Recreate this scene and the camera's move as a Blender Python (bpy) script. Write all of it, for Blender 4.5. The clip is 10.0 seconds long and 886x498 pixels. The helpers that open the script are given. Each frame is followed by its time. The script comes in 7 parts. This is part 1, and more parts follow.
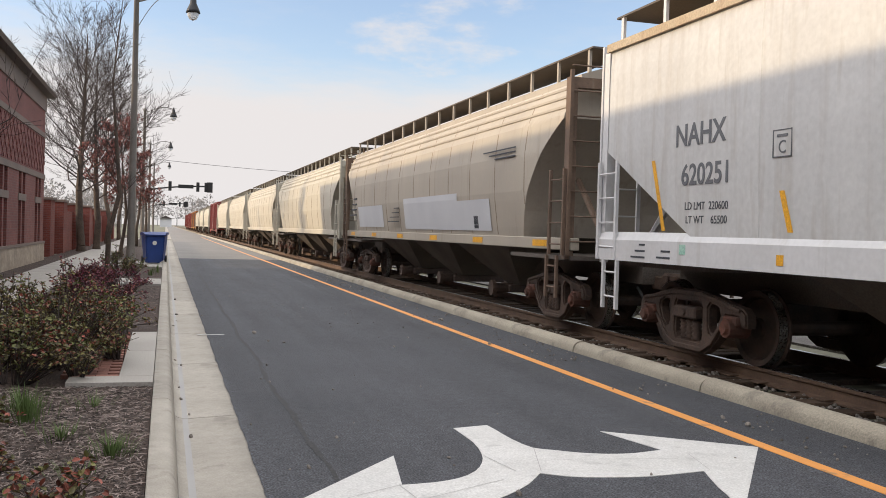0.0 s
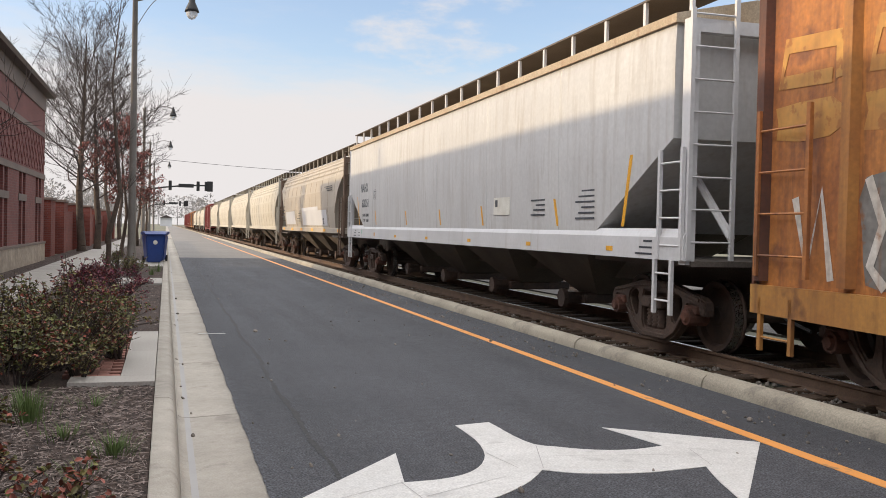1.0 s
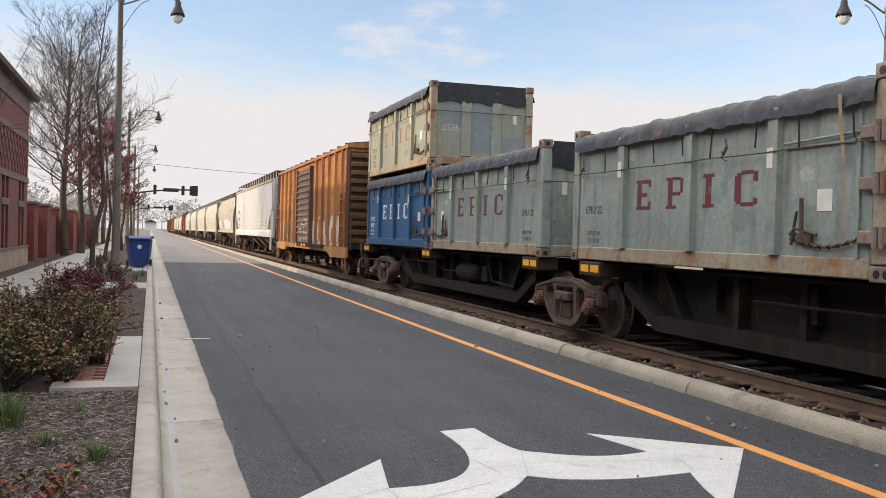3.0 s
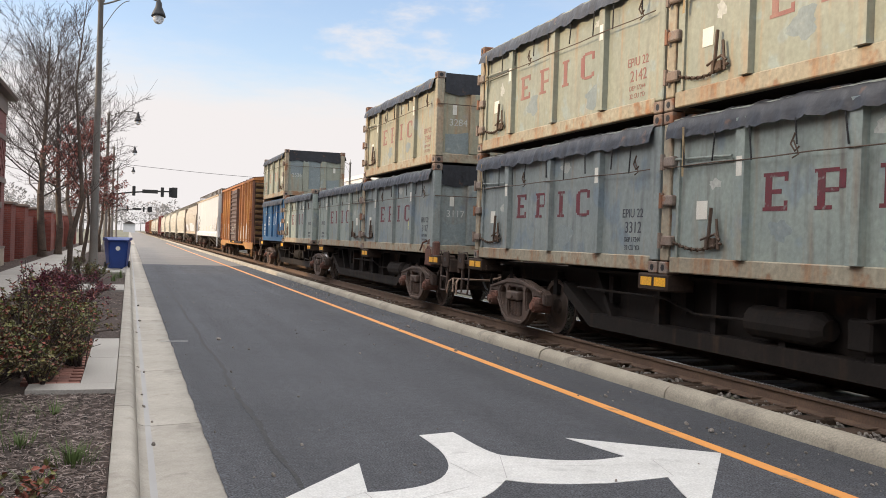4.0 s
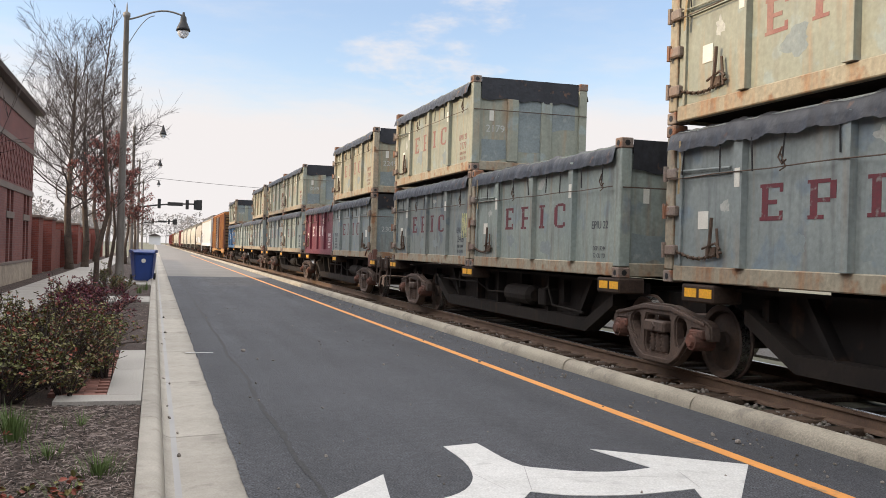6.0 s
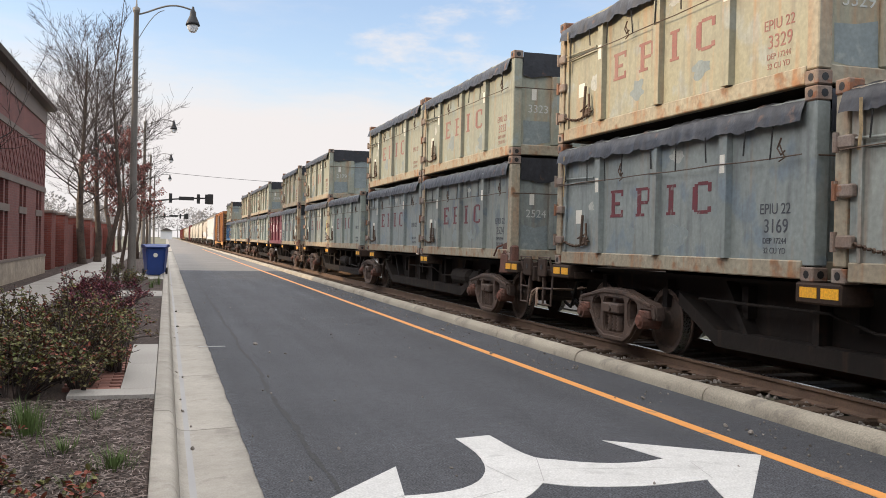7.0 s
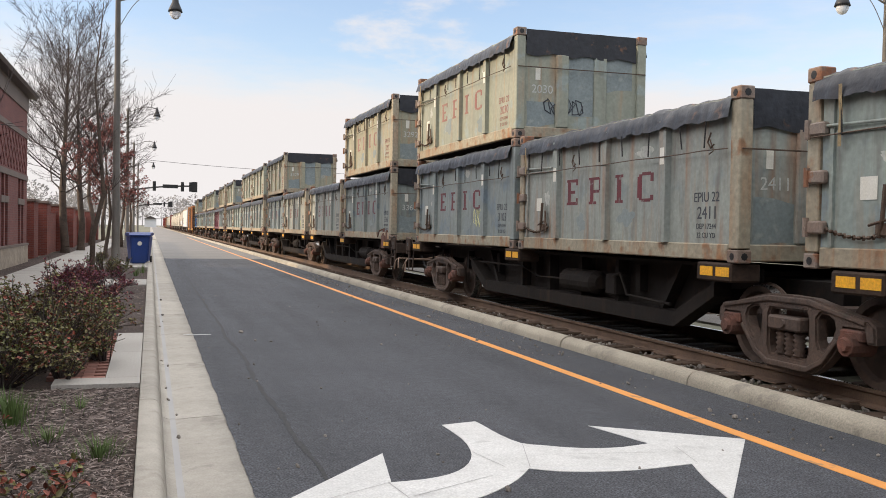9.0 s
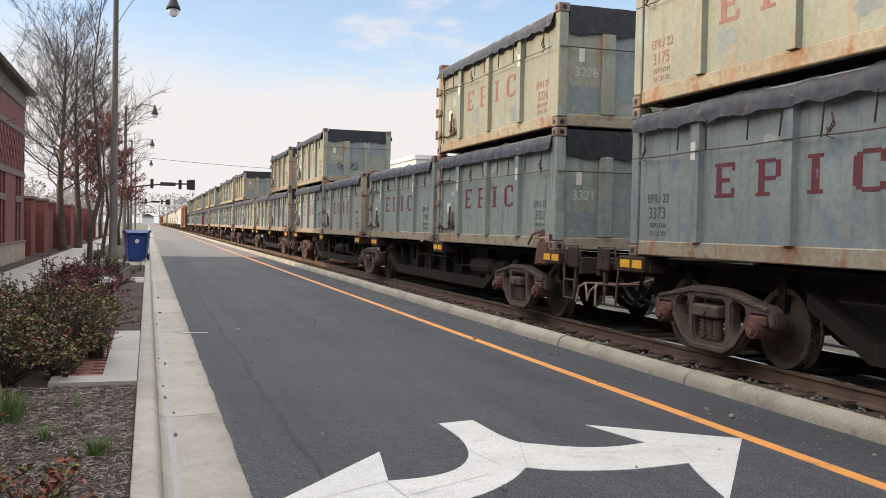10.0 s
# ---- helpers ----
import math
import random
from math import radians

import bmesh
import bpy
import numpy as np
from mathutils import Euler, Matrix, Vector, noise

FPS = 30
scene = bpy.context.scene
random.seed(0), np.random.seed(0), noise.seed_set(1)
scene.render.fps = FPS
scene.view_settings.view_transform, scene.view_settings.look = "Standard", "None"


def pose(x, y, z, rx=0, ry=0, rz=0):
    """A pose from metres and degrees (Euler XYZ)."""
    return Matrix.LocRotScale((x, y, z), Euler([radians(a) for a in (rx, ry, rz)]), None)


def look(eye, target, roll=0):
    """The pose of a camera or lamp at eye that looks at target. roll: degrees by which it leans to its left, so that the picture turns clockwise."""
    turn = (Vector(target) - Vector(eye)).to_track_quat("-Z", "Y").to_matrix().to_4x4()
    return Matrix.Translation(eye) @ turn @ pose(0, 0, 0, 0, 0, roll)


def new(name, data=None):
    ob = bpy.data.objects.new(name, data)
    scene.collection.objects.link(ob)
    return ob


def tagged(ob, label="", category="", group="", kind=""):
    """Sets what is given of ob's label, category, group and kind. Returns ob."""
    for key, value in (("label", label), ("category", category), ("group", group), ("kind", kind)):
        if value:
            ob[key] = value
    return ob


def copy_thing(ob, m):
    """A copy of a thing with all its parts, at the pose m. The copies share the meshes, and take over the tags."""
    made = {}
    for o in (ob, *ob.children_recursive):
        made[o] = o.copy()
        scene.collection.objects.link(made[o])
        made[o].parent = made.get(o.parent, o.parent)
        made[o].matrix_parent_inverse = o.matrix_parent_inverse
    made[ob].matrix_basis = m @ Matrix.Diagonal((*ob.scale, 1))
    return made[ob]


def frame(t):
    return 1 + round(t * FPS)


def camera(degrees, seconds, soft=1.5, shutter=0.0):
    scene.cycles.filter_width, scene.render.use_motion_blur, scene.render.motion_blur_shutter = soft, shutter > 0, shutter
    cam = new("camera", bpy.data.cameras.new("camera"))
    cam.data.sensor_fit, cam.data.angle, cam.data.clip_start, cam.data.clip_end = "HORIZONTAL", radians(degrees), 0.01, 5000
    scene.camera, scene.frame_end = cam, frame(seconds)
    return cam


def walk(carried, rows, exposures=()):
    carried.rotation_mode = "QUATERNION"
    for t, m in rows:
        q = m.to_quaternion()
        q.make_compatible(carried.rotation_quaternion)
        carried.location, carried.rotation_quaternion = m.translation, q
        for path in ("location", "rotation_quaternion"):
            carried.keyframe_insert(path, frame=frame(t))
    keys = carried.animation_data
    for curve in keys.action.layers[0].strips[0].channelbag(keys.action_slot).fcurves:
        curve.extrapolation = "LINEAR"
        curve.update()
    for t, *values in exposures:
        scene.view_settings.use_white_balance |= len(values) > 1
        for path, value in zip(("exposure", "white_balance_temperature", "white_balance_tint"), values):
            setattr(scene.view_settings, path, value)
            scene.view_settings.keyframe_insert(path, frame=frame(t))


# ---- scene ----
cam = camera(50.75, 10.0, soft=0.9)
PATH = [
    (0, pose(0, 0, 1.53, 88.97, -1.69, -16.54)),
    (0.5, pose(0, 0, 1.53, 88.93, -1.58, -16.58)),
    (1, pose(0, 0, 1.53, 88.81, -1.29, -16.51)),
    (1.5, pose(0, 0, 1.53, 88.70, -1.23, -16.48)),
    (2, pose(0, 0, 1.53, 88.79, -1.23, -16.53)),
    (3.5, pose(0, 0, 1.53, 89.34, -1.76, -17.98)),
    (4, pose(0, 0, 1.53, 89.45, -1.96, -18.58)),
    (4.5, pose(0, 0, 1.53, 89.74, -2.05, -19.15)),
    (5, pose(0, 0, 1.53, 90.14, -2.03, -18.89)),
    (5.5, pose(0, 0, 1.53, 90.23, -1.98, -17.92)),
    (7, pose(0, 0, 1.53, 89.58, -1.25, -16.50)),
    (7.5, pose(0, 0, 1.53, 89.35, -1.27, -16.84)),
    (8, pose(0, 0, 1.53, 89.17, -1.34, -17.00)),
    (8.5, pose(0, 0, 1.53, 88.91, -1.10, -17.16)),
    (9, pose(0, 0, 1.53, 88.80, -1.01, -17.39)),
    (9.5, pose(0, 0, 1.53, 88.67, -1.14, -17.54)),
    (10, pose(0, 0, 1.53, 88.72, -1.19, -17.53)),
]
EXPOSURE = [(0, 0.50), (2, 0.52), (4, 0.62), (4.5, 0.67), (5, 0.65), (5.5, 0.63), (7, 0.62), (10, 0.61)]
walk(cam, PATH, EXPOSURE)

# ---- world, sun, exposure ----
SUN_EL = 17.0
world = bpy.data.worlds.new("sky")
scene.world = world
world.use_nodes = True
wn, wl = world.node_tree.nodes, world.node_tree.links
wn.clear()
w_out = wn.new("ShaderNodeOutputWorld")
w_bg = wn.new("ShaderNodeBackground")
w_sky = wn.new("ShaderNodeTexSky")
w_sky.sky_type, w_sky.sun_disc = "NISHITA", False
w_sky.sun_elevation, w_sky.sun_rotation = radians(SUN_EL), radians(-80)
w_sky.air_density, w_sky.dust_density, w_sky.ozone_density = 1.0, 1.2, 2.0
w_co = wn.new("ShaderNodeTexCoord")
w_sep = wn.new("ShaderNodeSeparateXYZ")
wl.new(w_co.outputs["Generated"], w_sep.inputs[0])
w_map = wn.new("ShaderNodeMapping")
w_map.inputs["Scale"].default_value = (1.6, 1.6, 7.0)
wl.new(w_co.outputs["Generated"], w_map.inputs[0])
w_noise = wn.new("ShaderNodeTexNoise")
w_noise.inputs["Scale"].default_value, w_noise.inputs["Detail"].default_value = 2.2, 8
w_noise.inputs["Roughness"].default_value = 0.62
wl.new(w_map.outputs[0], w_noise.inputs["Vector"])
# haze and thin cloud thicken towards the horizon
w_el = wn.new("ShaderNodeMapRange")
w_el.interpolation_type = "SMOOTHSTEP"
w_el.inputs["From Min"].default_value, w_el.inputs["From Max"].default_value = 0.05, 0.22
w_el.inputs["To Min"].default_value, w_el.inputs["To Max"].default_value = 0.62, -0.14
wl.new(w_sep.outputs["Z"], w_el.inputs["Value"])
w_add = wn.new("ShaderNodeMath")
w_add.operation = "ADD"
wl.new(w_el.outputs[0], w_add.inputs[0])
wl.new(w_noise.outputs["Fac"], w_add.inputs[1])
w_ramp = wn.new("ShaderNodeMapRange")
w_ramp.interpolation_type = "SMOOTHSTEP"
w_ramp.inputs["From Min"].default_value, w_ramp.inputs["From Max"].default_value = 0.32, 0.86
wl.new(w_add.outputs[0], w_ramp.inputs["Value"])
w_gain = wn.new("ShaderNodeMixRGB")
w_gain.blend_type, w_gain.inputs[0].default_value = "MULTIPLY", 1.0
w_gain.inputs[2].default_value = (1.66, 1.45, 1.42, 1)
wl.new(w_sky.outputs[0], w_gain.inputs[1])
w_mix = wn.new("ShaderNodeMixRGB")
w_mix.inputs[2].default_value = (4.95, 4.72, 4.68, 1)
# broken wisps of cloud above the haze
w_map2 = wn.new("ShaderNodeMapping")
w_map2.inputs["Scale"].default_value, w_map2.inputs["Location"].default_value = (1.0, 1.0, 2.6), (0.35, 0.2, 0.0)
wl.new(w_co.outputs["Generated"], w_map2.inputs[0])
w_wisp = wn.new("ShaderNodeTexNoise")
w_wisp.inputs["Scale"].default_value, w_wisp.inputs["Detail"].default_value, w_wisp.inputs["Roughness"].default_value = 5.5, 7, 0.6
wl.new(w_map2.outputs[0], w_wisp.inputs["Vector"])
w_thr = wn.new("ShaderNodeMapRange")
w_thr.interpolation_type = "SMOOTHSTEP"
w_thr.inputs["From Min"].default_value, w_thr.inputs["From Max"].default_value = 0.57, 0.74
w_thr.inputs["To Max"].default_value = 0.8
wl.new(w_wisp.outputs["Fac"], w_thr.inputs["Value"])
w_max = wn.new("ShaderNodeMath")
w_max.operation = "MAXIMUM"
wl.new(w_ramp.outputs[0], w_max.inputs[0])
wl.new(w_thr.outputs[0], w_max.inputs[1])
wl.new(w_max.outputs[0], w_mix.inputs[0])
wl.new(w_gain.outputs[0], w_mix.inputs[1])
# high thin cloud, unseen and added to lighten the shade, brightens smoothly towards the zenith
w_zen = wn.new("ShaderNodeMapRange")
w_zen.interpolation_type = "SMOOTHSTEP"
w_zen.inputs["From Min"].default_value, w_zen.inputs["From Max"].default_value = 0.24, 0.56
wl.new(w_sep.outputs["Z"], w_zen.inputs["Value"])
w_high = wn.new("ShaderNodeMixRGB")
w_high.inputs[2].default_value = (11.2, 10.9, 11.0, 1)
# the added cloud glows on the sun's side and greys away from it
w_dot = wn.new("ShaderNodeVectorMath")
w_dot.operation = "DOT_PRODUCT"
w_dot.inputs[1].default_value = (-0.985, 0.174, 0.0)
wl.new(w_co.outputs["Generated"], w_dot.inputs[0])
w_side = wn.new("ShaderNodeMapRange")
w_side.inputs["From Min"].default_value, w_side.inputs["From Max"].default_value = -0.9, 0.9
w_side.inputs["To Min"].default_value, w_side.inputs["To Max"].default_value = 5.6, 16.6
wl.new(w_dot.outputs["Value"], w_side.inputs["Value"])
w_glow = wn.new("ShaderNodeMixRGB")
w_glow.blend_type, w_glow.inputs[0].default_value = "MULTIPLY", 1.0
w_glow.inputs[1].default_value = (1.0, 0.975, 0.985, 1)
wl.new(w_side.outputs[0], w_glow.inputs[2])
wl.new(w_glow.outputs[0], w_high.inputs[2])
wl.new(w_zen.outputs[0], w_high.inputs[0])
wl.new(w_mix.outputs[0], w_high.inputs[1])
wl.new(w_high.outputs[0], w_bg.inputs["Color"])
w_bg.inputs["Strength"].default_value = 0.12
wl.new(w_bg.outputs[0], w_out.inputs[0])

sun = new("sun", bpy.data.lights.new("sun", "SUN"))
sun.data.energy, sun.data.angle, sun.data.color = 2.15, radians(0.9), (1.0, 0.77, 0.49)
sun.matrix_world = look((-50 * math.cos(radians(10)), 50 * math.sin(radians(10)), 50 * math.tan(radians(SUN_EL))), (0, 0, 0))


# ---- materials ----
def mat(name, c, c2=None, scale=1.5, rough=0.75, metal=0.0, bump=0.15, fine=45.0, fine_amt=0.25, streak=None, flakes=None, rnd=0.0, island=0.0, mottle=0.0):
    """Base colour with slow variation, fine grain, optional vertical streaks (colour, amount) and wear patches (colour, amount)."""
    m = bpy.data.materials.new(name)
    m.use_nodes = True
    n, l = m.node_tree.nodes, m.node_tree.links
    b = n["Principled BSDF"]
    co = n.new("ShaderNodeTexCoord").outputs["Object"]

    def noise_tex(sc, detail=4.0, stretch=None, shift=0.0):
        t = n.new("ShaderNodeTexNoise")
        t.inputs["Scale"].default_value, t.inputs["Detail"].default_value = sc, detail
        mp = n.new("ShaderNodeMapping")
        mp.inputs["Scale"].default_value = stretch or (1, 1, 1)
        mp.inputs["Location"].default_value = (shift, shift * 0.7, shift * 0.3)
        l.new(co, mp.inputs[0])
        l.new(mp.outputs[0], t.inputs["Vector"])
        return t.outputs["Fac"]

    def mix(fac, a, bb, mode="MIX"):
        x = n.new("ShaderNodeMixRGB")
        x.blend_type = mode
        for i, val in ((0, fac), (1, a), (2, bb)):
            if isinstance(val, (int, float)):
                x.inputs[i].default_value = val
            elif isinstance(val, tuple):
                x.inputs[i].default_value = (*val, 1)
            else:
                l.new(val, x.inputs[i])
        return x.outputs[0]

    def steps(val, lo, hi, a=0.0, z=1.0):
        r = n.new("ShaderNodeMapRange")
        r.inputs["From Min"].default_value, r.inputs["From Max"].default_value = lo, hi
        r.inputs["To Min"].default_value, r.inputs["To Max"].default_value = a, z
        l.new(val, r.inputs["Value"])
        return r.outputs[0]

    c2 = c2 or tuple(x * 0.75 for x in c)
    col = mix(steps(noise_tex(scale), 0.3, 0.7), c, c2)
    grain = noise_tex(fine, 3.0)
    if flakes:
        col = mix(steps(noise_tex(scale * 2.3, 6.0, None, 7.0), 0.62 - 0.2 * flakes[1], 0.70 - 0.2 * flakes[1], 0, 0.85), col, flakes[0])
    for k, (tint, amt) in enumerate([streak] if streak and not isinstance(streak[0][0], tuple) else streak or []):
        col = mix(steps(noise_tex(5.0 + 2.5 * k, 5.0, (1.2, 1.2, 0.10 + 0.05 * k), 3.0 + 9 * k), 0.62 - 0.2 * amt, 0.85 - 0.2 * amt, 0, 0.8), col, tint)
    if rnd:
        info = n.new("ShaderNodeObjectInfo").outputs["Random"]
        col = mix(1.0, col, mix(info, (1 - rnd, 1 - rnd, 1 - rnd), (1 + rnd, 1 + rnd, 1 + rnd)), "MULTIPLY")
    if island:
        isl = n.new("ShaderNodeNewGeometry").outputs["Random Per Island"]
        col = mix(1.0, col, mix(isl, (1 - island,) * 3, (1 + island,) * 3), "MULTIPLY")
    if mottle:
        col = mix(1.0, col, steps(noise_tex(14.0, 5.0, None, 11.0), 0.3, 0.7, 1 - mottle, 1 + mottle), "MULTIPLY")
    g = steps(grain, 0.25, 0.75, 1 - fine_amt, 1 + fine_amt)
    col = mix(1.0, col, g, "MULTIPLY")
    l.new(col, b.inputs["Base Color"])
    b.inputs["Metallic"].default_value = metal
    l.new(steps(grain, 0.3, 0.7, max(rough - 0.1, 0.05), min(rough + 0.1, 1)), b.inputs["Roughness"])
    if bump:
        bp = n.new("ShaderNodeBump")
        bp.inputs["Strength"].default_value, bp.inputs["Distance"].default_value = bump, 0.02
        l.new(grain, bp.inputs["Height"])
        l.new(bp.outputs[0], b.inputs["Normal"])
    return m


def brick_mat(name, c1, c2, mortar):
    m = mat(name, c1, c2, 0.8, 0.85, bump=0)
    n, l = m.node_tree.nodes, m.node_tree.links
    b = n["Principled BSDF"]
    co = n.new("ShaderNodeTexCoord").outputs["Object"]
    sp = n.new("ShaderNodeSeparateXYZ")
    l.new(co, sp.inputs[0])
    ad = n.new("ShaderNodeMath")
    l.new(sp.outputs[0], ad.inputs[0])
    l.new(sp.outputs[1], ad.inputs[1])
    cb = n.new("ShaderNodeCombineXYZ")
    l.new(ad.outputs[0], cb.inputs[0])
    l.new(sp.outputs[2], cb.inputs[1])
    t = n.new("ShaderNodeTexBrick")
    t.inputs["Scale"].default_value = 1.0
    t.inputs["Brick Width"].default_value, t.inputs["Row Height"].default_value = 0.215, 0.075
    t.inputs["Mortar Size"].default_value = 0.006
    t.inputs["Color1"].default_value, t.inputs["Color2"].default_value = (*c1, 1), (*c2, 1)
    t.inputs["Mortar"].default_value = (*mortar, 1)
    l.new(cb.outputs[0], t.inputs["Vector"])
    ns = n.new("ShaderNodeTexNoise")
    ns.inputs["Scale"].default_value = 1.3
    l.new(co, ns.inputs["Vector"])
    mx = n.new("ShaderNodeMixRGB")
    mx.blend_type, mx.inputs[0].default_value = "OVERLAY", 0.35
    l.new(t.outputs["Color"], mx.inputs[1])
    l.new(ns.outputs["Fac"], mx.inputs[2])
    l.new(mx.outputs[0], b.inputs["Base Color"])
    bp = n.new("ShaderNodeBump")
    bp.invert = True
    bp.inputs["Strength"].default_value, bp.inputs["Distance"].default_value = 0.4, 0.01
    l.new(t.outputs["Fac"], bp.inputs["Height"])
    l.new(bp.outputs[0], b.inputs["Normal"])
    return m


RUST = (0.20, 0.075, 0.03)
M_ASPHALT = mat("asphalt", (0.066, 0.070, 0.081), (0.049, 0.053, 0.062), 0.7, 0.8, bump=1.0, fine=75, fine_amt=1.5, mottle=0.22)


def lengthwise(m, amount):
    """Wheel-worn bands that run along the road."""
    n, l = m.node_tree.nodes, m.node_tree.links
    slot = n["Principled BSDF"].inputs["Base Color"]
    old = slot.links[0].from_socket
    mp, tx, rg, mx = n.new("ShaderNodeMapping"), n.new("ShaderNodeTexNoise"), n.new("ShaderNodeMapRange"), n.new("ShaderNodeMixRGB")
    l.new(n.new("ShaderNodeTexCoord").outputs["Object"], mp.inputs[0])
    mp.inputs["Scale"].default_value = (1.5, 0.07, 1.0)
    tx.inputs["Scale"].default_value, tx.inputs["Detail"].default_value = 1.3, 5.0
    l.new(mp.outputs[0], tx.inputs["Vector"])
    rg.inputs["From Min"].default_value, rg.inputs["From Max"].default_value = 0.3, 0.7
    rg.inputs["To Min"].default_value, rg.inputs["To Max"].default_value = 1 - amount, 1 + amount
    l.new(tx.outputs["Fac"], rg.inputs["Value"])
    mx.blend_type, mx.inputs[0].default_value = "MULTIPLY", 1.0
    l.new(old, mx.inputs[1])
    l.new(rg.outputs[0], mx.inputs[2])
    l.new(mx.outputs[0], slot)


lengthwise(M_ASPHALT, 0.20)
# the same road further on, sunlight put into a paler colour
M_ASPHALT_SUNLIT = mat("old_asphalt", (0.21, 0.20, 0.19), (0.165, 0.16, 0.15), 0.3, 0.9, bump=0.4, fine=60)
M_CRACK = mat("crack_tar", (0.011, 0.011, 0.012), rough=0.7, bump=0.1)
M_CONCRETE = mat("concrete", (0.40, 0.375, 0.33), (0.30, 0.28, 0.24), 1.6, 0.85, bump=0.3, fine=80, fine_amt=0.16, flakes=((0.27, 0.25, 0.215), 0.14), rnd=0.10, mottle=0.07)
M_FLOW = mat("gutter_wash", (0.34, 0.335, 0.325), (0.29, 0.285, 0.28), 1.5, 0.6, bump=0.1, fine=50, fine_amt=0.1)
M_KERB = mat("kerb_concrete", (0.37, 0.335, 0.265), (0.27, 0.24, 0.19), 1.4, 0.9, bump=0.4, fine=55, fine_amt=0.25, flakes=((0.20, 0.18, 0.15), 0.25), rnd=0.08)
M_WALK = mat("sidewalk_concrete", (0.38, 0.365, 0.335), (0.31, 0.295, 0.27), 0.7, 0.9, bump=0.2, fine=60, fine_amt=0.2, rnd=0.05)
M_WHITE = mat("road_paint_white", (0.60, 0.60, 0.585), (0.53, 0.53, 0.515), 2.2, 0.6, bump=0.3, fine=70, fine_amt=0.22, flakes=((0.44, 0.44, 0.43), -0.04), mottle=0.05)
M_ORANGE = mat("road_paint_orange", (0.76, 0.325, 0.075), (0.66, 0.29, 0.075), 3.0, 0.6, bump=0.2, fine=100, fine_amt=0.12, flakes=((0.35, 0.2, 0.1), 0.02))
M_MULCH = mat("mulch", (0.075, 0.050, 0.040), (0.036, 0.025, 0.020), 3.0, 0.95, bump=1.0, fine=60, fine_amt=1.0)
M_CHIP = mat("wood_chip", (0.28, 0.235, 0.215), (0.11, 0.085, 0.072), 9.0, 0.9, bump=0.2, fine=80, island=0.95)
M_SOIL = mat("ground_soil", (0.16, 0.15, 0.11), (0.11, 0.115, 0.07), 0.08, 0.95, bump=0.5, fine=8, fine_amt=0.4)
M_BALLAST = mat("ballast", (0.095, 0.08, 0.068), (0.05, 0.042, 0.036), 3.0, 0.95, bump=1.0, fine=38, fine_amt=0.7)
M_STONE = mat("ballast_stone", (0.25, 0.225, 0.20), (0.12, 0.105, 0.09), 9.0, 0.9, bump=0.2, fine=60, island=0.5)
M_PALE = mat("pale_gravel", (0.14, 0.13, 0.118), (0.09, 0.082, 0.074), 1.2, 0.95, bump=1.0, fine=30, fine_amt=0.5)
M_TIE = mat("tie_wood", (0.098, 0.068, 0.048), (0.055, 0.040, 0.030), 2.0, 0.9, bump=0.6, fine=40, fine_amt=0.4, rnd=0.3)
M_RAIL = mat("rail_rust", (0.15, 0.095, 0.062), (0.10, 0.064, 0.044), 3.0, 0.75, 0.1, bump=0.2)
M_RAILTOP = mat("rail_polished", (0.55, 0.54, 0.52), rough=0.25, metal=1.0, bump=0.0)
M_BRICK = brick_mat("red_brick", (0.195, 0.062, 0.050), (0.145, 0.047, 0.040), (0.165, 0.105, 0.092))
M_BRICK2 = brick_mat("garden_wall_brick", (0.21, 0.052, 0.036), (0.15, 0.038, 0.028), (0.17, 0.10, 0.085))
M_BAND = mat("limestone_band", (0.19, 0.145, 0.12), (0.15, 0.12, 0.10), 1.0, 0.85, bump=0.2)
M_ROUGHSTONE = mat("stone_base", (0.42, 0.35, 0.27), (0.27, 0.225, 0.175), 2.5, 0.9, bump=0.9, fine=9, fine_amt=0.25)
M_ROOF = mat("roof_metal", (0.07, 0.055, 0.05), (0.05, 0.04, 0.036), 1.0, 0.5, 0.2, bump=0.1)
M_FRAME = mat("window_frame", (0.10, 0.045, 0.045), rough=0.5, bump=0.05)
M_STEELPOLE = mat("pole_paint", (0.20, 0.185, 0.165), (0.15, 0.14, 0.125), 2.0, 0.5, 0.2, bump=0.05)
M_DARKMETAL = mat("dark_metal", (0.025, 0.026, 0.028), rough=0.45, metal=0.3, bump=0.05)
M_BIN = mat("bin_plastic", (0.012, 0.045, 0.21), (0.010, 0.036, 0.17), 2.0, 0.45, bump=0.05)
M_RUBBER = mat("rubber", (0.02, 0.02, 0.02), rough=0.8)
M_BARK = mat("bark", (0.095, 0.068, 0.05), (0.05, 0.038, 0.03), 3.0, 0.95, bump=0.8, fine=25, fine_amt=0.4)
M_TWIG = mat("twig", (0.070, 0.053, 0.046), (0.046, 0.036, 0.033), 2.0, 0.9, bump=0)
M_LEAF_G = mat("leaf_green", (0.115, 0.145, 0.040), (0.140, 0.100, 0.042), 4.0, 0.6, bump=0, fine=25, fine_amt=0.4, island=0.55)
M_LEAF_R = mat("leaf_red", (0.25, 0.062, 0.038), (0.17, 0.055, 0.036), 4.0, 0.6, bump=0, fine=25, fine_amt=0.4, island=0.5)
M_LEAF_P = mat("leaf_purple", (0.16, 0.022, 0.058), (0.085, 0.026, 0.036), 3.0, 0.6, bump=0, fine=25, fine_amt=0.5, island=0.55)
M_LEAF_B = mat("leaf_brown", (0.23, 0.075, 0.062), (0.15, 0.06, 0.052), 2.0, 0.8, bump=0, fine=15, island=0.5)
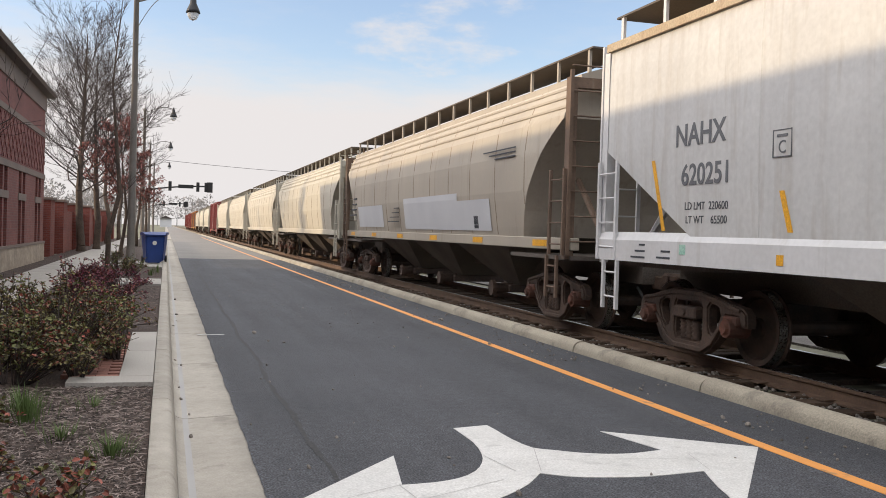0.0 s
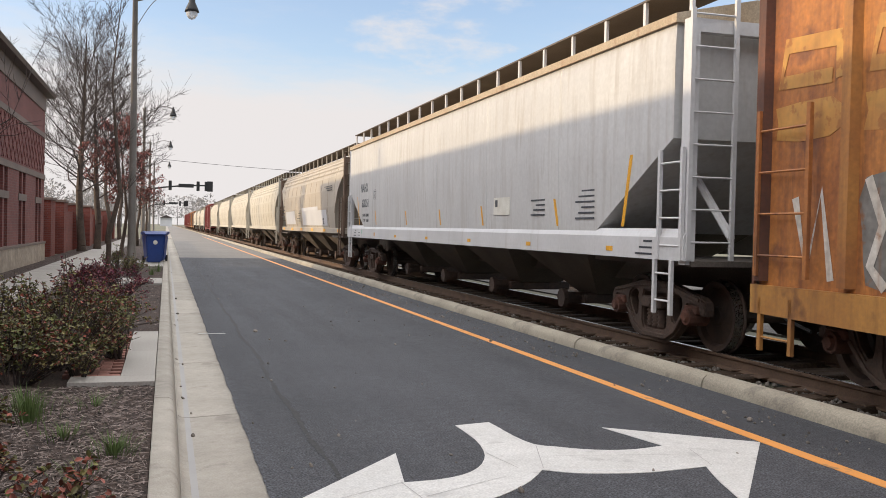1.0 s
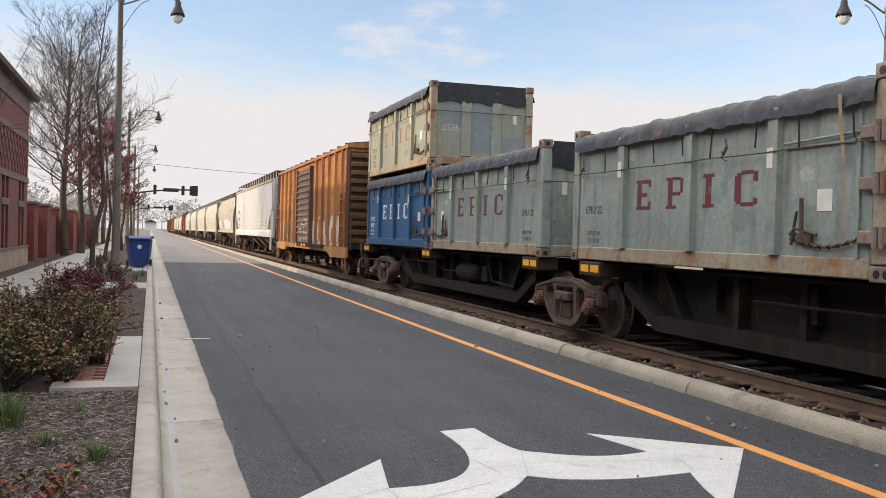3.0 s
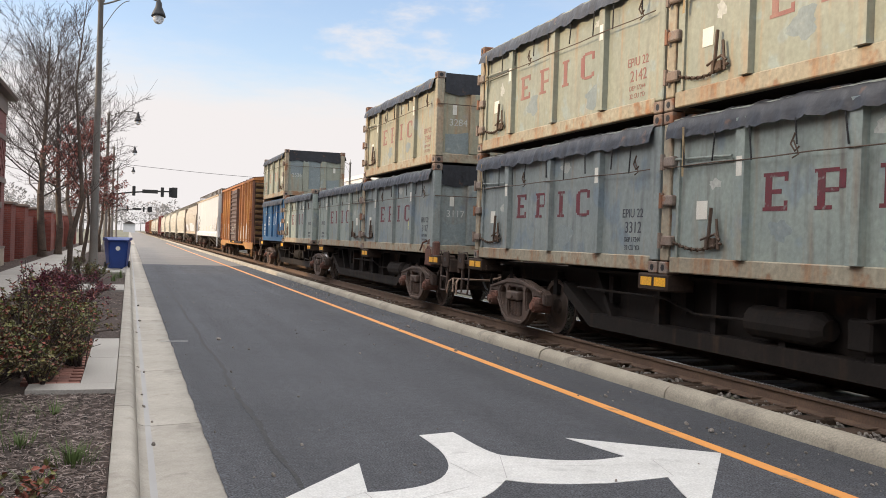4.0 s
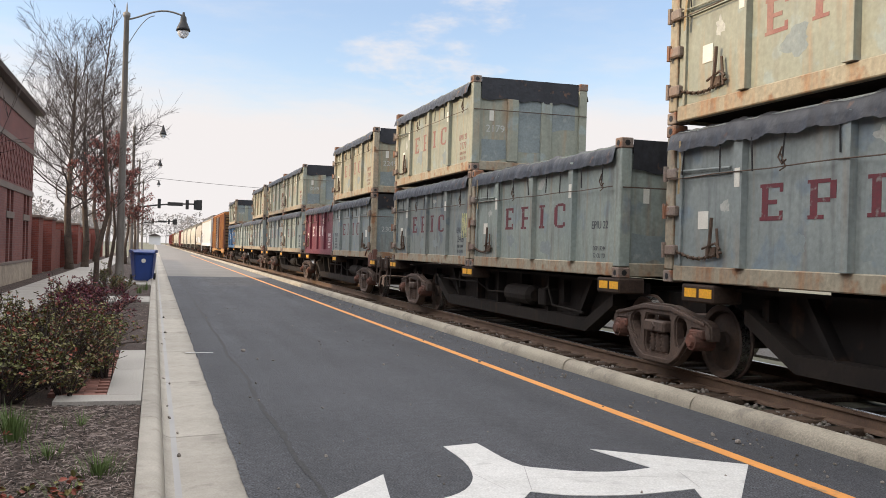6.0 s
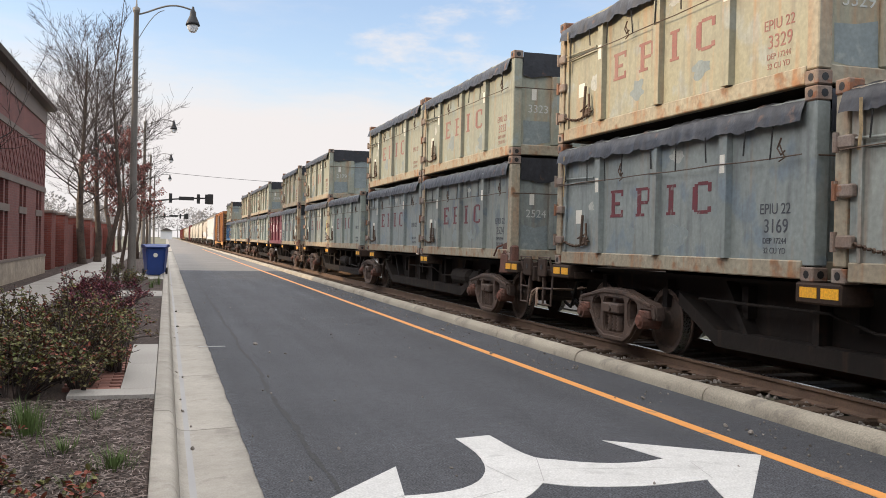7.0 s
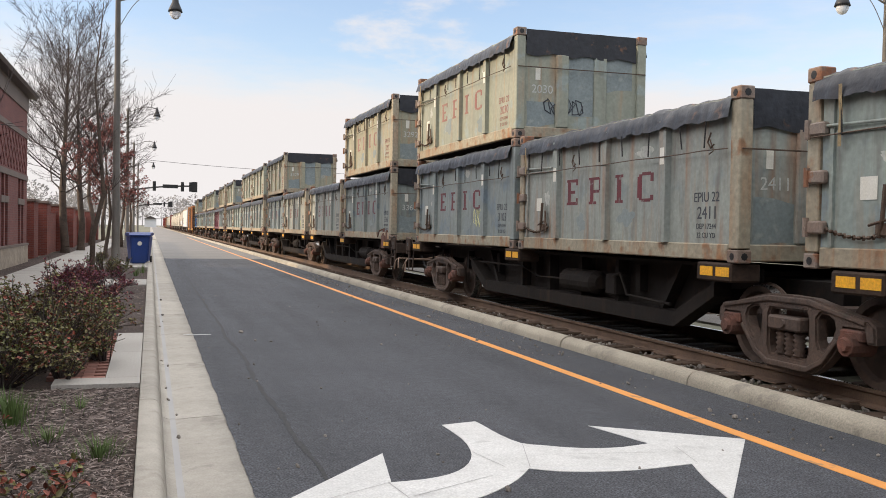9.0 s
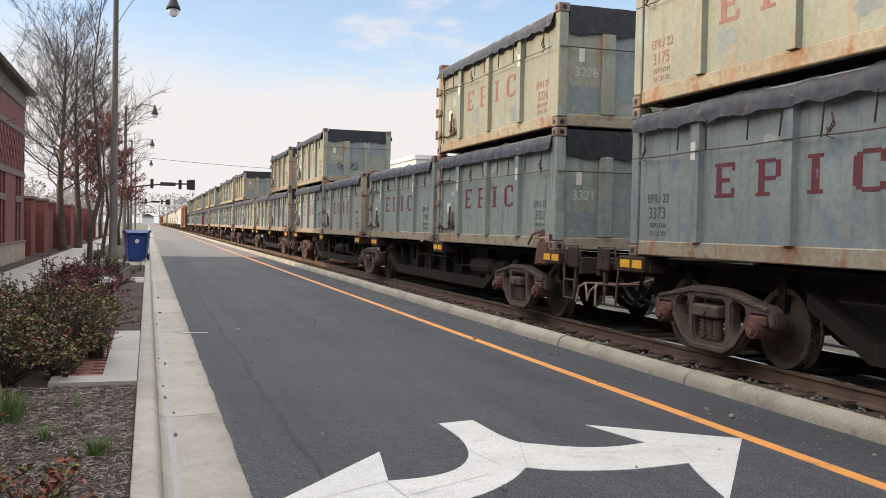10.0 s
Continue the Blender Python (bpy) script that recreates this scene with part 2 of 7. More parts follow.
M_GRASS = mat("grass_blade", (0.11, 0.17, 0.05), (0.08, 0.125, 0.035), 4.0, 0.7, bump=0)
# the haze of distance is painted into this pale tree colour
M_HAZE_WOOD = mat("far_wood", (0.34, 0.32, 0.31), (0.27, 0.26, 0.25), 0.15, 0.95, bump=0, fine=1.2, fine_amt=0.3)
M_FARWHITE = mat("far_render", (0.62, 0.62, 0.62), (0.55, 0.55, 0.55), 0.2, 0.8, bump=0, fine=2, fine_amt=0.05)
M_LENS = mat("signal_housing_black", (0.012, 0.012, 0.012), rough=0.5)
# train paints
M_CG = mat("paint_grey_green", (0.268, 0.307, 0.268), (0.21, 0.25, 0.232), 1.1, 0.6, bump=0.12, fine=22, fine_amt=0.14, streak=[((0.26, 0.17, 0.10), 0.34), ((0.14, 0.14, 0.125), 0.54)], flakes=((0.185, 0.23, 0.245), 0.20), mottle=0.09)
M_CB = mat("paint_blue_grey", (0.238, 0.270, 0.254), (0.190, 0.220, 0.214), 1.0, 0.6, bump=0.12, fine=22, fine_amt=0.14, streak=[((0.25, 0.18, 0.12), 0.26), ((0.13, 0.145, 0.145), 0.54)], flakes=((0.16, 0.205, 0.235), 0.24), mottle=0.09)
M_CC = mat("paint_pale_green", (0.285, 0.292, 0.226), (0.232, 0.252, 0.204), 1.2, 0.6, bump=0.08, fine=26, fine_amt=0.10, streak=[((0.36, 0.19, 0.08), 0.36), ((0.21, 0.21, 0.17), 0.50)], flakes=((0.26, 0.305, 0.285), 0.22), mottle=0.09)
M_CR = mat("paint_rusty_green", (0.28, 0.305, 0.27), (0.235, 0.255, 0.235), 1.1, 0.65, bump=0.12, fine=22, fine_amt=0.14, streak=[((0.28, 0.125, 0.05), 0.52), ((0.15, 0.14, 0.12), 0.54)], flakes=((0.20, 0.235, 0.23), 0.18), mottle=0.09)
M_CD = mat("paint_slate", (0.225, 0.25, 0.225), (0.175, 0.20, 0.19), 1.3, 0.6, bump=0.08, fine=26, fine_amt=0.12, streak=[((0.20, 0.14, 0.09), 0.30), ((0.10, 0.11, 0.11), 0.56)], flakes=((0.115, 0.15, 0.17), 0.30), mottle=0.09)
M_CO = mat("paint_pale_rust", (0.31, 0.30, 0.21), (0.26, 0.255, 0.19), 1.0, 0.65, bump=0.1, fine=26, fine_amt=0.12, streak=[((0.37, 0.18, 0.07), 0.46), ((0.20, 0.19, 0.15), 0.50)], flakes=((0.28, 0.30, 0.27), 0.16), mottle=0.09)
M_CBLUE = mat("paint_blue", (0.012, 0.092, 0.215), (0.010, 0.072, 0.175), 1.0, 0.5, bump=0.06, fine=26, fine_amt=0.12, streak=[((0.009, 0.05, 0.115), 0.5), ((0.06, 0.115, 0.17), 0.28)])
M_CMAR = mat("paint_maroon", (0.135, 0.018, 0.032), (0.105, 0.016, 0.028), 1.0, 0.5, bump=0.06, fine=26, fine_amt=0.12, streak=[((0.085, 0.014, 0.022), 0.5), ((0.19, 0.085, 0.085), 0.30)], flakes=((0.20, 0.075, 0.08), -0.02))
M_CRAIL = mat("rusty_rail_paint", (0.32, 0.295, 0.22), (0.26, 0.22, 0.155), 1.3, 0.7, bump=0.2, fine=20, fine_amt=0.2, streak=((0.30, 0.13, 0.045), 0.5), flakes=((0.23, 0.115, 0.055), 0.32), mottle=0.12)
M_WEB = mat("webbing", (0.36, 0.27, 0.14), (0.24, 0.18, 0.10), 6.0, 0.85, bump=0.2, fine=40)
M_CAST = mat("corner_casting", (0.22, 0.19, 0.16), (0.17, 0.11, 0.08), 3.0, 0.7, bump=0.2, flakes=(RUST, 0.3))
M_TARP = mat("tarpaulin", (0.017, 0.0185, 0.024), (0.009, 0.010, 0.013), 2.5, 0.50, bump=0.5, fine=9, fine_amt=0.4, flakes=((0.11, 0.055, 0.03), -0.04), mottle=0.25)
M_LETTER_RED = mat("letter_red", (0.135, 0.022, 0.030), (0.11, 0.026, 0.032), 4.0, 0.65, bump=0.05, fine=30, fine_amt=0.25, flakes=((0.19, 0.19, 0.175), 0.06), mottle=0.1)
M_LETTER_FADED = mat("letter_faded_red", (0.22, 0.075, 0.065), (0.26, 0.14, 0.11), 3.0, 0.6, bump=0.05, fine=30, fine_amt=0.2)
M_LETTER_WHITE = mat("letter_white", (0.72, 0.72, 0.70), (0.60, 0.60, 0.58), 4.0, 0.6, bump=0.05)
M_LETTER_DARK = mat("letter_dark", (0.04, 0.045, 0.055), (0.055, 0.06, 0.07), 4.0, 0.6, bump=0.05)
M_LETTER_GREY = mat("letter_grey", (0.105, 0.11, 0.12), (0.14, 0.145, 0.15), 4.0, 0.6, bump=0.03)
M_CHALK = mat("chalk_number", (0.50, 0.51, 0.47), (0.38, 0.39, 0.37), 5.0, 0.8, bump=0.0)
M_SCRAWL = mat("spray_pale_yellow", (0.60, 0.58, 0.30), (0.5, 0.5, 0.3), 5.0, 0.7, bump=0.0)
M_PLACARD = mat("placard", (0.70, 0.69, 0.62), (0.60, 0.58, 0.5), 5.0, 0.6, bump=0.0, fine=60, fine_amt=0.1)
M_CHAIN = mat("rusty_chain", (0.12, 0.085, 0.06), (0.08, 0.05, 0.035), 8.0, 0.7, 0.4, bump=0.3)
M_CAR = mat("flat_car_black", (0.014, 0.0125, 0.012), (0.024, 0.019, 0.016), 0.8, 0.8, bump=0.2, fine=14, fine_amt=0.3, streak=((0.06, 0.036, 0.022), 0.22), flakes=((0.05, 0.032, 0.022), 0.10))
M_CARRUST = mat("car_rust", (0.056, 0.036, 0.026), (0.028, 0.022, 0.019), 2.0, 0.85, bump=0.3, fine=25, fine_amt=0.3)
M_TRUCK = mat("truck_iron", (0.105, 0.068, 0.050), (0.052, 0.037, 0.030), 3.0, 0.7, 0.1, bump=0.4, fine=30, fine_amt=0.35)
M_AXLE = mat("axle_box_rust", (0.15, 0.062, 0.042), (0.08, 0.043, 0.032), 4.0, 0.85, 0.1, bump=0.4, fine=30, fine_amt=0.3)
M_ROD = mat("worn_rod", (0.30, 0.22, 0.16), (0.18, 0.11, 0.075), 6.0, 0.6, 0.1, bump=0.1)
M_CARDUST = mat("car_dust", (0.024, 0.019, 0.016), (0.014, 0.012, 0.011), 1.4, 0.85, bump=0.2, fine=16, fine_amt=0.3, streak=((0.05, 0.032, 0.021), 0.3))
M_WHEEL = mat("wheel_iron", (0.11, 0.074, 0.056), (0.055, 0.043, 0.037), 3.0, 0.7, 0.4, bump=0.2, fine=20, fine_amt=0.3)
M_TREAD = mat("wheel_tread", (0.42, 0.41, 0.40), rough=0.3, metal=1.0, bump=0.0)
M_AMBER = mat("reflector_yellow", (0.80, 0.40, 0.02), (0.66, 0.33, 0.03), 5.0, 0.5, bump=0.0)
M_HOPGREY = mat("hopper_grey", (0.56, 0.56, 0.545), (0.50, 0.50, 0.49), 0.9, 0.5, bump=0.05, fine=18, fine_amt=0.06, streak=[((0.44, 0.425, 0.40), 0.60), ((0.40, 0.375, 0.34), 0.35)], mottle=0.04)
M_HOPSILL = mat("hopper_sill", (0.62, 0.62, 0.62), (0.55, 0.55, 0.545), 1.2, 0.5, bump=0.05, fine=18, fine_amt=0.06, streak=((0.40, 0.37, 0.33), 0.08))
M_HOPTAN = mat("hopper_tan", (0.42, 0.375, 0.305), (0.36, 0.32, 0.265), 0.8, 0.6, bump=0.05, fine=18, fine_amt=0.06, streak=((0.27, 0.225, 0.17), 0.18))
M_HOPCREAM = mat("hopper_cream", (0.48, 0.45, 0.37), (0.42, 0.39, 0.32), 0.8, 0.6, bump=0.05, fine=18, fine_amt=0.06, streak=((0.37, 0.31, 0.22), 0.12))
M_HOPRIM = mat("hopper_roof_rim", (0.42, 0.35, 0.25), (0.36, 0.27, 0.17), 1.5, 0.7, bump=0.1, streak=(RUST, 0.05))
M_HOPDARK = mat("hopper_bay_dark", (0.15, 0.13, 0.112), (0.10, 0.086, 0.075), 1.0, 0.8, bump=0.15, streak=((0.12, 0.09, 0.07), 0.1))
M_MINT = mat("mint_paint", (0.30, 0.52, 0.42), (0.36, 0.55, 0.46), 6.0, 0.6, bump=0.0)
M_SEAM = mat("seam_stain", (0.25, 0.20, 0.15), (0.30, 0.25, 0.19), 2.0, 0.7, bump=0.05)
M_ENDBROWN = mat("end_frame_brown", (0.17, 0.115, 0.08), (0.11, 0.072, 0.05), 1.5, 0.75, bump=0.15, fine=24, fine_amt=0.2, streak=((0.26, 0.22, 0.17), 0.3))
M_PATCH = mat("patch_paint_pale", (0.56, 0.57, 0.58), (0.50, 0.51, 0.53), 1.0, 0.55, bump=0.0, fine=20, fine_amt=0.04)
M_BOX = mat("boxcar_ochre", (0.46, 0.19, 0.046), (0.30, 0.105, 0.034), 0.7, 0.65, bump=0.1, fine=22, fine_amt=0.2, streak=[((0.17, 0.060, 0.028), 0.72), ((0.075, 0.036, 0.024), 0.42)], flakes=((0.16, 0.064, 0.032), 0.10), mottle=0.13)
M_BOXSILL = mat("boxcar_yellow", (0.50, 0.265, 0.062), (0.33, 0.145, 0.04), 0.9, 0.65, bump=0.1, fine=22, fine_amt=0.15, streak=((0.14, 0.06, 0.028), 0.6), flakes=((0.15, 0.066, 0.03), 0.15))
M_BOXEND = mat("boxcar_end", (0.155, 0.088, 0.024), (0.085, 0.042, 0.018), 0.9, 0.7, bump=0.1, fine=22, fine_amt=0.2, streak=((0.055, 0.025, 0.016), 0.35), flakes=((0.05, 0.024, 0.016), 0.05))
M_BOXWALL = mat("boxcar_end_rust", (0.05, 0.026, 0.016), (0.03, 0.018, 0.013), 1.2, 0.8, bump=0.2, fine=22, fine_amt=0.25)
M_BOXCORNER = mat("boxcar_corner", (0.14, 0.056, 0.032), (0.08, 0.036, 0.024), 1.5, 0.7, bump=0.15, fine=22, fine_amt=0.25, streak=((0.27, 0.11, 0.035), 0.2))
M_TOUCH = mat("touch_up_paint", (0.215, 0.25, 0.245), (0.175, 0.21, 0.212), 3.0, 0.6, bump=0.05, fine=24, fine_amt=0.2, flakes=((0.26, 0.29, 0.27), 0.12))
M_BARE = mat("scraped_pale_paint", (0.42, 0.425, 0.385), (0.34, 0.35, 0.32), 3.0, 0.65, bump=0.05, fine=24, fine_amt=0.25, flakes=((0.28, 0.31, 0.28), 0.2))
M_BOXPOST = mat("boxcar_post", (0.46, 0.215, 0.052), (0.27, 0.10, 0.032), 0.9, 0.65, bump=0.1, fine=22, fine_amt=0.18, streak=((0.13, 0.052, 0.026), 0.65))
M_BOXDOOR = mat("boxcar_door", (0.062, 0.046, 0.040), (0.115, 0.066, 0.044), 1.2, 0.6, bump=0.1, fine=22, fine_amt=0.25, streak=[((0.12, 0.048, 0.028), 0.45), ((0.035, 0.028, 0.027), 0.45)], flakes=((0.14, 0.065, 0.035), 0.12), mottle=0.15)
M_BOXRED = mat("boxcar_red", (0.20, 0.030, 0.024), (0.15, 0.026, 0.022), 0.7, 0.6, bump=0.1, streak=((0.11, 0.02, 0.018), 0.1))
M_GRAF_W = mat("spray_white", (0.62, 0.60, 0.55), (0.46, 0.42, 0.36), 2.0, 0.65, bump=0.0, fine=12, fine_amt=0.2, streak=((0.30, 0.15, 0.07), 0.42), flakes=((0.26, 0.105, 0.04), 0.16), mottle=0.12)
M_GRAF_G = mat("spray_grey", (0.20, 0.195, 0.18), (0.12, 0.11, 0.10), 2.5, 0.65, bump=0.0, fine=12, fine_amt=0.3, streak=((0.20, 0.10, 0.05), 0.4), flakes=((0.22, 0.10, 0.045), 0.14))
M_GRAF_K = mat("spray_black", (0.035, 0.034, 0.034), (0.07, 0.06, 0.05), 3.0, 0.6, bump=0.0)
M_GRAF_YF = mat("faded_yellow", (0.50, 0.27, 0.065), (0.38, 0.175, 0.05), 3.0, 0.65, bump=0.0, fine=12, fine_amt=0.2, flakes=((0.30, 0.12, 0.036), 0.30), streak=((0.27, 0.11, 0.035), 0.45))
M_GRAF_Y = mat("spray_yellow", (0.54, 0.32, 0.05), (0.42, 0.22, 0.04), 3.0, 0.6, bump=0.0, fine=12, fine_amt=0.15, flakes=((0.33, 0.14, 0.04), 0.14))

for dull in (M_CAR, M_CARDUST, M_CARRUST, M_HOPDARK, M_BALLAST, M_TIE):
    dull.node_tree.nodes["Principled BSDF"].inputs["Specular IOR Level"].default_value = 0.18

M_GLASS = bpy.data.materials.new("dark_window_glass")
M_GLASS.use_nodes = True
gb = M_GLASS.node_tree.nodes["Principled BSDF"]
gb.inputs["Base Color"].default_value, gb.inputs["Roughness"].default_value = (0.03, 0.02, 0.022, 1), 0.08
M_LAMPGLASS = bpy.data.materials.new("lamp_glass")
M_LAMPGLASS.use_nodes = True
gb = M_LAMPGLASS.node_tree.nodes["Principled BSDF"]
gb.inputs["Base Color"].default_value, gb.inputs["Roughness"].default_value = (0.82, 0.86, 0.9, 1), 0.25
gb.inputs["Transmission Weight"].default_value = 0.35


# ---- mesh helpers ----
def box(bm, x0, x1, y0, y1, z0, z1, bevel=0.0):
    vs = [bm.verts.new((x, y, z)) for z in (z0, z1) for y in (y0, y1) for x in (x0, x1)]
    fs = [bm.faces.new([vs[i] for i in q]) for q in ((0, 2, 3, 1), (4, 5, 7, 6), (0, 1, 5, 4), (2, 6, 7, 3), (0, 4, 6, 2), (1, 3, 7, 5))]
    if bevel:
        bmesh.ops.bevel(bm, geom=list({e for f in fs for e in f.edges}), offset=bevel, segments=1, affect="EDGES")
    return bm


def tube(bm, p0, p1, r0, r1=None, seg=8, caps=True):
    """A round bar from p0 to p1."""
    r1 = r0 if r1 is None else r1
    p0, p1 = Vector(p0), Vector(p1)
    q = (p1 - p0).to_track_quat("Z", "Y")
    rings = []
    for p, r in ((p0, r0), (p1, r1)):
        rings.append([bm.verts.new(p + q @ Vector((r * math.cos(2 * math.pi * i / seg), r * math.sin(2 * math.pi * i / seg), 0))) for i in range(seg)])
    for i in range(seg):
        bm.faces.new((rings[0][i], rings[0][(i + 1) % seg], rings[1][(i + 1) % seg], rings[1][i]))
    if caps:
        bm.faces.new(rings[0][::-1])
        bm.faces.new(rings[1])
    return bm


def pipe(bm, pts, r, seg=6):
    """One bent round bar through the points."""
    pts = [Vector(p) for p in pts]
    ways = [(b - a).normalized() for a, b in zip(pts, pts[1:])]
    ways = [ways[0]] + [(a + b).normalized() if (a + b).length > 0.2 else b for a, b in zip(ways, ways[1:])] + [ways[-1]]
    q = ways[0].to_track_quat("Z", "Y")
    rings = []
    for k, p in enumerate(pts):
        if k:
            q = ways[k - 1].rotation_difference(ways[k]) @ q
        rings.append([bm.verts.new(p + q @ Vector((r * math.cos(2 * math.pi * i / seg), r * math.sin(2 * math.pi * i / seg), 0))) for i in range(seg)])
    for a, b in zip(rings, rings[1:]):
        for i in range(seg):
            bm.faces.new((a[i], a[(i + 1) % seg], b[(i + 1) % seg], b[i]))
    bm.faces.new(rings[0][::-1])
    bm.faces.new(rings[-1])
    return bm


def prism(bm, poly, axis, a, b):
    """A flat polygon pulled from a to b along the axis; poly holds the other two coordinates in order."""
    def place(u, w, k):
        return (k, u, w) if axis == "x" else (u, k, w) if axis == "y" else (u, w, k)
    n = len(poly)
    lo = [bm.verts.new(place(u, w, a)) for u, w in poly]
    hi = [bm.verts.new(place(u, w, b)) for u, w in poly]
    bm.faces.new(lo)
    bm.faces.new(hi[::-1])
    for i in range(n):
        bm.faces.new((lo[i], hi[i], hi[(i + 1) % n], lo[(i + 1) % n]))
    return bm


def lathe(bm, profile, centre, axis="z", seg=16):
    """Turns a profile of (radius, height) round an axis through centre."""
    rings = []
    for r, hgt in profile:
        ring = []
        for i in range(seg):
            a = 2 * math.pi * i / seg
            u, w = r * math.cos(a), r * math.sin(a)
            ring.append(bm.verts.new(Vector(centre) + (Vector((u, w, hgt)) if axis == "z" else Vector((hgt, u, w)))))
        rings.append(ring)
    for a, b in zip(rings, rings[1:]):
        for i in range(seg):
            bm.faces.new((a[i], a[(i + 1) % seg], b[(i + 1) % seg], b[i]))
    return bm


def mesh_of(name, bm, material, smooth=False, tidy=True):
    if tidy:
        bmesh.ops.recalc_face_normals(bm, faces=bm.faces)
    me = bpy.data.meshes.new(name)
    bm.to_mesh(me)
    bm.free()
    me.materials.append(material)
    if smooth:
        me.polygons.foreach_set("use_smooth", [True] * len(me.polygons))
    return me


def part(name, bm, material, parent, label="", smooth=False, tidy=True):
    ob = new(name, mesh_of(name, bm, material, smooth, tidy))
    ob.parent = parent
    return tagged(ob, label)


def again(ob, m):
    """One more part that shares the mesh of ob, moved by m."""
    o = new(ob.name.split(".")[0], ob.data)
    o.parent, o.matrix_basis = ob.parent, m
    return o


def thing(name, label, category, group="", kind=""):
    return tagged(new(name), label, category, group, kind)


def solid(name, bm, material, label, category="", kind="", smooth=False, tidy=True):
    return tagged(new(name, mesh_of(name, bm, material, smooth, tidy)), label, category, "", kind)


def letters(text, size, m, material, parent, name="lettering"):
    """Raised painted text, 3 mm thick, at the pose m (text lies in its xy plane)."""
    cu = bpy.data.curves.new(name, "FONT")
    cu.body, cu.size, cu.extrude, cu.align_x = text, size, 0.0015, "CENTER"
    cu.offset = size * 0.018 if size > 0.3 else 0.0
    tmp = bpy.data.objects.new(name, cu)
    scene.collection.objects.link(tmp)
    bpy.context.view_layer.update()
    me = bpy.data.meshes.new_from_object(tmp)
    bpy.data.objects.remove(tmp)
    me.transform(m)
    me.materials.clear()
    me.materials.append(material)
    ob = new(name, me)
    ob.parent = parent
    return ob


def on_side(x, y, z):
    """A pose for text on a car's side that faces the street (towards -x); it reads from +y to -y."""
    return Matrix.Translation((x, y, z)) @ Matrix(((0, 0, -1, 0), (-1, 0, 0, 0), (0, 1, 0, 0), (0, 0, 0, 1)))


def on_end(x, y, z):
    """A pose for text on an end that faces -y."""
    return Matrix.Translation((x, y, z)) @ Matrix(((1, 0, 0, 0), (0, 0, -1, 0), (0, 1, 0, 0), (0, 0, 0, 1)))


# ---- the street ----
def strip(name, x0, x1, y0, y1, z0, z1, material, label, kind="structure"):
    return solid(name, box(bmesh.new(), x0, x1, y0, y1, z0, z1), material, label, "", kind)


ground = strip("ground", -900, 900, -300, 1500, -0.6, -0.06, M_SOIL, "bare brown soil and grass reaching the horizon")
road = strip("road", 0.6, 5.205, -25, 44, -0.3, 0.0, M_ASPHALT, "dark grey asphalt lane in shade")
road_far = strip("road_far", 0.6, 5.205, 44, 700, -0.3, 0.0, M_ASPHALT_SUNLIT, "asphalt further along the street, painted pale as if sunlit")
sub_base = strip("verge_base", -60, -0.075, -40, 700, -0.3, 0.06, M_SOIL, "soil verge beside the street")

def sharp_ends(me):
    """Keeps the flat end faces of a smooth prism crisp."""
    for p in me.polygons:
        if abs(p.normal.y) > 0.9 or len(p.vertices) > 4:
            p.use_smooth = False
    ends = {k for p in me.polygons if not p.use_smooth for k in p.edge_keys}
    for e in me.edges:
        e.use_edge_sharp = e.key in ends


# gutter slabs and kerb stones of the near side, with open joints
gutter = thing("gutter", "pale concrete gutter pan with joints", "gutter", kind="structure")
g_prof = [(0.103, -0.2), (0.6, -0.2), (0.6, 0.0), (0.30, -0.014), (0.22, -0.019), (0.17, -0.018), (0.135, -0.010), (0.112, 0.004), (0.103, 0.02)]
g_bm = prism(bmesh.new(), g_prof, "y", 0.0, 2.985)
g0 = part("slab", g_bm, M_CONCRETE, gutter, smooth=True)
sharp_ends(g0.data)
g0.location.y = 7.71 - 15
for i in range(-4, 30):
    again(g0, pose(0, 7.71 + 3 * i, 0))
for i in range(34):
    part("flow_line", box(bmesh.new(), 0.150, 0.205, 7.71 + 3 * (i - 5) + 0.004, 7.71 + 3 * (i - 4) - 0.014, -0.022, -0.0165), M_FLOW, gutter, "washed grey flow line")
edge_bm = bmesh.new()
ey, ex = -2.0, 0.58
prev = None
while ey < 44:
    ex = 0.583 + 0.014 * noise.noise((ey * 1.7, 0, 0)) + random.uniform(-0.0035, 0.0035)
    cur = (edge_bm.verts.new((ex, ey, 0.0035)), edge_bm.verts.new((0.66, ey, 0.0035)))
    if prev:
        edge_bm.faces.new((prev[0], prev[1], cur[1], cur[0]))
    prev = cur
    ey += random.uniform(0.03, 0.08)
solid("asphalt_edge", edge_bm, M_ASPHALT, "ragged asphalt edge over the gutter", "", "structure")
kerb_left = thing("kerb", "pale concrete kerb along the planting strip", "kerb", kind="structure")
k_prof = [(-0.07, -0.2), (0.102, -0.2), (0.102, 0.015), (0.094, 0.06), (0.085, 0.10), (0.072, 0.128), (0.048, 0.146), (0.015, 0.15), (-0.06, 0.15), (-0.07, 0.143)]
k0 = part("kerb_stone", prism(bmesh.new(), k_prof, "y", 0.0, 2.985), M_CONCRETE, kerb_left, smooth=True)
sharp_ends(k0.data)
k0.location.y = 7.71 - 15
for i in range(-4, 30):
    again(k0, pose(0, 7.71 + 3 * i, 0))
far_kerb = strip("kerb_far", -0.07, 0.6, 97.8, 700, -0.2, 0.02, M_CONCRETE, "pale concrete gutter far along the street")

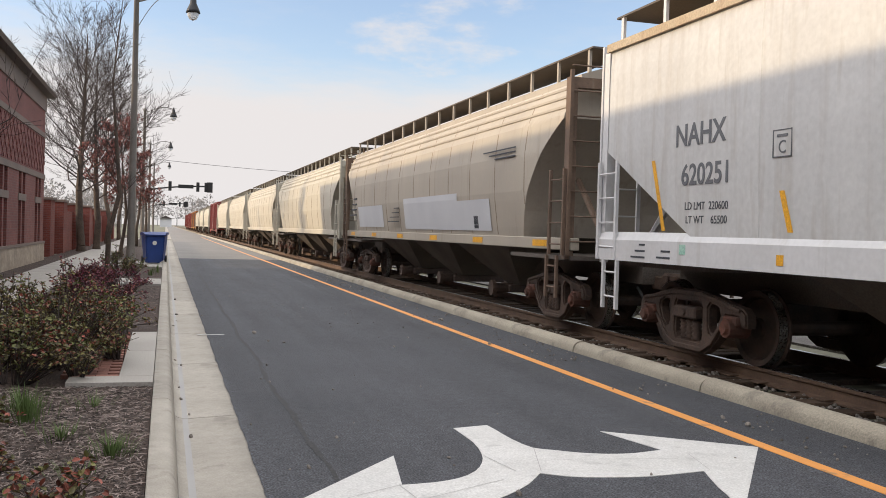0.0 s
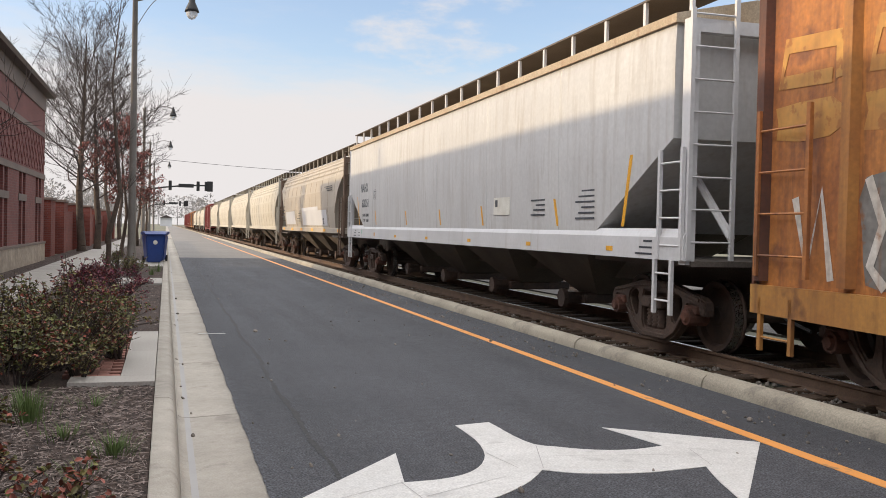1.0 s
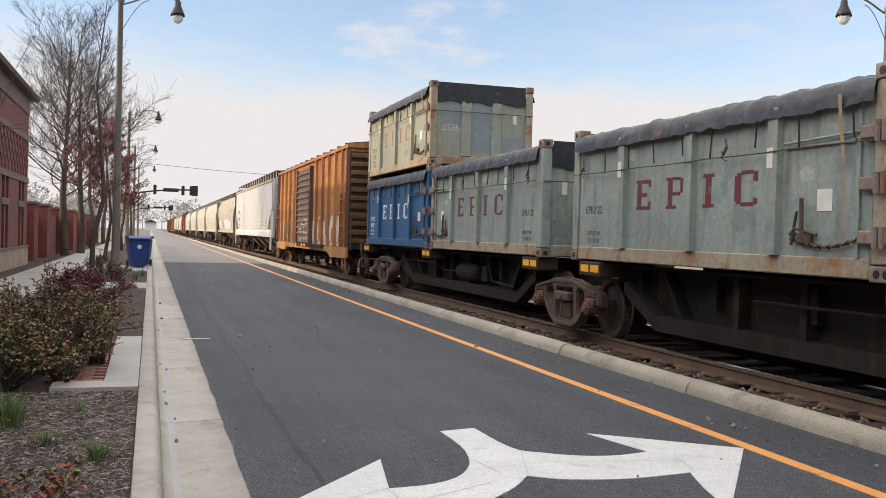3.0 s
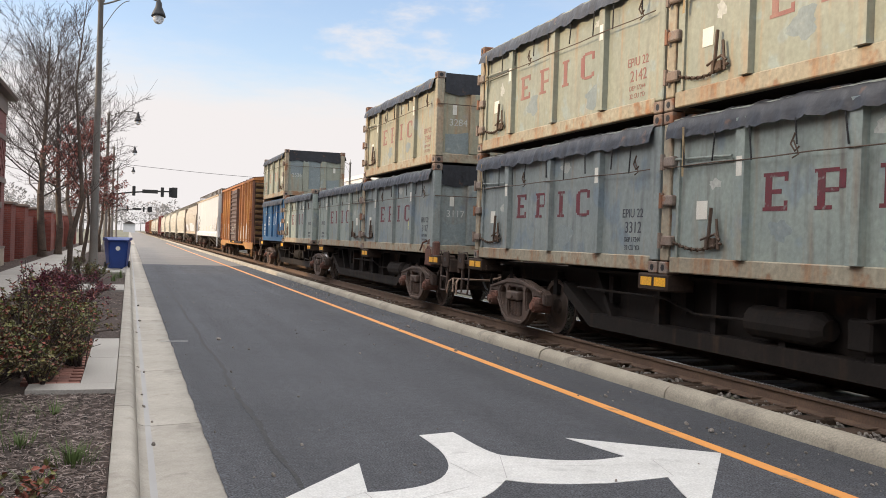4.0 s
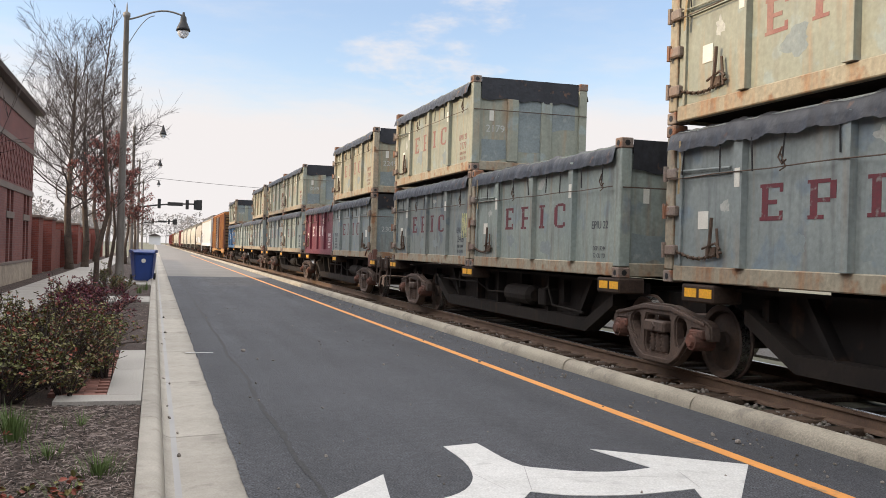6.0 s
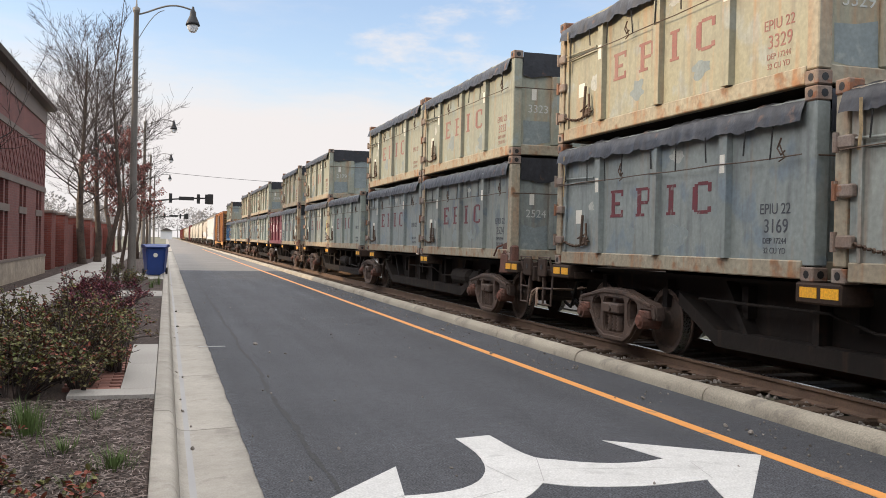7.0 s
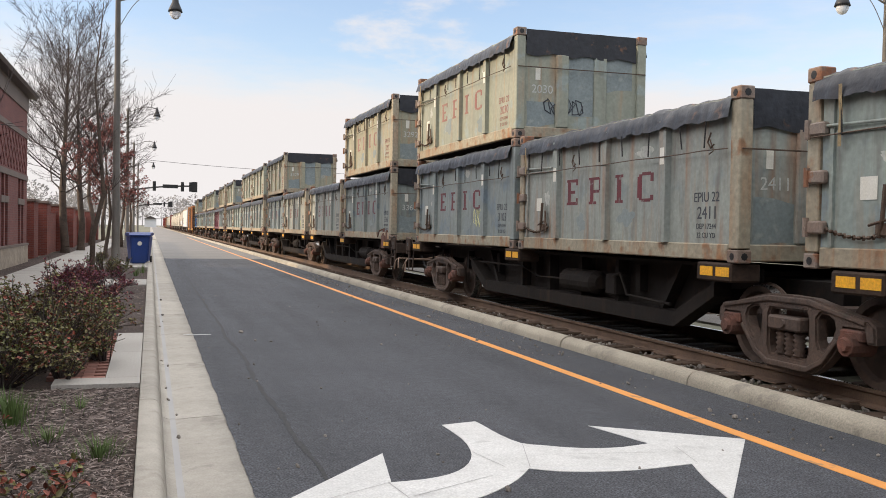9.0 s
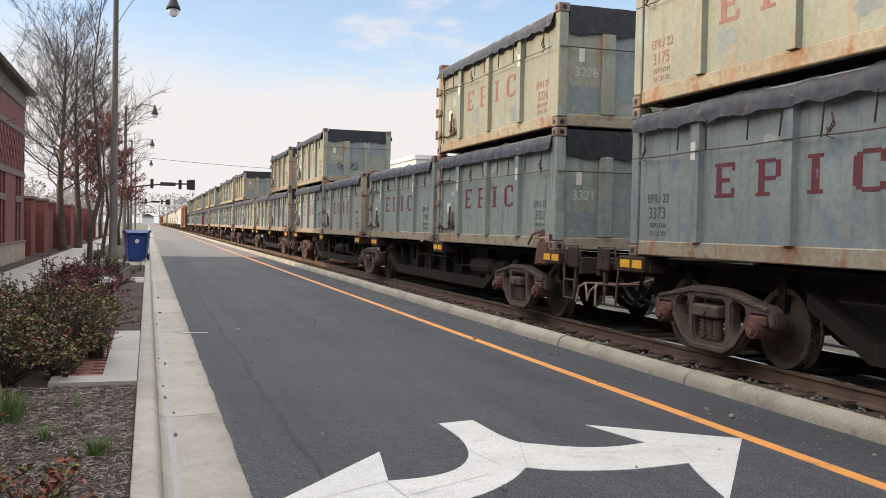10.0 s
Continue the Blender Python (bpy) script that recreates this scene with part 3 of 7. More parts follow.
# kerb of the far side, along the track
kerb_right = thing("kerb", "weathered rounded concrete kerb along the railway", "kerb", kind="structure")
kr_prof = [(5.18, -0.2), (5.42, -0.2), (5.415, 0.09), (5.40, 0.115), (5.375, 0.132), (5.34, 0.14), (5.295, 0.138), (5.255, 0.125), (5.22, 0.10), (5.20, 0.06), (5.19, 0.0)]
kr0 = part("kerb_stone", prism(bmesh.new(), kr_prof, "y", 0.0, 3.03), M_KERB, kerb_right, smooth=True)
sharp_ends(kr0.data)
kr0.location.y = 8.25 - 3.05 * 6
for i in range(-5, 45):
    again(kr0, pose(random.uniform(-0.006, 0.006), 8.25 + 3.05 * i, random.uniform(-0.006, 0.004)))
strip("kerb_far", 5.206, 5.42, 145.5, 700, -0.2, 0.12, M_KERB, "pale kerb far along the railway")

# painted marks
line_bm = bmesh.new()
box(line_bm, 4.27, 4.385, -25, 120, 0.0, 0.004)
solid("road_line", line_bm, M_ORANGE, "continuous orange painted edge line", "", "structure")
arrow_bm = bmesh.new()
ARROW = [(2.19, 6.93), (2.49, 7.00), (2.50, 6.84), (2.51, 6.50), (2.56, 6.21), (2.69, 6.11), (2.83, 6.01), (3.02, 5.94), (3.23, 5.93), (3.47, 5.99), (3.31, 6.65), (4.26, 5.95),
         (3.19, 4.56), (3.32, 5.03), (3.45, 5.39), (3.24, 5.36), (2.98, 5.33), (2.71, 5.36), (2.50, 5.42), (2.34, 5.53), (2.17, 5.30), (1.96, 5.10), (1.75, 4.96), (1.45, 4.88), (1.40, 4.2), (0.45, 4.85),
         (1.52, 6.14), (1.40, 5.42), (1.61, 5.44), (1.79, 5.51), (1.94, 5.65), (2.06, 5.86), (2.14, 6.11), (2.19, 6.45)]


def rounded(poly):
    """Closed outline with a smooth midpoint on every edge between two gentle corners."""
    n_ = len(poly)
    P = [Vector((x, y, 0)) for x, y in poly]
    gentle = [(P[i] - P[i - 1]).angle(P[(i + 1) % n_] - P[i]) < 0.75 for i in range(n_)]
    out = []
    for i in range(n_):
        a, b_ = P[i], P[(i + 1) % n_]
        out.append((a.x, a.y))
        if gentle[i] or gentle[(i + 1) % n_]:
            before = P[i - 1] if gentle[i] else a
            after = P[(i + 2) % n_] if gentle[(i + 1) % n_] else b_
            m = (a + b_) * 0.5625 - (before + after) * 0.0625
            out.append((m.x, m.y))
    return out


prism(arrow_bm, rounded(ARROW), "z", 0.0, 0.004)
solid("road_arrow", arrow_bm, M_WHITE, "white thermoplastic turn arrow, slightly worn", "", "structure")
for (xa, ya), (xb, yb) in (((1.38, 5.42), (1.44, 4.86)), ((3.60, 5.83), (3.50, 5.40)), ((1.45, 5.10), (2.05, 5.42)), ((1.40, 5.42), (0.45, 4.86)), ((2.55, 5.85), (3.45, 5.72)), ((2.2, 5.60), (2.13, 6.02)), ((2.56, 6.18), (2.36, 5.56))):
    d = Vector((yb - ya, xa - xb, 0)).normalized() * 0.0022
    sm = bmesh.new()
    sm.faces.new([sm.verts.new((x, y, 0.0065)) for x, y in ((xa - d.x, ya - d.y), (xb - d.x, yb - d.y), (xb + d.x, yb + d.y), (xa + d.x, ya + d.y))])
    solid("arrow_seam", sm, M_FLOW, "thin seam between sheets of the arrow", "", "structure")
tick_bm = bmesh.new()
box(tick_bm, 0.45, 0.82, 13.38, 13.43, 0.004, 0.007)
solid("road_mark", tick_bm, M_WHITE, "short white survey mark on the gutter edge", "", "structure")

crack_bm = bmesh.new()
px_, py_ = 1.05, 3.5
while py_ < 42:
    nx, ny = 1.03 + 0.05 * noise.noise((0, py_ * 0.5, 0)) + random.uniform(-0.012, 0.012), py_ + random.uniform(0.10, 0.25)
    w = 0.010 + 0.018 * random.random()
    vs = [crack_bm.verts.new(p) for p in ((px_ - w, py_, 0.003), (px_ + w, py_, 0.003), (nx + w, ny, 0.003), (nx - w, ny, 0.003))]
    crack_bm.faces.new(vs)
    px_, py_ = nx, ny
solid("road_crack", crack_bm, M_CRACK, "long thin crack in the asphalt", "", "structure")

# pebbles and leaves on the road and in the gutter
deb_bm = bmesh.new()
rnd = random.Random(5)
for i in range(420):
    if i < 18:
        x, y, z = rnd.uniform(0.11, 0.24), rnd.uniform(3, 40), -0.015
    elif i < 300:
        x, y, z = rnd.uniform(4.55, 5.11), rnd.uniform(4, 30), 0.0
    else:
        x, y, z = rnd.uniform(0.6, 4.9), rnd.uniform(4, 30), 0.0
    s = rnd.uniform(0.006, 0.02) * (2.0 if rnd.random() < 0.08 else 1)
    bmesh.ops.create_icosphere(deb_bm, subdivisions=1, radius=s, matrix=pose(x, y, z + s * 0.4, rnd.uniform(0, 90), 0, rnd.uniform(0, 90)) @ Matrix.Diagonal((1, rnd.uniform(0.6, 1.3), 0.6, 1)))
solid("road_debris", deb_bm, M_STONE, "scattered pebbles and crumbs on the road", "debris", "stuff")

# ---- planting strip, sidewalk ----
strip("planting_bed", -2.22, -0.80, 8.5, 12.45, 0.04, 0.11, M_MULCH, "dark wood mulch bed under rose shrubs")
strip("planting_bed", -2.22, -0.075, -6, 8.5, 0.04, 0.11, M_MULCH, "dark wood mulch bed with sparse weeds")
strip("planting_bed", -2.22, -0.075, 12.45, 22.4, 0.04, 0.11, M_MULCH, "dark wood mulch bed under shrubs")
strip("planting_bed", -2.22, -0.075, 24.6, 31.5, 0.04, 0.11, M_MULCH, "mulch bed with grass near the bin")
apron = thing("pavement", "concrete and brick paved crossing between planting beds", "pavement", kind="structure")
part("border", box(bmesh.new(), -0.79, -0.075, 8.505, 8.86, 0.04, 0.150), M_WALK, apron)
part("border", box(bmesh.new(), -0.37, -0.075, 8.865, 10.6, 0.04, 0.150), M_WALK, apron)
part("border", box(bmesh.new(), -0.37, -0.075, 10.606, 12.45, 0.04, 0.150), M_WALK, apron)
pav0 = part("brick", box(bmesh.new(), -0.098, 0.098, -0.048, 0.048, -0.08, 0.0, 0.004), mat("paver_brick", (0.25, 0.115, 0.088), (0.19, 0.09, 0.07), 2.0, 0.9, bump=0.3, rnd=0.25), apron)
pav0.matrix_basis = pose(-0.475, 8.92, 0.148)
for r in range(34):
    for c in range(2):
        if r or c:
            again(pav0, pose(-0.475 - 0.2 * c - 0.1 * (r % 2), 8.92 + 0.1 * r, 0.148 + random.uniform(-0.002, 0.002)))
part("border", box(bmesh.new(), -2.22, -0.075, 22.4, 24.6, 0.04, 0.150), M_WALK, apron)
walk_way = thing("sidewalk", "pale concrete sidewalk in slabs", "sidewalk", kind="structure")
s0 = part("slab", box(bmesh.new(), -3.55, -2.225, 0.0, 1.49, 0.0, 0.150, 0.006), M_WALK, walk_way)
s0.location.y = -4.5
for i in range(-2, 60):
    again(s0, pose(0, 1.5 * i, 0))
strip("pavement_far", -3.55, -0.075, 31.5, 36.0, 0.04, 0.146, M_WALK, "concrete pavement under the bin")
strip("planting_bed", -2.22, -0.075, 36.0, 120, 0.04, 0.11, M_MULCH, "mulch strip with street trees")
strip("planting_bed", -4.25, -3.555, -20, 36, 0.04, 0.12, M_MULCH, "dark mulch along the building")
strip("planting_bed", -4.4, -3.555, 36, 120, 0.04, 0.11, M_MULCH, "mulch and leaf litter under the trees")

chip_bm = bmesh.new()
rnd = random.Random(11)
for i in range(20000):
    y = 3.6 + 6.0 * rnd.random() ** 1.3 if i < 18600 else rnd.uniform(12.5, 22)
    x = rnd.uniform(-2.1, -0.09)
    if 8.5 < y < 12.45:
        continue
    a, le, wi = rnd.uniform(0, math.pi), (rnd.uniform(0.012, 0.06) if i % 4 else rnd.uniform(0.05, 0.11)), rnd.uniform(0.0025, 0.0075)
    ca, sa = math.cos(a), math.sin(a)
    z, t = 0.112 + rnd.uniform(0, 0.012), rnd.uniform(-0.012, 0.012)
    vs = [chip_bm.verts.new((x + ca * u * le - sa * w * wi, y + sa * u * le + ca * w * wi, z + t * u + k)) for u, w, k in ((-.5, -.5, 0), (.5, -.5, 0), (.5, .5, 0), (-.5, .5, 0), (0, 0, 0.006))]
    chip_bm.faces.new(vs[:4])
    for j in range(4):
        chip_bm.faces.new((vs[j], vs[(j + 1) % 4], vs[4]))
solid("wood_chips", chip_bm, M_CHIP, "loose grey-brown wood chips on the bed", "mulch", "stuff", tidy=False)


# ---- vegetation ----
def leaf(bm, p, d, n_, size, wide=0.5):
    """One leaf: a folded blade of two quads."""
    d, n_ = d.normalized(), n_.normalized()
    s = d.cross(n_)
    if s.length < 1e-4:
        s = d.cross(Vector((0.3, 0.8, 0.2)))
    s.normalize()
    up = s.cross(d)
    a, e = bm.verts.new(p), bm.verts.new(p + d * size)
    for k in (1, -1):
        m1 = bm.verts.new(p + d * size * 0.35 + s * k * size * wide * 0.5 + up * size * 0.12)
        m2 = bm.verts.new(p + d * size * 0.75 + s * k * size * wide * 0.38 + up * size * 0.08)
        bm.faces.new((a, m1, m2, e))


def shrub(x, y, z, rx, ry, hgt, seed, stems, green, red, purple, label, name="shrub"):
    r = random.Random(seed)
    base = thing(name, label, "shrub", "street shrubs")
    base.location = (x, y, z)
    st, lg, lr = bmesh.new(), bmesh.new(), bmesh.new()
    clumps = [(r.uniform(0, 2 * math.pi), math.sqrt(r.random()), r.uniform(0.6, 1.25)) for _ in range(max(3, stems // 9))]
    for i in range(stems):
        ca, cq, ch = r.choice(clumps)
        a, q = ca + r.gauss(0, 0.22), min(1.15, abs(cq + r.gauss(0, 0.11)))
        tip = Vector((rx * q * math.cos(a), ry * q * math.sin(a), ch * hgt * (1.08 - 0.5 * q * q) * r.uniform(0.6, 1.1) * (1.35 if r.random() < 0.08 else 1)))
        foot = Vector((tip.x * 0.25, tip.y * 0.25, 0))
        mid = foot.lerp(tip, 0.5) + Vector((r.uniform(-.06, .06), r.uniform(-.06, .06), 0.05))
        tube(st, foot, mid, 0.007, 0.005, 4, False)
        tube(st, mid, tip, 0.005, 0.002, 4, False)
        for k in range(r.randint(3, 5)):
            f = r.uniform(0.35, 1.0)
            p = mid.lerp(tip, f) if r.random() < 0.75 else foot.lerp(mid, r.uniform(0.35, 1))
            side = Vector((r.uniform(-1, 1), r.uniform(-1, 1), r.uniform(-0.2, 0.9))).normalized()
            tw = p + side * r.uniform(0.05, 0.16)
            tube(st, p, tw, 0.0035, 0.0015, 3, False)
            for _ in range(r.randint(5, 8)):
                o = p.lerp(tw, r.uniform(0.2, 1.0))
                d = Vector((r.uniform(-1, 1), r.uniform(-1, 1), r.uniform(-0.5, 0.8)))
                leaf(lr if r.random() < (red + (0.14 if f > 0.85 else 0)) else lg, o, d, Vector((r.uniform(-1, 1), r.uniform(-1, 1), 1)), r.uniform(0.024, 0.050), 0.62)
    part("stem_mass", st, M_TWIG, base)
    part("foliage", lg, purple or M_LEAF_G, base, tidy=False)
    part("foliage", lr, M_LEAF_R, base, "reddish new leaves", tidy=False)
    return base


ROSE = "loose rose shrub with green and reddish leaves"
PURP = "dense dark red-purple shrub in mulch"
for i, (x, y, rx, ry, hg, st) in enumerate([(-1.25, 8.75, 0.55, 0.55, 0.50, 60), (-0.72, 8.95, 0.42, 0.5, 0.42, 45), (-1.55, 9.6, 0.66, 0.75, 0.70, 90), (-0.92, 9.7, 0.70, 0.85, 0.74, 125), (-1.9, 11.6, 0.5, 0.7, 0.60, 60), (-0.75, 12.6, 0.62, 0.8, 0.50, 80), (-1.7, 13.6, 0.6, 0.8, 0.55, 60), (-0.45, 10.9, 0.42, 0.5, 0.50, 26), (-1.75, 8.15, 0.45, 0.5, 0.42, 46), (-1.45, 7.75, 0.35, 0.4, 0.34, 30), (-0.40, 10.0, 0.48, 0.5, 0.68, 44), (-1.25, 10.9, 0.6, 0.7, 0.62, 70)]):
    shrub(x, y, 0.10, rx, ry, hg, 20 + i, st, 1, 0.20, None, ROSE)
for i, (x, y, rx, ry, hg) in enumerate([(-1.35, 15.6, 0.65, 0.9, 0.5), (-0.85, 17.2, 0.62, 0.9, 0.5), (-1.5, 18.8, 0.6, 0.9, 0.55), (-0.85, 20.2, 0.62, 0.9, 0.52), (-1.2, 21.8, 0.7, 0.7, 0.5)]):
    shrub(x, y, 0.10, rx, ry, hg, 40 + i, 70, 1, 0.22, M_LEAF_P, PURP)
for i, (x, y, rx, ry, hg) in enumerate([(-0.9, 26.5, 0.6, 0.9, 0.5), (-1.3, 29.0, 0.6, 1.0, 0.6)]):
    shrub(x, y, 0.10, rx, ry, hg, 60 + i, 60, 1, 0.05, None, "dark green clipped shrub by the pole")
for i, (x, y, s) in enumerate([(-0.93, 5.15, 0.30), (-0.52, 4.45, 0.22), (-1.15, 6.2, 0.25), (-1.25, 5.6, 0.28)]):
    shrub(x, y, 0.10, s, s, 0.30, 70 + i, 16, 1, 0.45, None, "small rose shoot with red young leaves in mulch")


def tuft(x, y, n_, hgt, seed):
    r = random.Random(seed)
    bm = bmesh.new()
    for i in range(n_):
        a, q = r.uniform(0, 6.28), abs(r.gauss(0, 0.09))
        p = Vector((q * math.cos(a), q * math.sin(a), 0))
        out = Vector((math.cos(a), math.sin(a), 0)) * r.uniform(0.01, 0.14)
        hh, w = hgt * r.uniform(0.5, 1.1), 0.004
        s = Vector((-math.sin(a), math.cos(a), 0)) * w
        v = [bm.verts.new(c) for c in (p - s, p + s, p + out * 0.4 + Vector((0, 0, hh * 0.6)) + s * 0.7, p + out * 0.4 + Vector((0, 0, hh * 0.6)) - s * 0.7, p + out + Vector((0, 0, hh)))]
        bm.faces.new(v[:4])
        bm.faces.new((v[3], v[2], v[4]))
    ob = solid("grass_tuft", bm, M_GRASS, "bright green grass tuft growing in mulch", "grass", tidy=False)
    ob.location = (x, y, 0.108)
    tagged(ob, group="grass tufts")


for i, (x, y, n_, hg) in enumerate([(-0.90, 7.1, 110, 0.24), (-0.98, 7.5, 80, 0.2), (-0.28, 6.0, 90, 0.14), (-0.62, 6.5, 60, 0.12), (-0.50, 7.6, 30, 0.12), (-0.42, 5.5, 30, 0.1), (-0.35, 26.8, 60, 0.3), (-0.2, 28.5, 60, 0.3)]):
    tuft(x, y, n_, hg, 90 + i)


def bare_tree(x, y, z, hgt, spread, fork, r0, seed, depth=5, kids=3, upright=0.55, leaves=0, label="bare winter street tree with fine upright branches", limbs=9, twig=0.006):
    r = random.Random(seed)
    base = thing("tree", label, "tree", "street trees")
    base.location = (x, y, z)
    tr, br, lf = bmesh.new(), bmesh.new(), bmesh.new()

    def grow(p, d, le, rad, lev):
        q, dd, rr = p, d.copy(), rad
        n_ = 3 if lev < 3 else 2
        for i in range(n_):
            dd = (dd + Vector((r.gauss(0, .15), r.gauss(0, .15), r.gauss(0.02, .09) + upright * 0.12))).normalized()
            e = q + dd * le / n_
            tube(br, q, e, rr, rr * 0.78, 5 if lev < 2 else 3, False)
            q, rr = e, rr * 0.78
            if lev < depth:
                for _ in range(r.randint(1, kids) if lev else 2):
                    a = Vector((r.gauss(0, 1), r.gauss(0, 1), r.gauss(0.1, 0.5))).normalized()
                    nd = (dd * 0.9 + a * r.uniform(0.45, 0.8)).normalized()
                    grow(q, nd, le * r.uniform(0.36, 0.62), max(rr * 0.50, twig), lev + 1)
            elif leaves and r.random() < leaves:
                for _ in range(5):
                    leaf(lf, q + Vector((r.gauss(0, .05), r.gauss(0, .05), r.gauss(0, .05))), Vector((r.gauss(0, 1), r.gauss(0, 1), -0.6)), Vector((r.gauss(0, 1), r.gauss(0, 1), 1)), r.uniform(0.06, 0.11), 0.6)

    tops = [(0, r0 * 1.35), (0.3, r0 * 1.05), (fork * 0.5, r0 * 0.92), (fork, r0 * 0.8), (hgt * 0.55, r0 * 0.34), (hgt * 0.82, r0 * 0.10)]
    cx = [Vector((r.gauss(0, .04) * k, r.gauss(0, .04) * k, t[0])) for k, t in enumerate(tops)]
    for a, b, ra, rb in zip(cx, cx[1:], tops, tops[1:]):
        tube(tr, a, b, ra[1], rb[1], 9, False)
    for i in range(limbs):
        f = i / max(limbs - 1, 1)
        zz = fork * 0.95 + (hgt * 0.72 - fork) * f
        k = max(j for j in range(len(tops) - 1) if tops[j][0] <= zz)
        p = cx[k].lerp(cx[k + 1], (zz - tops[k][0]) / (tops[k + 1][0] - tops[k][0]))
        a = i * 2.4 + r.uniform(-.4, .4)
        el = 0.30 + 1.0 * f + upright * 0.35
        d = Vector((math.cos(a), math.sin(a), el)).normalized()
        grow(p, d, spread * (1.1 - 0.45 * f) * r.uniform(0.75, 1.1), max(r0 * (0.24 - 0.14 * f), 0.012), 1)
    part("trunk", tr, M_BARK, base, smooth=True)
    part("crown", br, M_TWIG, base, tidy=False)
    if leaves:
        part("foliage", lf, M_LEAF_B, base, "dry russet leaves still on the twigs", tidy=False)
    return base


bare_tree(-3.85, 47.6, 0.1, 12.6, 3.3, 2.9, 0.19, 1, depth=4, limbs=38, twig=0.0068, upright=0.32, kids=3)
bare_tree(-3.35, 50.5, 0.1, 12.0, 3.0, 2.7, 0.17, 2, depth=4, limbs=30, twig=0.0068, upright=0.32, kids=3)
bare_tree(-1.39, 25.7, 0.1, 9.2, 0.95, 2.2, 0.07, 3, depth=3, upright=1.4, limbs=14, label="slender young bare tree in the shrub bed")
bare_tree(-1.75, 41.0, 0.1, 6.6, 1.35, 1.8, 0.08, 4, depth=4, upright=0.3, leaves=0.30, limbs=14, label="young oak holding dry russet leaves")
bare_tree(-1.7, 60.0, 0.1, 7.0, 1.3, 2.0, 0.10, 5, depth=3, leaves=0.25, label="young oak holding dry russet leaves")
bare_tree(-3.7, 66.0, 0.1, 10.0, 2.1, 3.2, 0.16, 6, depth=3)
bare_tree(-3.7, 82.0, 0.1, 10.0, 2.1, 3.2, 0.16, 7, depth=3)
bare_tree(-1.9, 96.0, 0.1, 8.5, 1.7, 2.2, 0.15, 8, depth=3)
bare_tree(-3.45, 13.0, 0.1, 5.6, 1.75, 1.9, 0.07, 9, depth=3, twig=0.004, label="small bare ornamental tree beside the sidewalk")
bare_tree(-2.9, 128.0, 0.1, 9.5, 2.2, 2.4, 0.2, 10, depth=3)


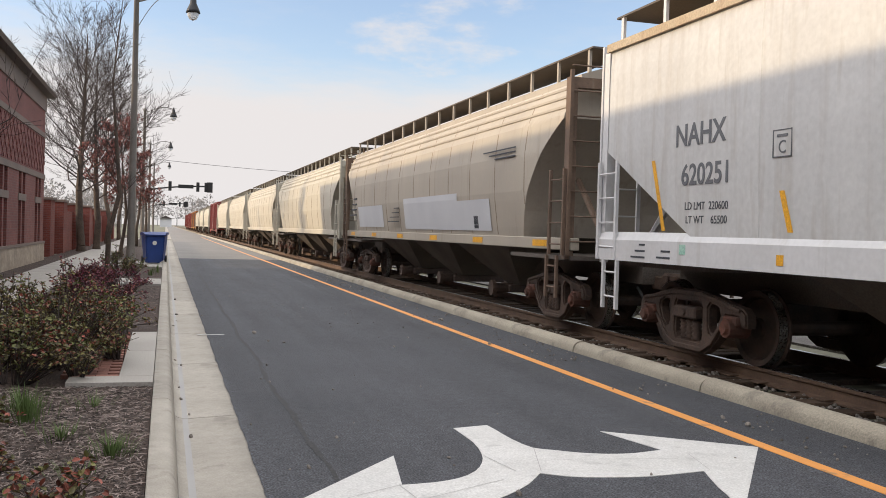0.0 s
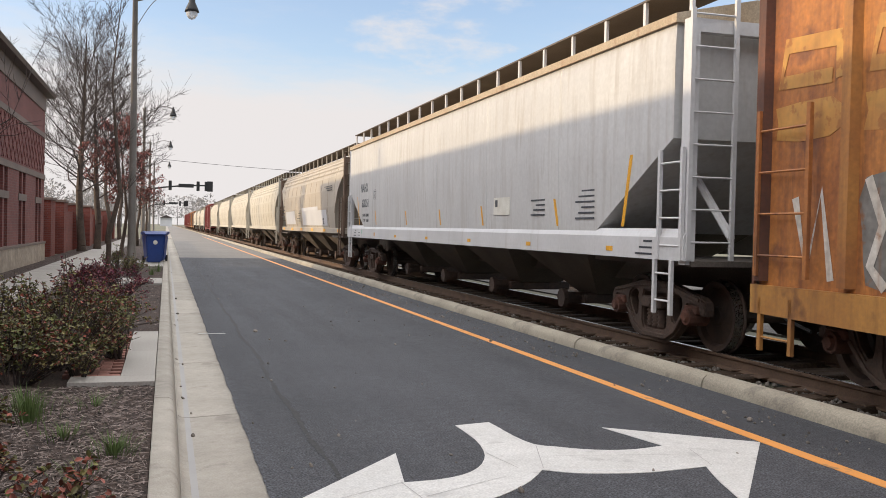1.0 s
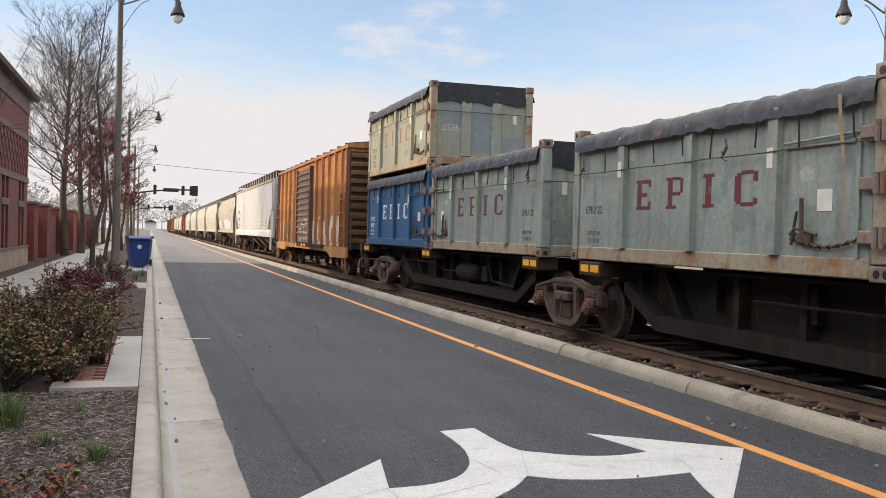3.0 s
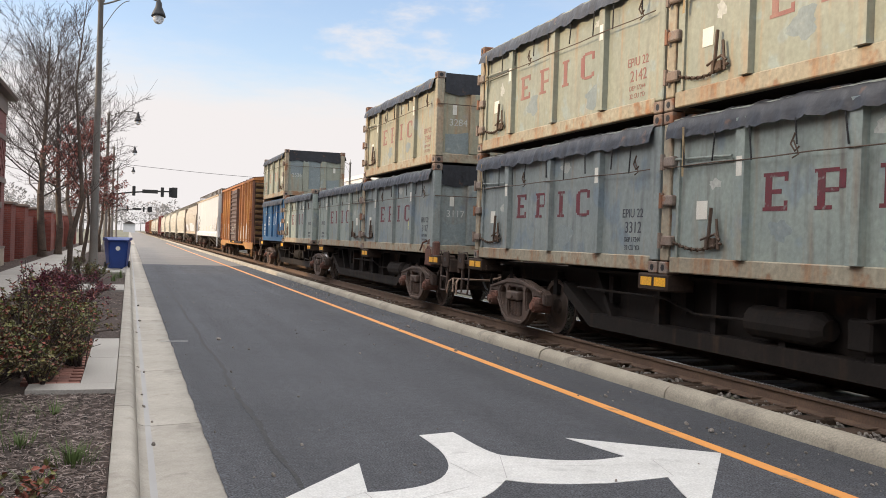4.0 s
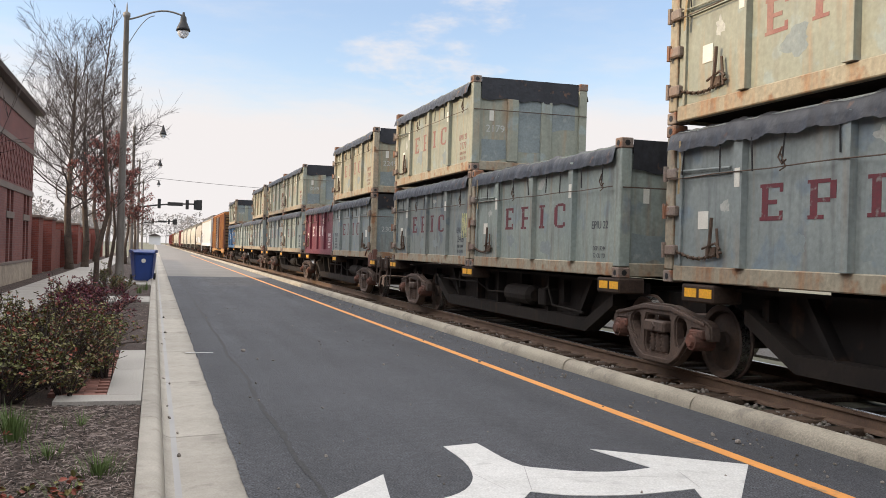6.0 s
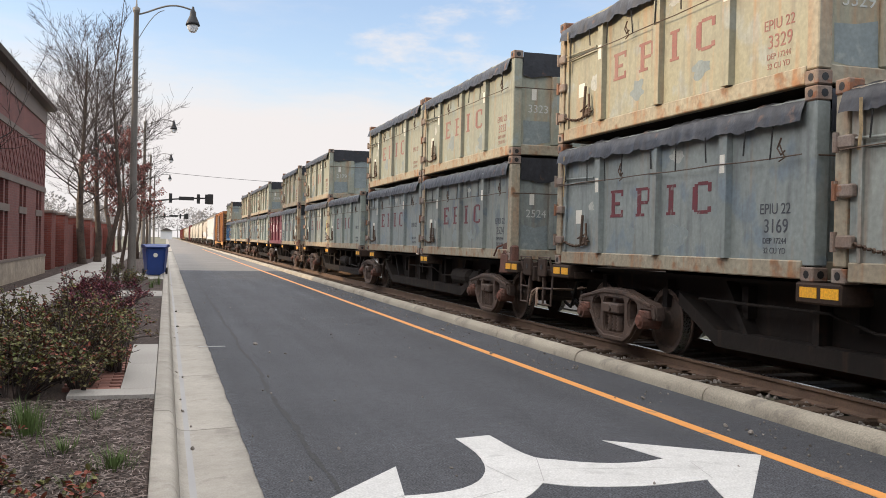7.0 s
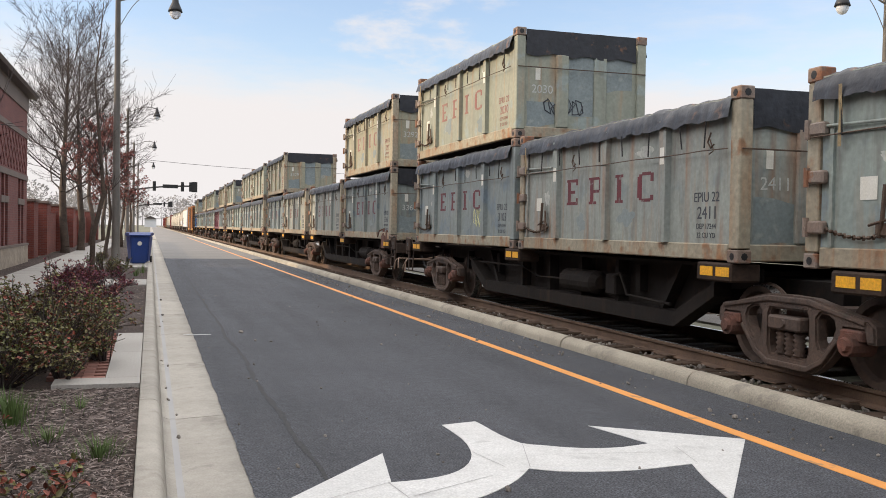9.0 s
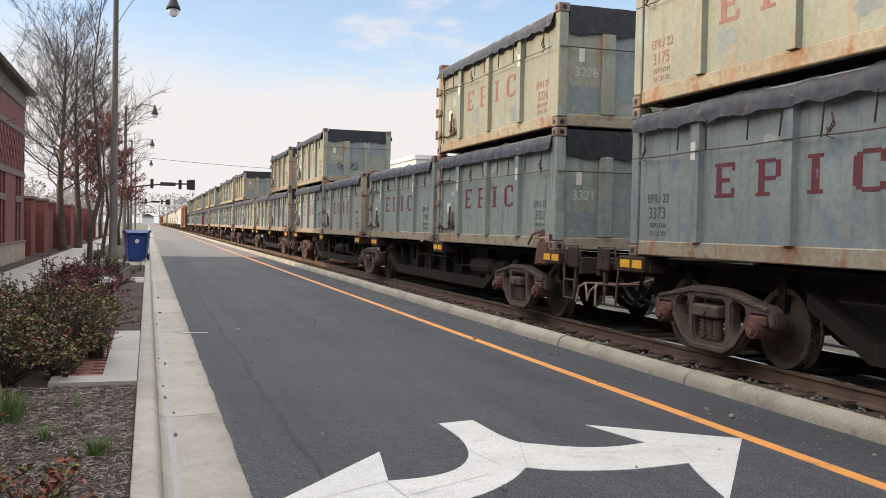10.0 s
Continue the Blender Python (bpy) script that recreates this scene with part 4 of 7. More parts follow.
# ---- the brick building ----
def building():
    b = thing("brick_building", "two-tone red brick building with limestone bands and eaves", "building")
    X, Y0, Y1 = -4.2, -34.0, 36.1
    wall_bm = bmesh.new()
    y = 32.6
    spans = []
    while y > -30:
        spans += [(y - 0.55, y), (y - 1.35, y - 0.8)]
        y -= 3.4
    spans = [(34.65, 35.2), (33.85, 34.4)] + [(a - 1.1, c - 1.1) for a, c in spans]
    zl, zh = 0.80, 3.0
    # masonry between the openings, each opening really cut through
    edges = sorted(spans)
    at = Y0
    for a, c in edges:
        box(wall_bm, X - 0.35, X, at, a, zl, zh)
        at = c
    box(wall_bm, X - 0.35, X, at, Y1, zl, zh)
    box(wall_bm, X - 0.35, X, Y0, Y1, zh, 5.4)
    box(wall_bm, X - 12, X - 0.35, Y1 - 0.35, Y1, zl, 5.4)
    box(wall_bm, X - 12, X - 0.35, Y0, Y0 + 0.35, zl, 5.4)
    box(wall_bm, X - 12, X - 11.65, Y0 + 0.35, Y1 - 0.35, zl, 5.4)
    part("wall", wall_bm, M_BRICK, b)
    part("plinth", box(bmesh.new(), X - 12.03, X + 0.05, Y0 - 0.03, Y1 + 0.03, 0.0, 0.72), M_ROUGHSTONE, b, "rough-faced stone plinth")
    part("band", box(bmesh.new(), X - 12.03, X + 0.07, Y0 - 0.05, Y1 + 0.05, 0.72, 0.80), M_BAND, b)
    part("band", box(bmesh.new(), X - 0.02, X + 0.035, Y0 - 0.03, Y1 + 0.03, 2.98, 3.16), M_BAND, b)
    part("band", box(bmesh.new(), X - 0.02, X + 0.03, Y0 - 0.03, Y1 + 0.03, 4.46, 4.62), M_BAND, b)
    part("frieze", box(bmesh.new(), X - 12.03, X + 0.04, Y0 - 0.03, Y1 + 0.04, 5.4, 5.92), M_BAND, b)
    # raised diamond brickwork between the bands
    dia = bmesh.new()
    yy = 20.0
    while yy < 35.9:
        for k in range(4):
            for s in (1, -1):
                ya, za, zb = yy + 0.35 * (k % 2), 3.22 + 0.3 * k, 3.22 + 0.3 * (k + 1)
                y0, y1 = (ya, ya + 0.35) if s > 0 else (ya + 0.35, ya)
                d = 0.035
                v = [dia.verts.new((X + 0.018, q, w)) for q, w in ((y0 - d, za), (y0 + d, za), (y1 + d, zb), (y1 - d, zb))]
                u = [dia.verts.new((X - 0.01, q, w)) for q, w in ((y0 - d, za), (y0 + d, za), (y1 + d, zb), (y1 - d, zb))]
                dia.faces.new(v)
                for i in range(4):
                    dia.faces.new((v[i], v[(i + 1) % 4], u[(i + 1) % 4], u[i]))
        yy += 0.7
    part("diamond_brickwork", dia, mat("dark_brick", (0.16, 0.05, 0.042), (0.125, 0.042, 0.036), 2.0, 0.9, bump=0.3), b, "raised darker diamond brick pattern")
    # eaves: soffit and sloping roof
    part("roof", prism(bmesh.new(), [(X + 0.30, 5.92), (X + 0.36, 6.02), (X - 6.0, 7.5), (X - 12.4, 6.02), (X - 12.3, 5.92)], "y", Y0 - 0.4, Y1 + 0.35), M_ROOF, b, "dark sloping roof with wide eaves")
    for a, c in spans:
        w = part("window", box(bmesh.new(), X - 0.20, X - 0.18, a, c, zl, zh), M_GLASS, b)
        fr = bmesh.new()
        for q in (a, c - 0.06):
            box(fr, X - 0.23, X - 0.14, q, q + 0.06, zl, zh)
        for q in (zl, 2.2, zh - 0.06):
            box(fr, X - 0.23, X - 0.14, a, c, q, q + 0.06)
        part("frame", fr, M_FRAME, w)
        part("lintel", box(bmesh.new(), X - 0.13, X + 0.025, a - 0.12, c + 0.12, 2.12, 2.32), M_BAND, b)
    return b


building()


def garden_wall():
    w = thing("brick_wall", "red brick screen wall with capped piers", "wall")
    for y, x in ((40.6, -4.45), (44.6, -4.35), (51.5, -4.3), (58.0, -4.25), (66.0, -4.25), (75, -4.25), (84, -4.25)):
        pier = part("pier", box(bmesh.new(), x - 0.75, x, y, y + 1.5, 0.0, 2.36), M_BRICK2, w)
        part("cap", box(bmesh.new(), x - 0.82, x + 0.07, y - 0.07, y + 1.57, 2.36, 2.48, 0.02), M_BAND, pier)
    for ya, yb in ((46.1, 51.5), (53.0, 58.0), (59.5, 66.0), (67.5, 75), (76.5, 84)):
        part("panel", box(bmesh.new(), -4.85, -4.6, ya, yb, 0.0, 2.0), M_BRICK2, w)
    part("panel", box(bmesh.new(), -5.0, -4.75, 36.15, 44.6, 0.0, 2.1), M_BRICK2, w)


garden_wall()


# ---- street furniture ----
def street_lamp(x, y, side, hgt=8.5, arm=1.66, base_r=0.12):
    p = thing("street_lamp", "tall tapered bronze street lamp with curved arm", "street lamp", "street lamps")
    p.matrix_basis = pose(x, y, 0.0)
    bm = bmesh.new()
    lathe(bm, [(base_r * 1.7, -0.06), (base_r * 1.7, 0.25), (base_r * 1.25, 0.4), (base_r, 0.9), (base_r * 0.62, hgt - 0.2), (base_r * 0.9, hgt - 0.16), (base_r * 0.9, hgt - 0.05), (0.03, hgt), (0.015, hgt + 0.22), (0.0, hgt + 0.3)], (0, 0, 0), seg=14)
    part("pole", bm, M_STEELPOLE, p, smooth=True)
    s = 1 if side > 0 else -1
    pts = [Vector((s * arm * f, 0, hgt - 0.1 + 0.16 * math.sin(f * 4.2 - 1.2) + 0.10 * f)) for f in [i / 10 for i in range(11)]]
    part("arm", pipe(bmesh.new(), pts, 0.028), M_STEELPOLE, p)
    scr = [Vector((s * (0.06 + 0.75 * f), 0, hgt - 1.0 + 0.95 * math.sin(f * 1.5))) for f in [i / 8 for i in range(9)]]
    part("scroll", pipe(bmesh.new(), scr, 0.012), M_STEELPOLE, p)
    t = pts[-1]
    head = part("head", lathe(bmesh.new(), [(0.03, 0.12), (0.05, 0.02), (0.09, -0.04), (0.10, -0.16), (0.19, -0.36), (0.22, -0.46), (0.2, -0.46)], (t.x, 0, t.z), seg=14), M_DARKMETAL, p, smooth=True)
    g = part("globe", lathe(bmesh.new(), [(0.17, -0.46), (0.17, -0.55), (0.10, -0.66), (0.0, -0.7)], (t.x, 0, t.z), seg=14), M_LAMPGLASS, head, "clear glass globe", smooth=True)
    g.visible_shadow = False
    return p


for x, y in ((-1.0, 30.0), (-1.35, 59.5), (-1.4, 84.0), (-1.4, 112)):
    street_lamp(x, y, 1)
for x, y in ((19.6, 21.4), (18.8, 52.0), (18.8, 83.0)):
    street_lamp(x, y, -1, 8.3, 1.5)


def wheelie_bin(x, y, turn, label):
    b = thing("wheelie_bin", label, "bin", "roadside bins")
    b.matrix_basis = pose(x, y, 0.146, 0, 0, turn)
    bm = bmesh.new()
    lo = [(-0.24, -0.27), (0.24, -0.27), (0.24, 0.27), (-0.24, 0.27)]
    hi = [(-0.32, -0.38), (0.32, -0.38), (0.32, 0.40), (-0.32, 0.40)]
    a = [bm.verts.new((*p, 0.03)) for p in lo]
    c = [bm.verts.new((*p, 0.97)) for p in hi]
    for i in range(4):
        bm.faces.new((a[i], a[(i + 1) % 4], c[(i + 1) % 4], c[i]))
    bm.faces.new(a[::-1])
    bm.faces.new(c)
    bmesh.ops.bevel(bm, geom=bm.edges[:], offset=0.035, segments=2, affect="EDGES")
    part("body", bm, M_BIN, b)
    lid = bmesh.new()
    prism(lid, [(-0.43, 0.97), (-0.44, 1.01), (-0.3, 1.06), (0.25, 1.09), (0.44, 1.05), (0.44, 0.99)], "x", -0.35, 0.35)
    part("lid", lid, M_BIN, b)
    part("handle", tube(bmesh.new(), (-0.3, 0.48, 0.98), (0.3, 0.48, 0.98), 0.018), M_BIN, b)
    for s in (-0.27, 0.27):
        part("wheel", tube(bmesh.new(), (s - 0.03, 0.3, 0.12), (s + 0.03, 0.3, 0.12), 0.12, seg=14), M_RUBBER, b)
    part("emblem", tube(bmesh.new(), (0, -0.36, 0.72), (0, -0.372, 0.72), 0.075, seg=14), M_PLACARD, b, "pale round recycling emblem")


wheelie_bin(-0.42, 34.0, 12, "blue plastic wheelie bin with closed lid on the pavement")
wheelie_bin(-0.28, 35.4, -8, "second blue plastic wheelie bin behind the first")


def signal_mast(x, y, xe, z):
    s = thing("traffic_signal", "black traffic signals on a long mast arm", "traffic signal", "traffic signals")
    part("pole", tube(bmesh.new(), (x, y, 0), (x, y, z + 0.6), 0.16, 0.12, 10), M_DARKMETAL, s)
    pts = [Vector((x + (xe - x) * f, y, z - 0.55 + 0.85 * math.sin(f * 1.57) ** 0.7 if f else z - 0.55)) for f in [i / 10 for i in range(11)]]
    part("arm", pipe(bmesh.new(), pts, 0.10), M_DARKMETAL, s)
    k = 0
    for f in (0.42, 0.86, 0.99):
        hx = x + (xe - x) * f
        bm = bmesh.new()
        box(bm, hx - 0.18, hx + 0.18, y - 0.3, y - 0.12, z - 0.35, z + 0.75, 0.03)
        if f > 0.95:
            box(bm, hx + 0.1, hx + 0.75, y - 0.28, y - 0.22, z - 0.4, z + 0.8, 0.02)
        hd = part("signal_head", bm, M_LENS, s)
        for j in range(3):
            part("visor", tube(bmesh.new(), (hx, y + 0.1 - 0.4, z - 0.14 + 0.35 * j), (hx, y - 0.5, z - 0.14 + 0.35 * j), 0.13, seg=10), M_DARKMETAL, hd)
    part("street_sign", box(bmesh.new(), x + (xe - x) * 0.55, x + (xe - x) * 0.79, y - 0.2, y - 0.16, z + 0.0, z + 0.42), M_LENS, s, "dark street name sign")


signal_mast(-2.6, 113.0, 4.5, 5.75)
signal_mast(-3.6, 212.0, 3.9, 5.75)

wire_bm = bmesh.new()
wp = [Vector((-1.0 + 40 * f, 92 + 6 * f, 7.6 + 0.4 * f - 3.2 * f * (1 - f) * 0.9)) for f in [i / 30 for i in range(31)]]
pipe(wire_bm, wp, 0.018, 4)
solid("overhead_cable", wire_bm, M_DARKMETAL, "thin black cable sagging across the street", "cable")


# ---- distance ----
def far_wood(name, y, x0, x1, h0, h1, n_, seed, label):
    r = random.Random(seed)
    bm = bmesh.new()
    for i in range(n_):
        x = r.uniform(x0, x1)
        hh = r.uniform(h0, h1)
        yy = y + r.uniform(-12, 12)
        tube(bm, (x, yy, 0), (x, yy, hh * 0.7), hh * 0.02, hh * 0.006, 5, False)
        for k in range(150):
            a, q = r.uniform(0, 6.28), r.random() ** 0.5
            zz = r.uniform(-1, 1)
            rr = hh * 0.30 * math.sqrt(max(0.05, 1 - zz * zz)) * q
            c = Vector((x + math.cos(a) * rr, yy + math.sin(a) * rr, hh * (0.62 + 0.38 * zz)))
            d = Vector((math.cos(a) * 0.6 + r.gauss(0, .4), math.sin(a) * 0.6 + r.gauss(0, .4), r.uniform(0.1, 1.0)))
            leaf(bm, c, d, Vector((r.gauss(0, 1), r.gauss(0, 1), r.gauss(0, 1))), hh * r.uniform(0.05, 0.11), 0.35)
    solid(name, bm, M_HAZE_WOOD, label, "trees", "stuff", tidy=False)


far_wood("distant_trees", 330, -60, -8, 9, 15, 26, 1, "distant bare trees along the street, paled by painted haze")
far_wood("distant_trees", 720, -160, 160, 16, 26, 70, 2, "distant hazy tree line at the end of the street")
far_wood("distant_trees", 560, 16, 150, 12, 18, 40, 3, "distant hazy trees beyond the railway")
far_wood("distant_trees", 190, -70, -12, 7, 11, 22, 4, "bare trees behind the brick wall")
house = thing("white_building", "small white distant building at the street's end", "building")
part("wall", box(bmesh.new(), -3, 3, 520, 530, -0.1, 4.5), M_FARWHITE, house)
part("roof", prism(bmesh.new(), [(-3.3, 4.5), (0, 6), (3.3, 4.5)], "y", 519, 531), M_ROOF, house)
hall = thing("white_hall", "long pale flat-roofed building beyond the railway", "building")
part("wall", box(bmesh.new(), 30, 60, 106, 135, -0.1, 9.6), M_FARWHITE, hall)
part("parapet", box(bmesh.new(), 29.8, 60.2, 105.8, 135.2, 9.6, 10.1), M_FARWHITE, hall)
for k in range(4):
    part("window", box(bmesh.new(), 29.95, 30.02, 109 + 6 * k, 112.5 + 6 * k, 5.2, 7.4), M_GLASS, hall)
    part("window", box(bmesh.new(), 33 + 6 * k, 36.5 + 6 * k, 105.95, 106.02, 5.2, 7.4), M_GLASS, hall)


# ---- railway ----
XC = 7.06
track = thing("railway_track", "rusty rails on weathered wooden ties in dirty ballast", "railway track", kind="structure")
part("ballast_bed", prism(bmesh.new(), [(5.425, -0.3), (5.425, -0.045), (5.7, -0.085), (8.5, -0.085), (9.4, -0.15), (9.4, -0.3)], "y", -60, 700), M_BALLAST, track, "dark oily ballast")
RAILP = [(-0.07, -0.17), (0.07, -0.17), (0.07, -0.155), (0.012, -0.135), (0.012, -0.045), (0.036, -0.035), (0.036, -0.004), (0.03, 0.0), (-0.03, 0.0), (-0.036, -0.004), (-0.036, -0.035), (-0.012, -0.045), (-0.012, -0.135), (-0.07, -0.155)]
for s in (-0.753, 0.753):
    rail = part("rail", prism(bmesh.new(), [(XC + s + u, 0.148 + w) for u, w in RAILP], "y", -60, 700), M_RAIL, track)
    part("running_surface", box(bmesh.new(), XC + s - 0.026, XC + s + 0.026, -60, 700, 0.1485, 0.1505), M_RAILTOP, rail, "polished running surface")
tie0 = part("tie", box(bmesh.new(), XC - 1.3, XC + 1.3, -0.115, 0.115, -0.14, -0.02 + 0.022, 0.012), M_TIE, track)
tie0.location.y = -4.0
for i in range(1, 290):
    again(tie0, pose(random.uniform(-0.05, 0.05), -4.0 + 0.53 * i, random.uniform(-0.012, 0.006), 0, 0, random.uniform(-1.5, 1.5)))
plate0 = part("tie_plate", box(bmesh.new(), XC - 0.753 - 0.16, XC - 0.753 + 0.16, -0.09, 0.09, 0.0, 0.012), M_RAIL, track)
plate0.location.y = -4.0
for i in range(1, 110):
    again(plate0, pose(0, -4.0 + 0.53 * i, 0))
rnd = random.Random(3)
ICO = bmesh.new()
bmesh.ops.create_icosphere(ICO, subdivisions=1, radius=1.0)
ICO_V = [v.co.copy() for v in ICO.verts]
ICO_F = [[v.index for v in f.verts] for f in ICO.faces]
ICO.free()
svs, sfs = [], []


def stone(x, y, z, s):
    o = len(svs)
    m = pose(x, y, z, rnd.uniform(0, 90), rnd.uniform(0, 90), rnd.uniform(0, 90)) @ Matrix.Diagonal((s, s * rnd.uniform(0.6, 1.2), s * rnd.uniform(0.5, 0.9), 1))
    for c in ICO_V:
        svs.append(tuple(m @ (c * rnd.uniform(0.8, 1.15))))
    for f in ICO_F:
        sfs.append([o + i for i in f])


for i in range(7600):
    y = 4 + 50 * rnd.random() ** 1.8
    x = rnd.uniform(5.44, 6.25) if i < 6600 else rnd.uniform(8.0, 9.4)
    if x < 8.5 and 5.74 < x and abs((y + 4.0) / 0.53 % 1.0 - 0.5) > 0.24:
        continue
    stone(x, y, (-0.03 if x < 5.62 else rnd.uniform(-0.06, -0.015)) if x < 8.5 else -0.10, rnd.uniform(0.014, 0.036))
me = bpy.data.meshes.new("ballast_stones")
me.from_pydata(svs, [], sfs)
me.materials.append(M_STONE)
tagged(new("ballast_stones", me), "loose grey ballast stones between kerb and rail", "gravel", "", "stuff")
strip("gravel_yard", 9.4, 17.5, -60, 400, -0.3, -0.02, M_PALE, "pale sunlit gravel beyond the track")
track_b = thing("railway_track", "second parallel rusty track in pale gravel", "railway track", kind="structure")
for s in (-0.753, 0.753):
    part("rail", prism(bmesh.new(), [(11.6 + s + u, 0.148 + w) for u, w in RAILP], "y", -60, 400), M_RAIL, track_b)
tie_b = part("tie", box(bmesh.new(), 10.3, 12.9, -0.115, 0.115, -0.14, 0.0, 0.012), M_TIE, track_b)
tie_b.location.y = -4.0
for i in range(1, 150):
    again(tie_b, pose(0, -4.0 + 0.55 * i, 0))


# ---- the train: x across (street side is -x), y along, z from road level ----
def cast_bar(bm, x, pts, half_w, deep):
    """A bar of cast steel with rounded edges that runs through (y, z) points; half_w its half width at each."""
    rings = []
    for i, (y, z) in enumerate(pts):
        ya, za = pts[max(i - 1, 0)]
        yb, zb = pts[min(i + 1, len(pts) - 1)]
        d = Vector((0, yb - ya, zb - za)).normalized()
        nrm = Vector((0, -d.z, d.y))
        ring = []
        for k in range(12):
            ca, sa = math.cos(2 * math.pi * (k + 0.5) / 12), math.sin(2 * math.pi * (k + 0.5) / 12)
            u, w = math.copysign(abs(ca) ** 0.45, ca), math.copysign(abs(sa) ** 0.45, sa)
            ring.append(bm.verts.new(Vector((x + deep * u, y, z)) + nrm * (half_w[i] * w)))
        rings.append(ring)
    for p, q in zip(rings, rings[1:]):
        for k in range(12):
            bm.faces.new((p[k], p[(k + 1) % 12], q[(k + 1) % 12], q[k]))
    bm.faces.new(rings[0][::-1])
    bm.faces.new(rings[-1])


def truck(parent, y, spin):
    """A three-piece freight truck with two wheelsets; its wheelsets go into spin."""
    t = part("truck", box(bmesh.new(), -0.98, 0.98, -0.2, 0.2, 0.55, 0.82, 0.03), M_TRUCK, parent, "rusty cast-steel freight truck")
    t.location.y = y
    for s in (-1, 1):
        xi, xo = s * 0.96, s * 1.10
        a, b = min(xi, xo), max(xi, xo)
        f = bmesh.new()
        half = [(0.0, 0.95), (0.35, 0.94), (0.62, 0.885), (0.86, 0.83), (1.06, 0.805), (1.145, 0.75), (1.165, 0.66), (1.16, 0.59), (1.05, 0.59), (1.02, 0.70), (0.78, 0.70), (0.74, 0.58), (0.62, 0.42), (0.48, 0.29), (0.32, 0.21), (0.0, 0.195)]
        outer = half + [(-y_, z_) for y_, z_ in half[-2:0:-1]]
        eye_ = [(0.415, 0.75), (0.425, 0.55), (0.455, 0.48), (0.51, 0.47), (0.61, 0.58), (0.66, 0.69), (0.635, 0.76), (0.55, 0.80), (0.46, 0.805)]
        pocket = [(-0.27, 0.80), (0.27, 0.80), (0.295, 0.74), (0.295, 0.42), (0.26, 0.35), (-0.26, 0.35), (-0.295, 0.42), (-0.295, 0.74)]
        rims = []
        for loop in (outer, eye_, [(-y_, z_) for y_, z_ in eye_[::-1]], pocket):
            vs = [f.verts.new((a, y_, z_)) for y_, z_ in loop]
            rims += [f.edges.new((vs[i], vs[(i + 1) % len(vs)])) for i in range(len(vs))]
        bmesh.ops.triangle_fill(f, use_beauty=True, edges=rims)
        up = bmesh.ops.extrude_face_region(f, geom=f.faces[:])
        bmesh.ops.translate(f, verts=[v for v in up["geom"] if isinstance(v, bmesh.types.BMVert)], vec=(b - a, 0, 0))
        bmesh.ops.recalc_face_normals(f, faces=f.faces)
        bmesh.ops.bevel(f, geom=[e for e in f.edges if len(e.link_faces) == 2 and e.calc_face_angle(0) > 1.2 and abs(e.verts[0].co.x - e.verts[1].co.x) < 0.01], offset=0.022, segments=2, affect="EDGES")
        # ribs cast proud of the outer face
        xr = max(abs(a), abs(b)) * s
        cast_bar(f, xr, [(-1.05, 0.77), (-0.62, 0.845), (-0.3, 0.90), (0.3, 0.90), (0.62, 0.845), (1.05, 0.77)], [0.02, 0.025, 0.03, 0.03, 0.025, 0.02], 0.022)
        cast_bar(f, xr, [(-0.72, 0.60), (-0.50, 0.36), (-0.3, 0.26), (0.3, 0.26), (0.50, 0.36), (0.72, 0.60)], [0.02, 0.025, 0.03, 0.03, 0.025, 0.02], 0.022)
        part("side_frame", f, M_TRUCK, t)
        bol = bmesh.new()
        box(bol, min(s * 0.9, s * 1.16), max(s * 0.9, s * 1.16), -0.24, 0.24, 0.60, 0.74, 0.02)
        tube(bol, (s * 1.15, 0.0, 0.67), (s * 1.18, 0.0, 0.67), 0.05, 0.04, 8)
        part("bolster_end", bol, M_TRUCK, t)
        sp = bmesh.new()
        for q in (-0.13, 0.0, 0.13):
            coil = [(0.035, 0.0)] + [(0.068 if k % 2 else 0.046, 0.024 * k) for k in range(1, 11)] + [(0.035, 0.26)]
            lathe(sp, coil, (s * 1.05, q, 0.345), seg=10)
        part("spring_nest", sp, M_TRUCK, t, smooth=True)
        for q in (-0.89, 0.89):
            bx = bmesh.new()
            tube(bx, (s * 0.92, q, 0.57), (s * 1.18, q, 0.57), 0.115, 0.105, 10)
            tube(bx, (s * 1.18, q, 0.57), (s * 1.215, q, 0.57), 0.075, 0.06, 8)
            box(bx, min(s * 0.95, s * 1.13), max(s * 0.95, s * 1.13), q - 0.14, q + 0.14, 0.60, 0.70, 0.015)
            part("axle_box", bx, M_AXLE, t)
    for q in (-0.89, 0.89):
        w = bmesh.new()
        prof = [(0.0, -0.045), (0.11, -0.05), (0.12, -0.01), (0.33, 0.015), (0.355, -0.045), (0.418, -0.055), (0.425, 0.05), (0.45, 0.065), (0.45, 0.085), (0.36, 0.085), (0.33, 0.05), (0.12, 0.04), (0.0, 0.05)]
        for s in (-1, 1):
            lathe(w, [(r, s * (0.735 + u)) if s > 0 else (r, -(0.735 - u) ) for r, u in ([(r, -u) for r, u in prof] if s > 0 else prof)], (0, 0, 0), "x", 28)
        tube(w, (-0.74, 0, 0), (0.74, 0, 0), 0.085, seg=10)
        ws = part("wheelset", w, M_WHEEL, t, "iron wheels worn bright on the treads", smooth=False)
        ws.location = (0, q, 0.57)
        spin.append(ws)
        for s in (-1, 1):
            rim = part("tread", lathe(bmesh.new(), [(0.421, s * 0.788), (0.4275, s * 0.69)], (0, 0, 0), "x", 28), M_TREAD, t)
            rim.location = (0, q, 0.57)
    return t


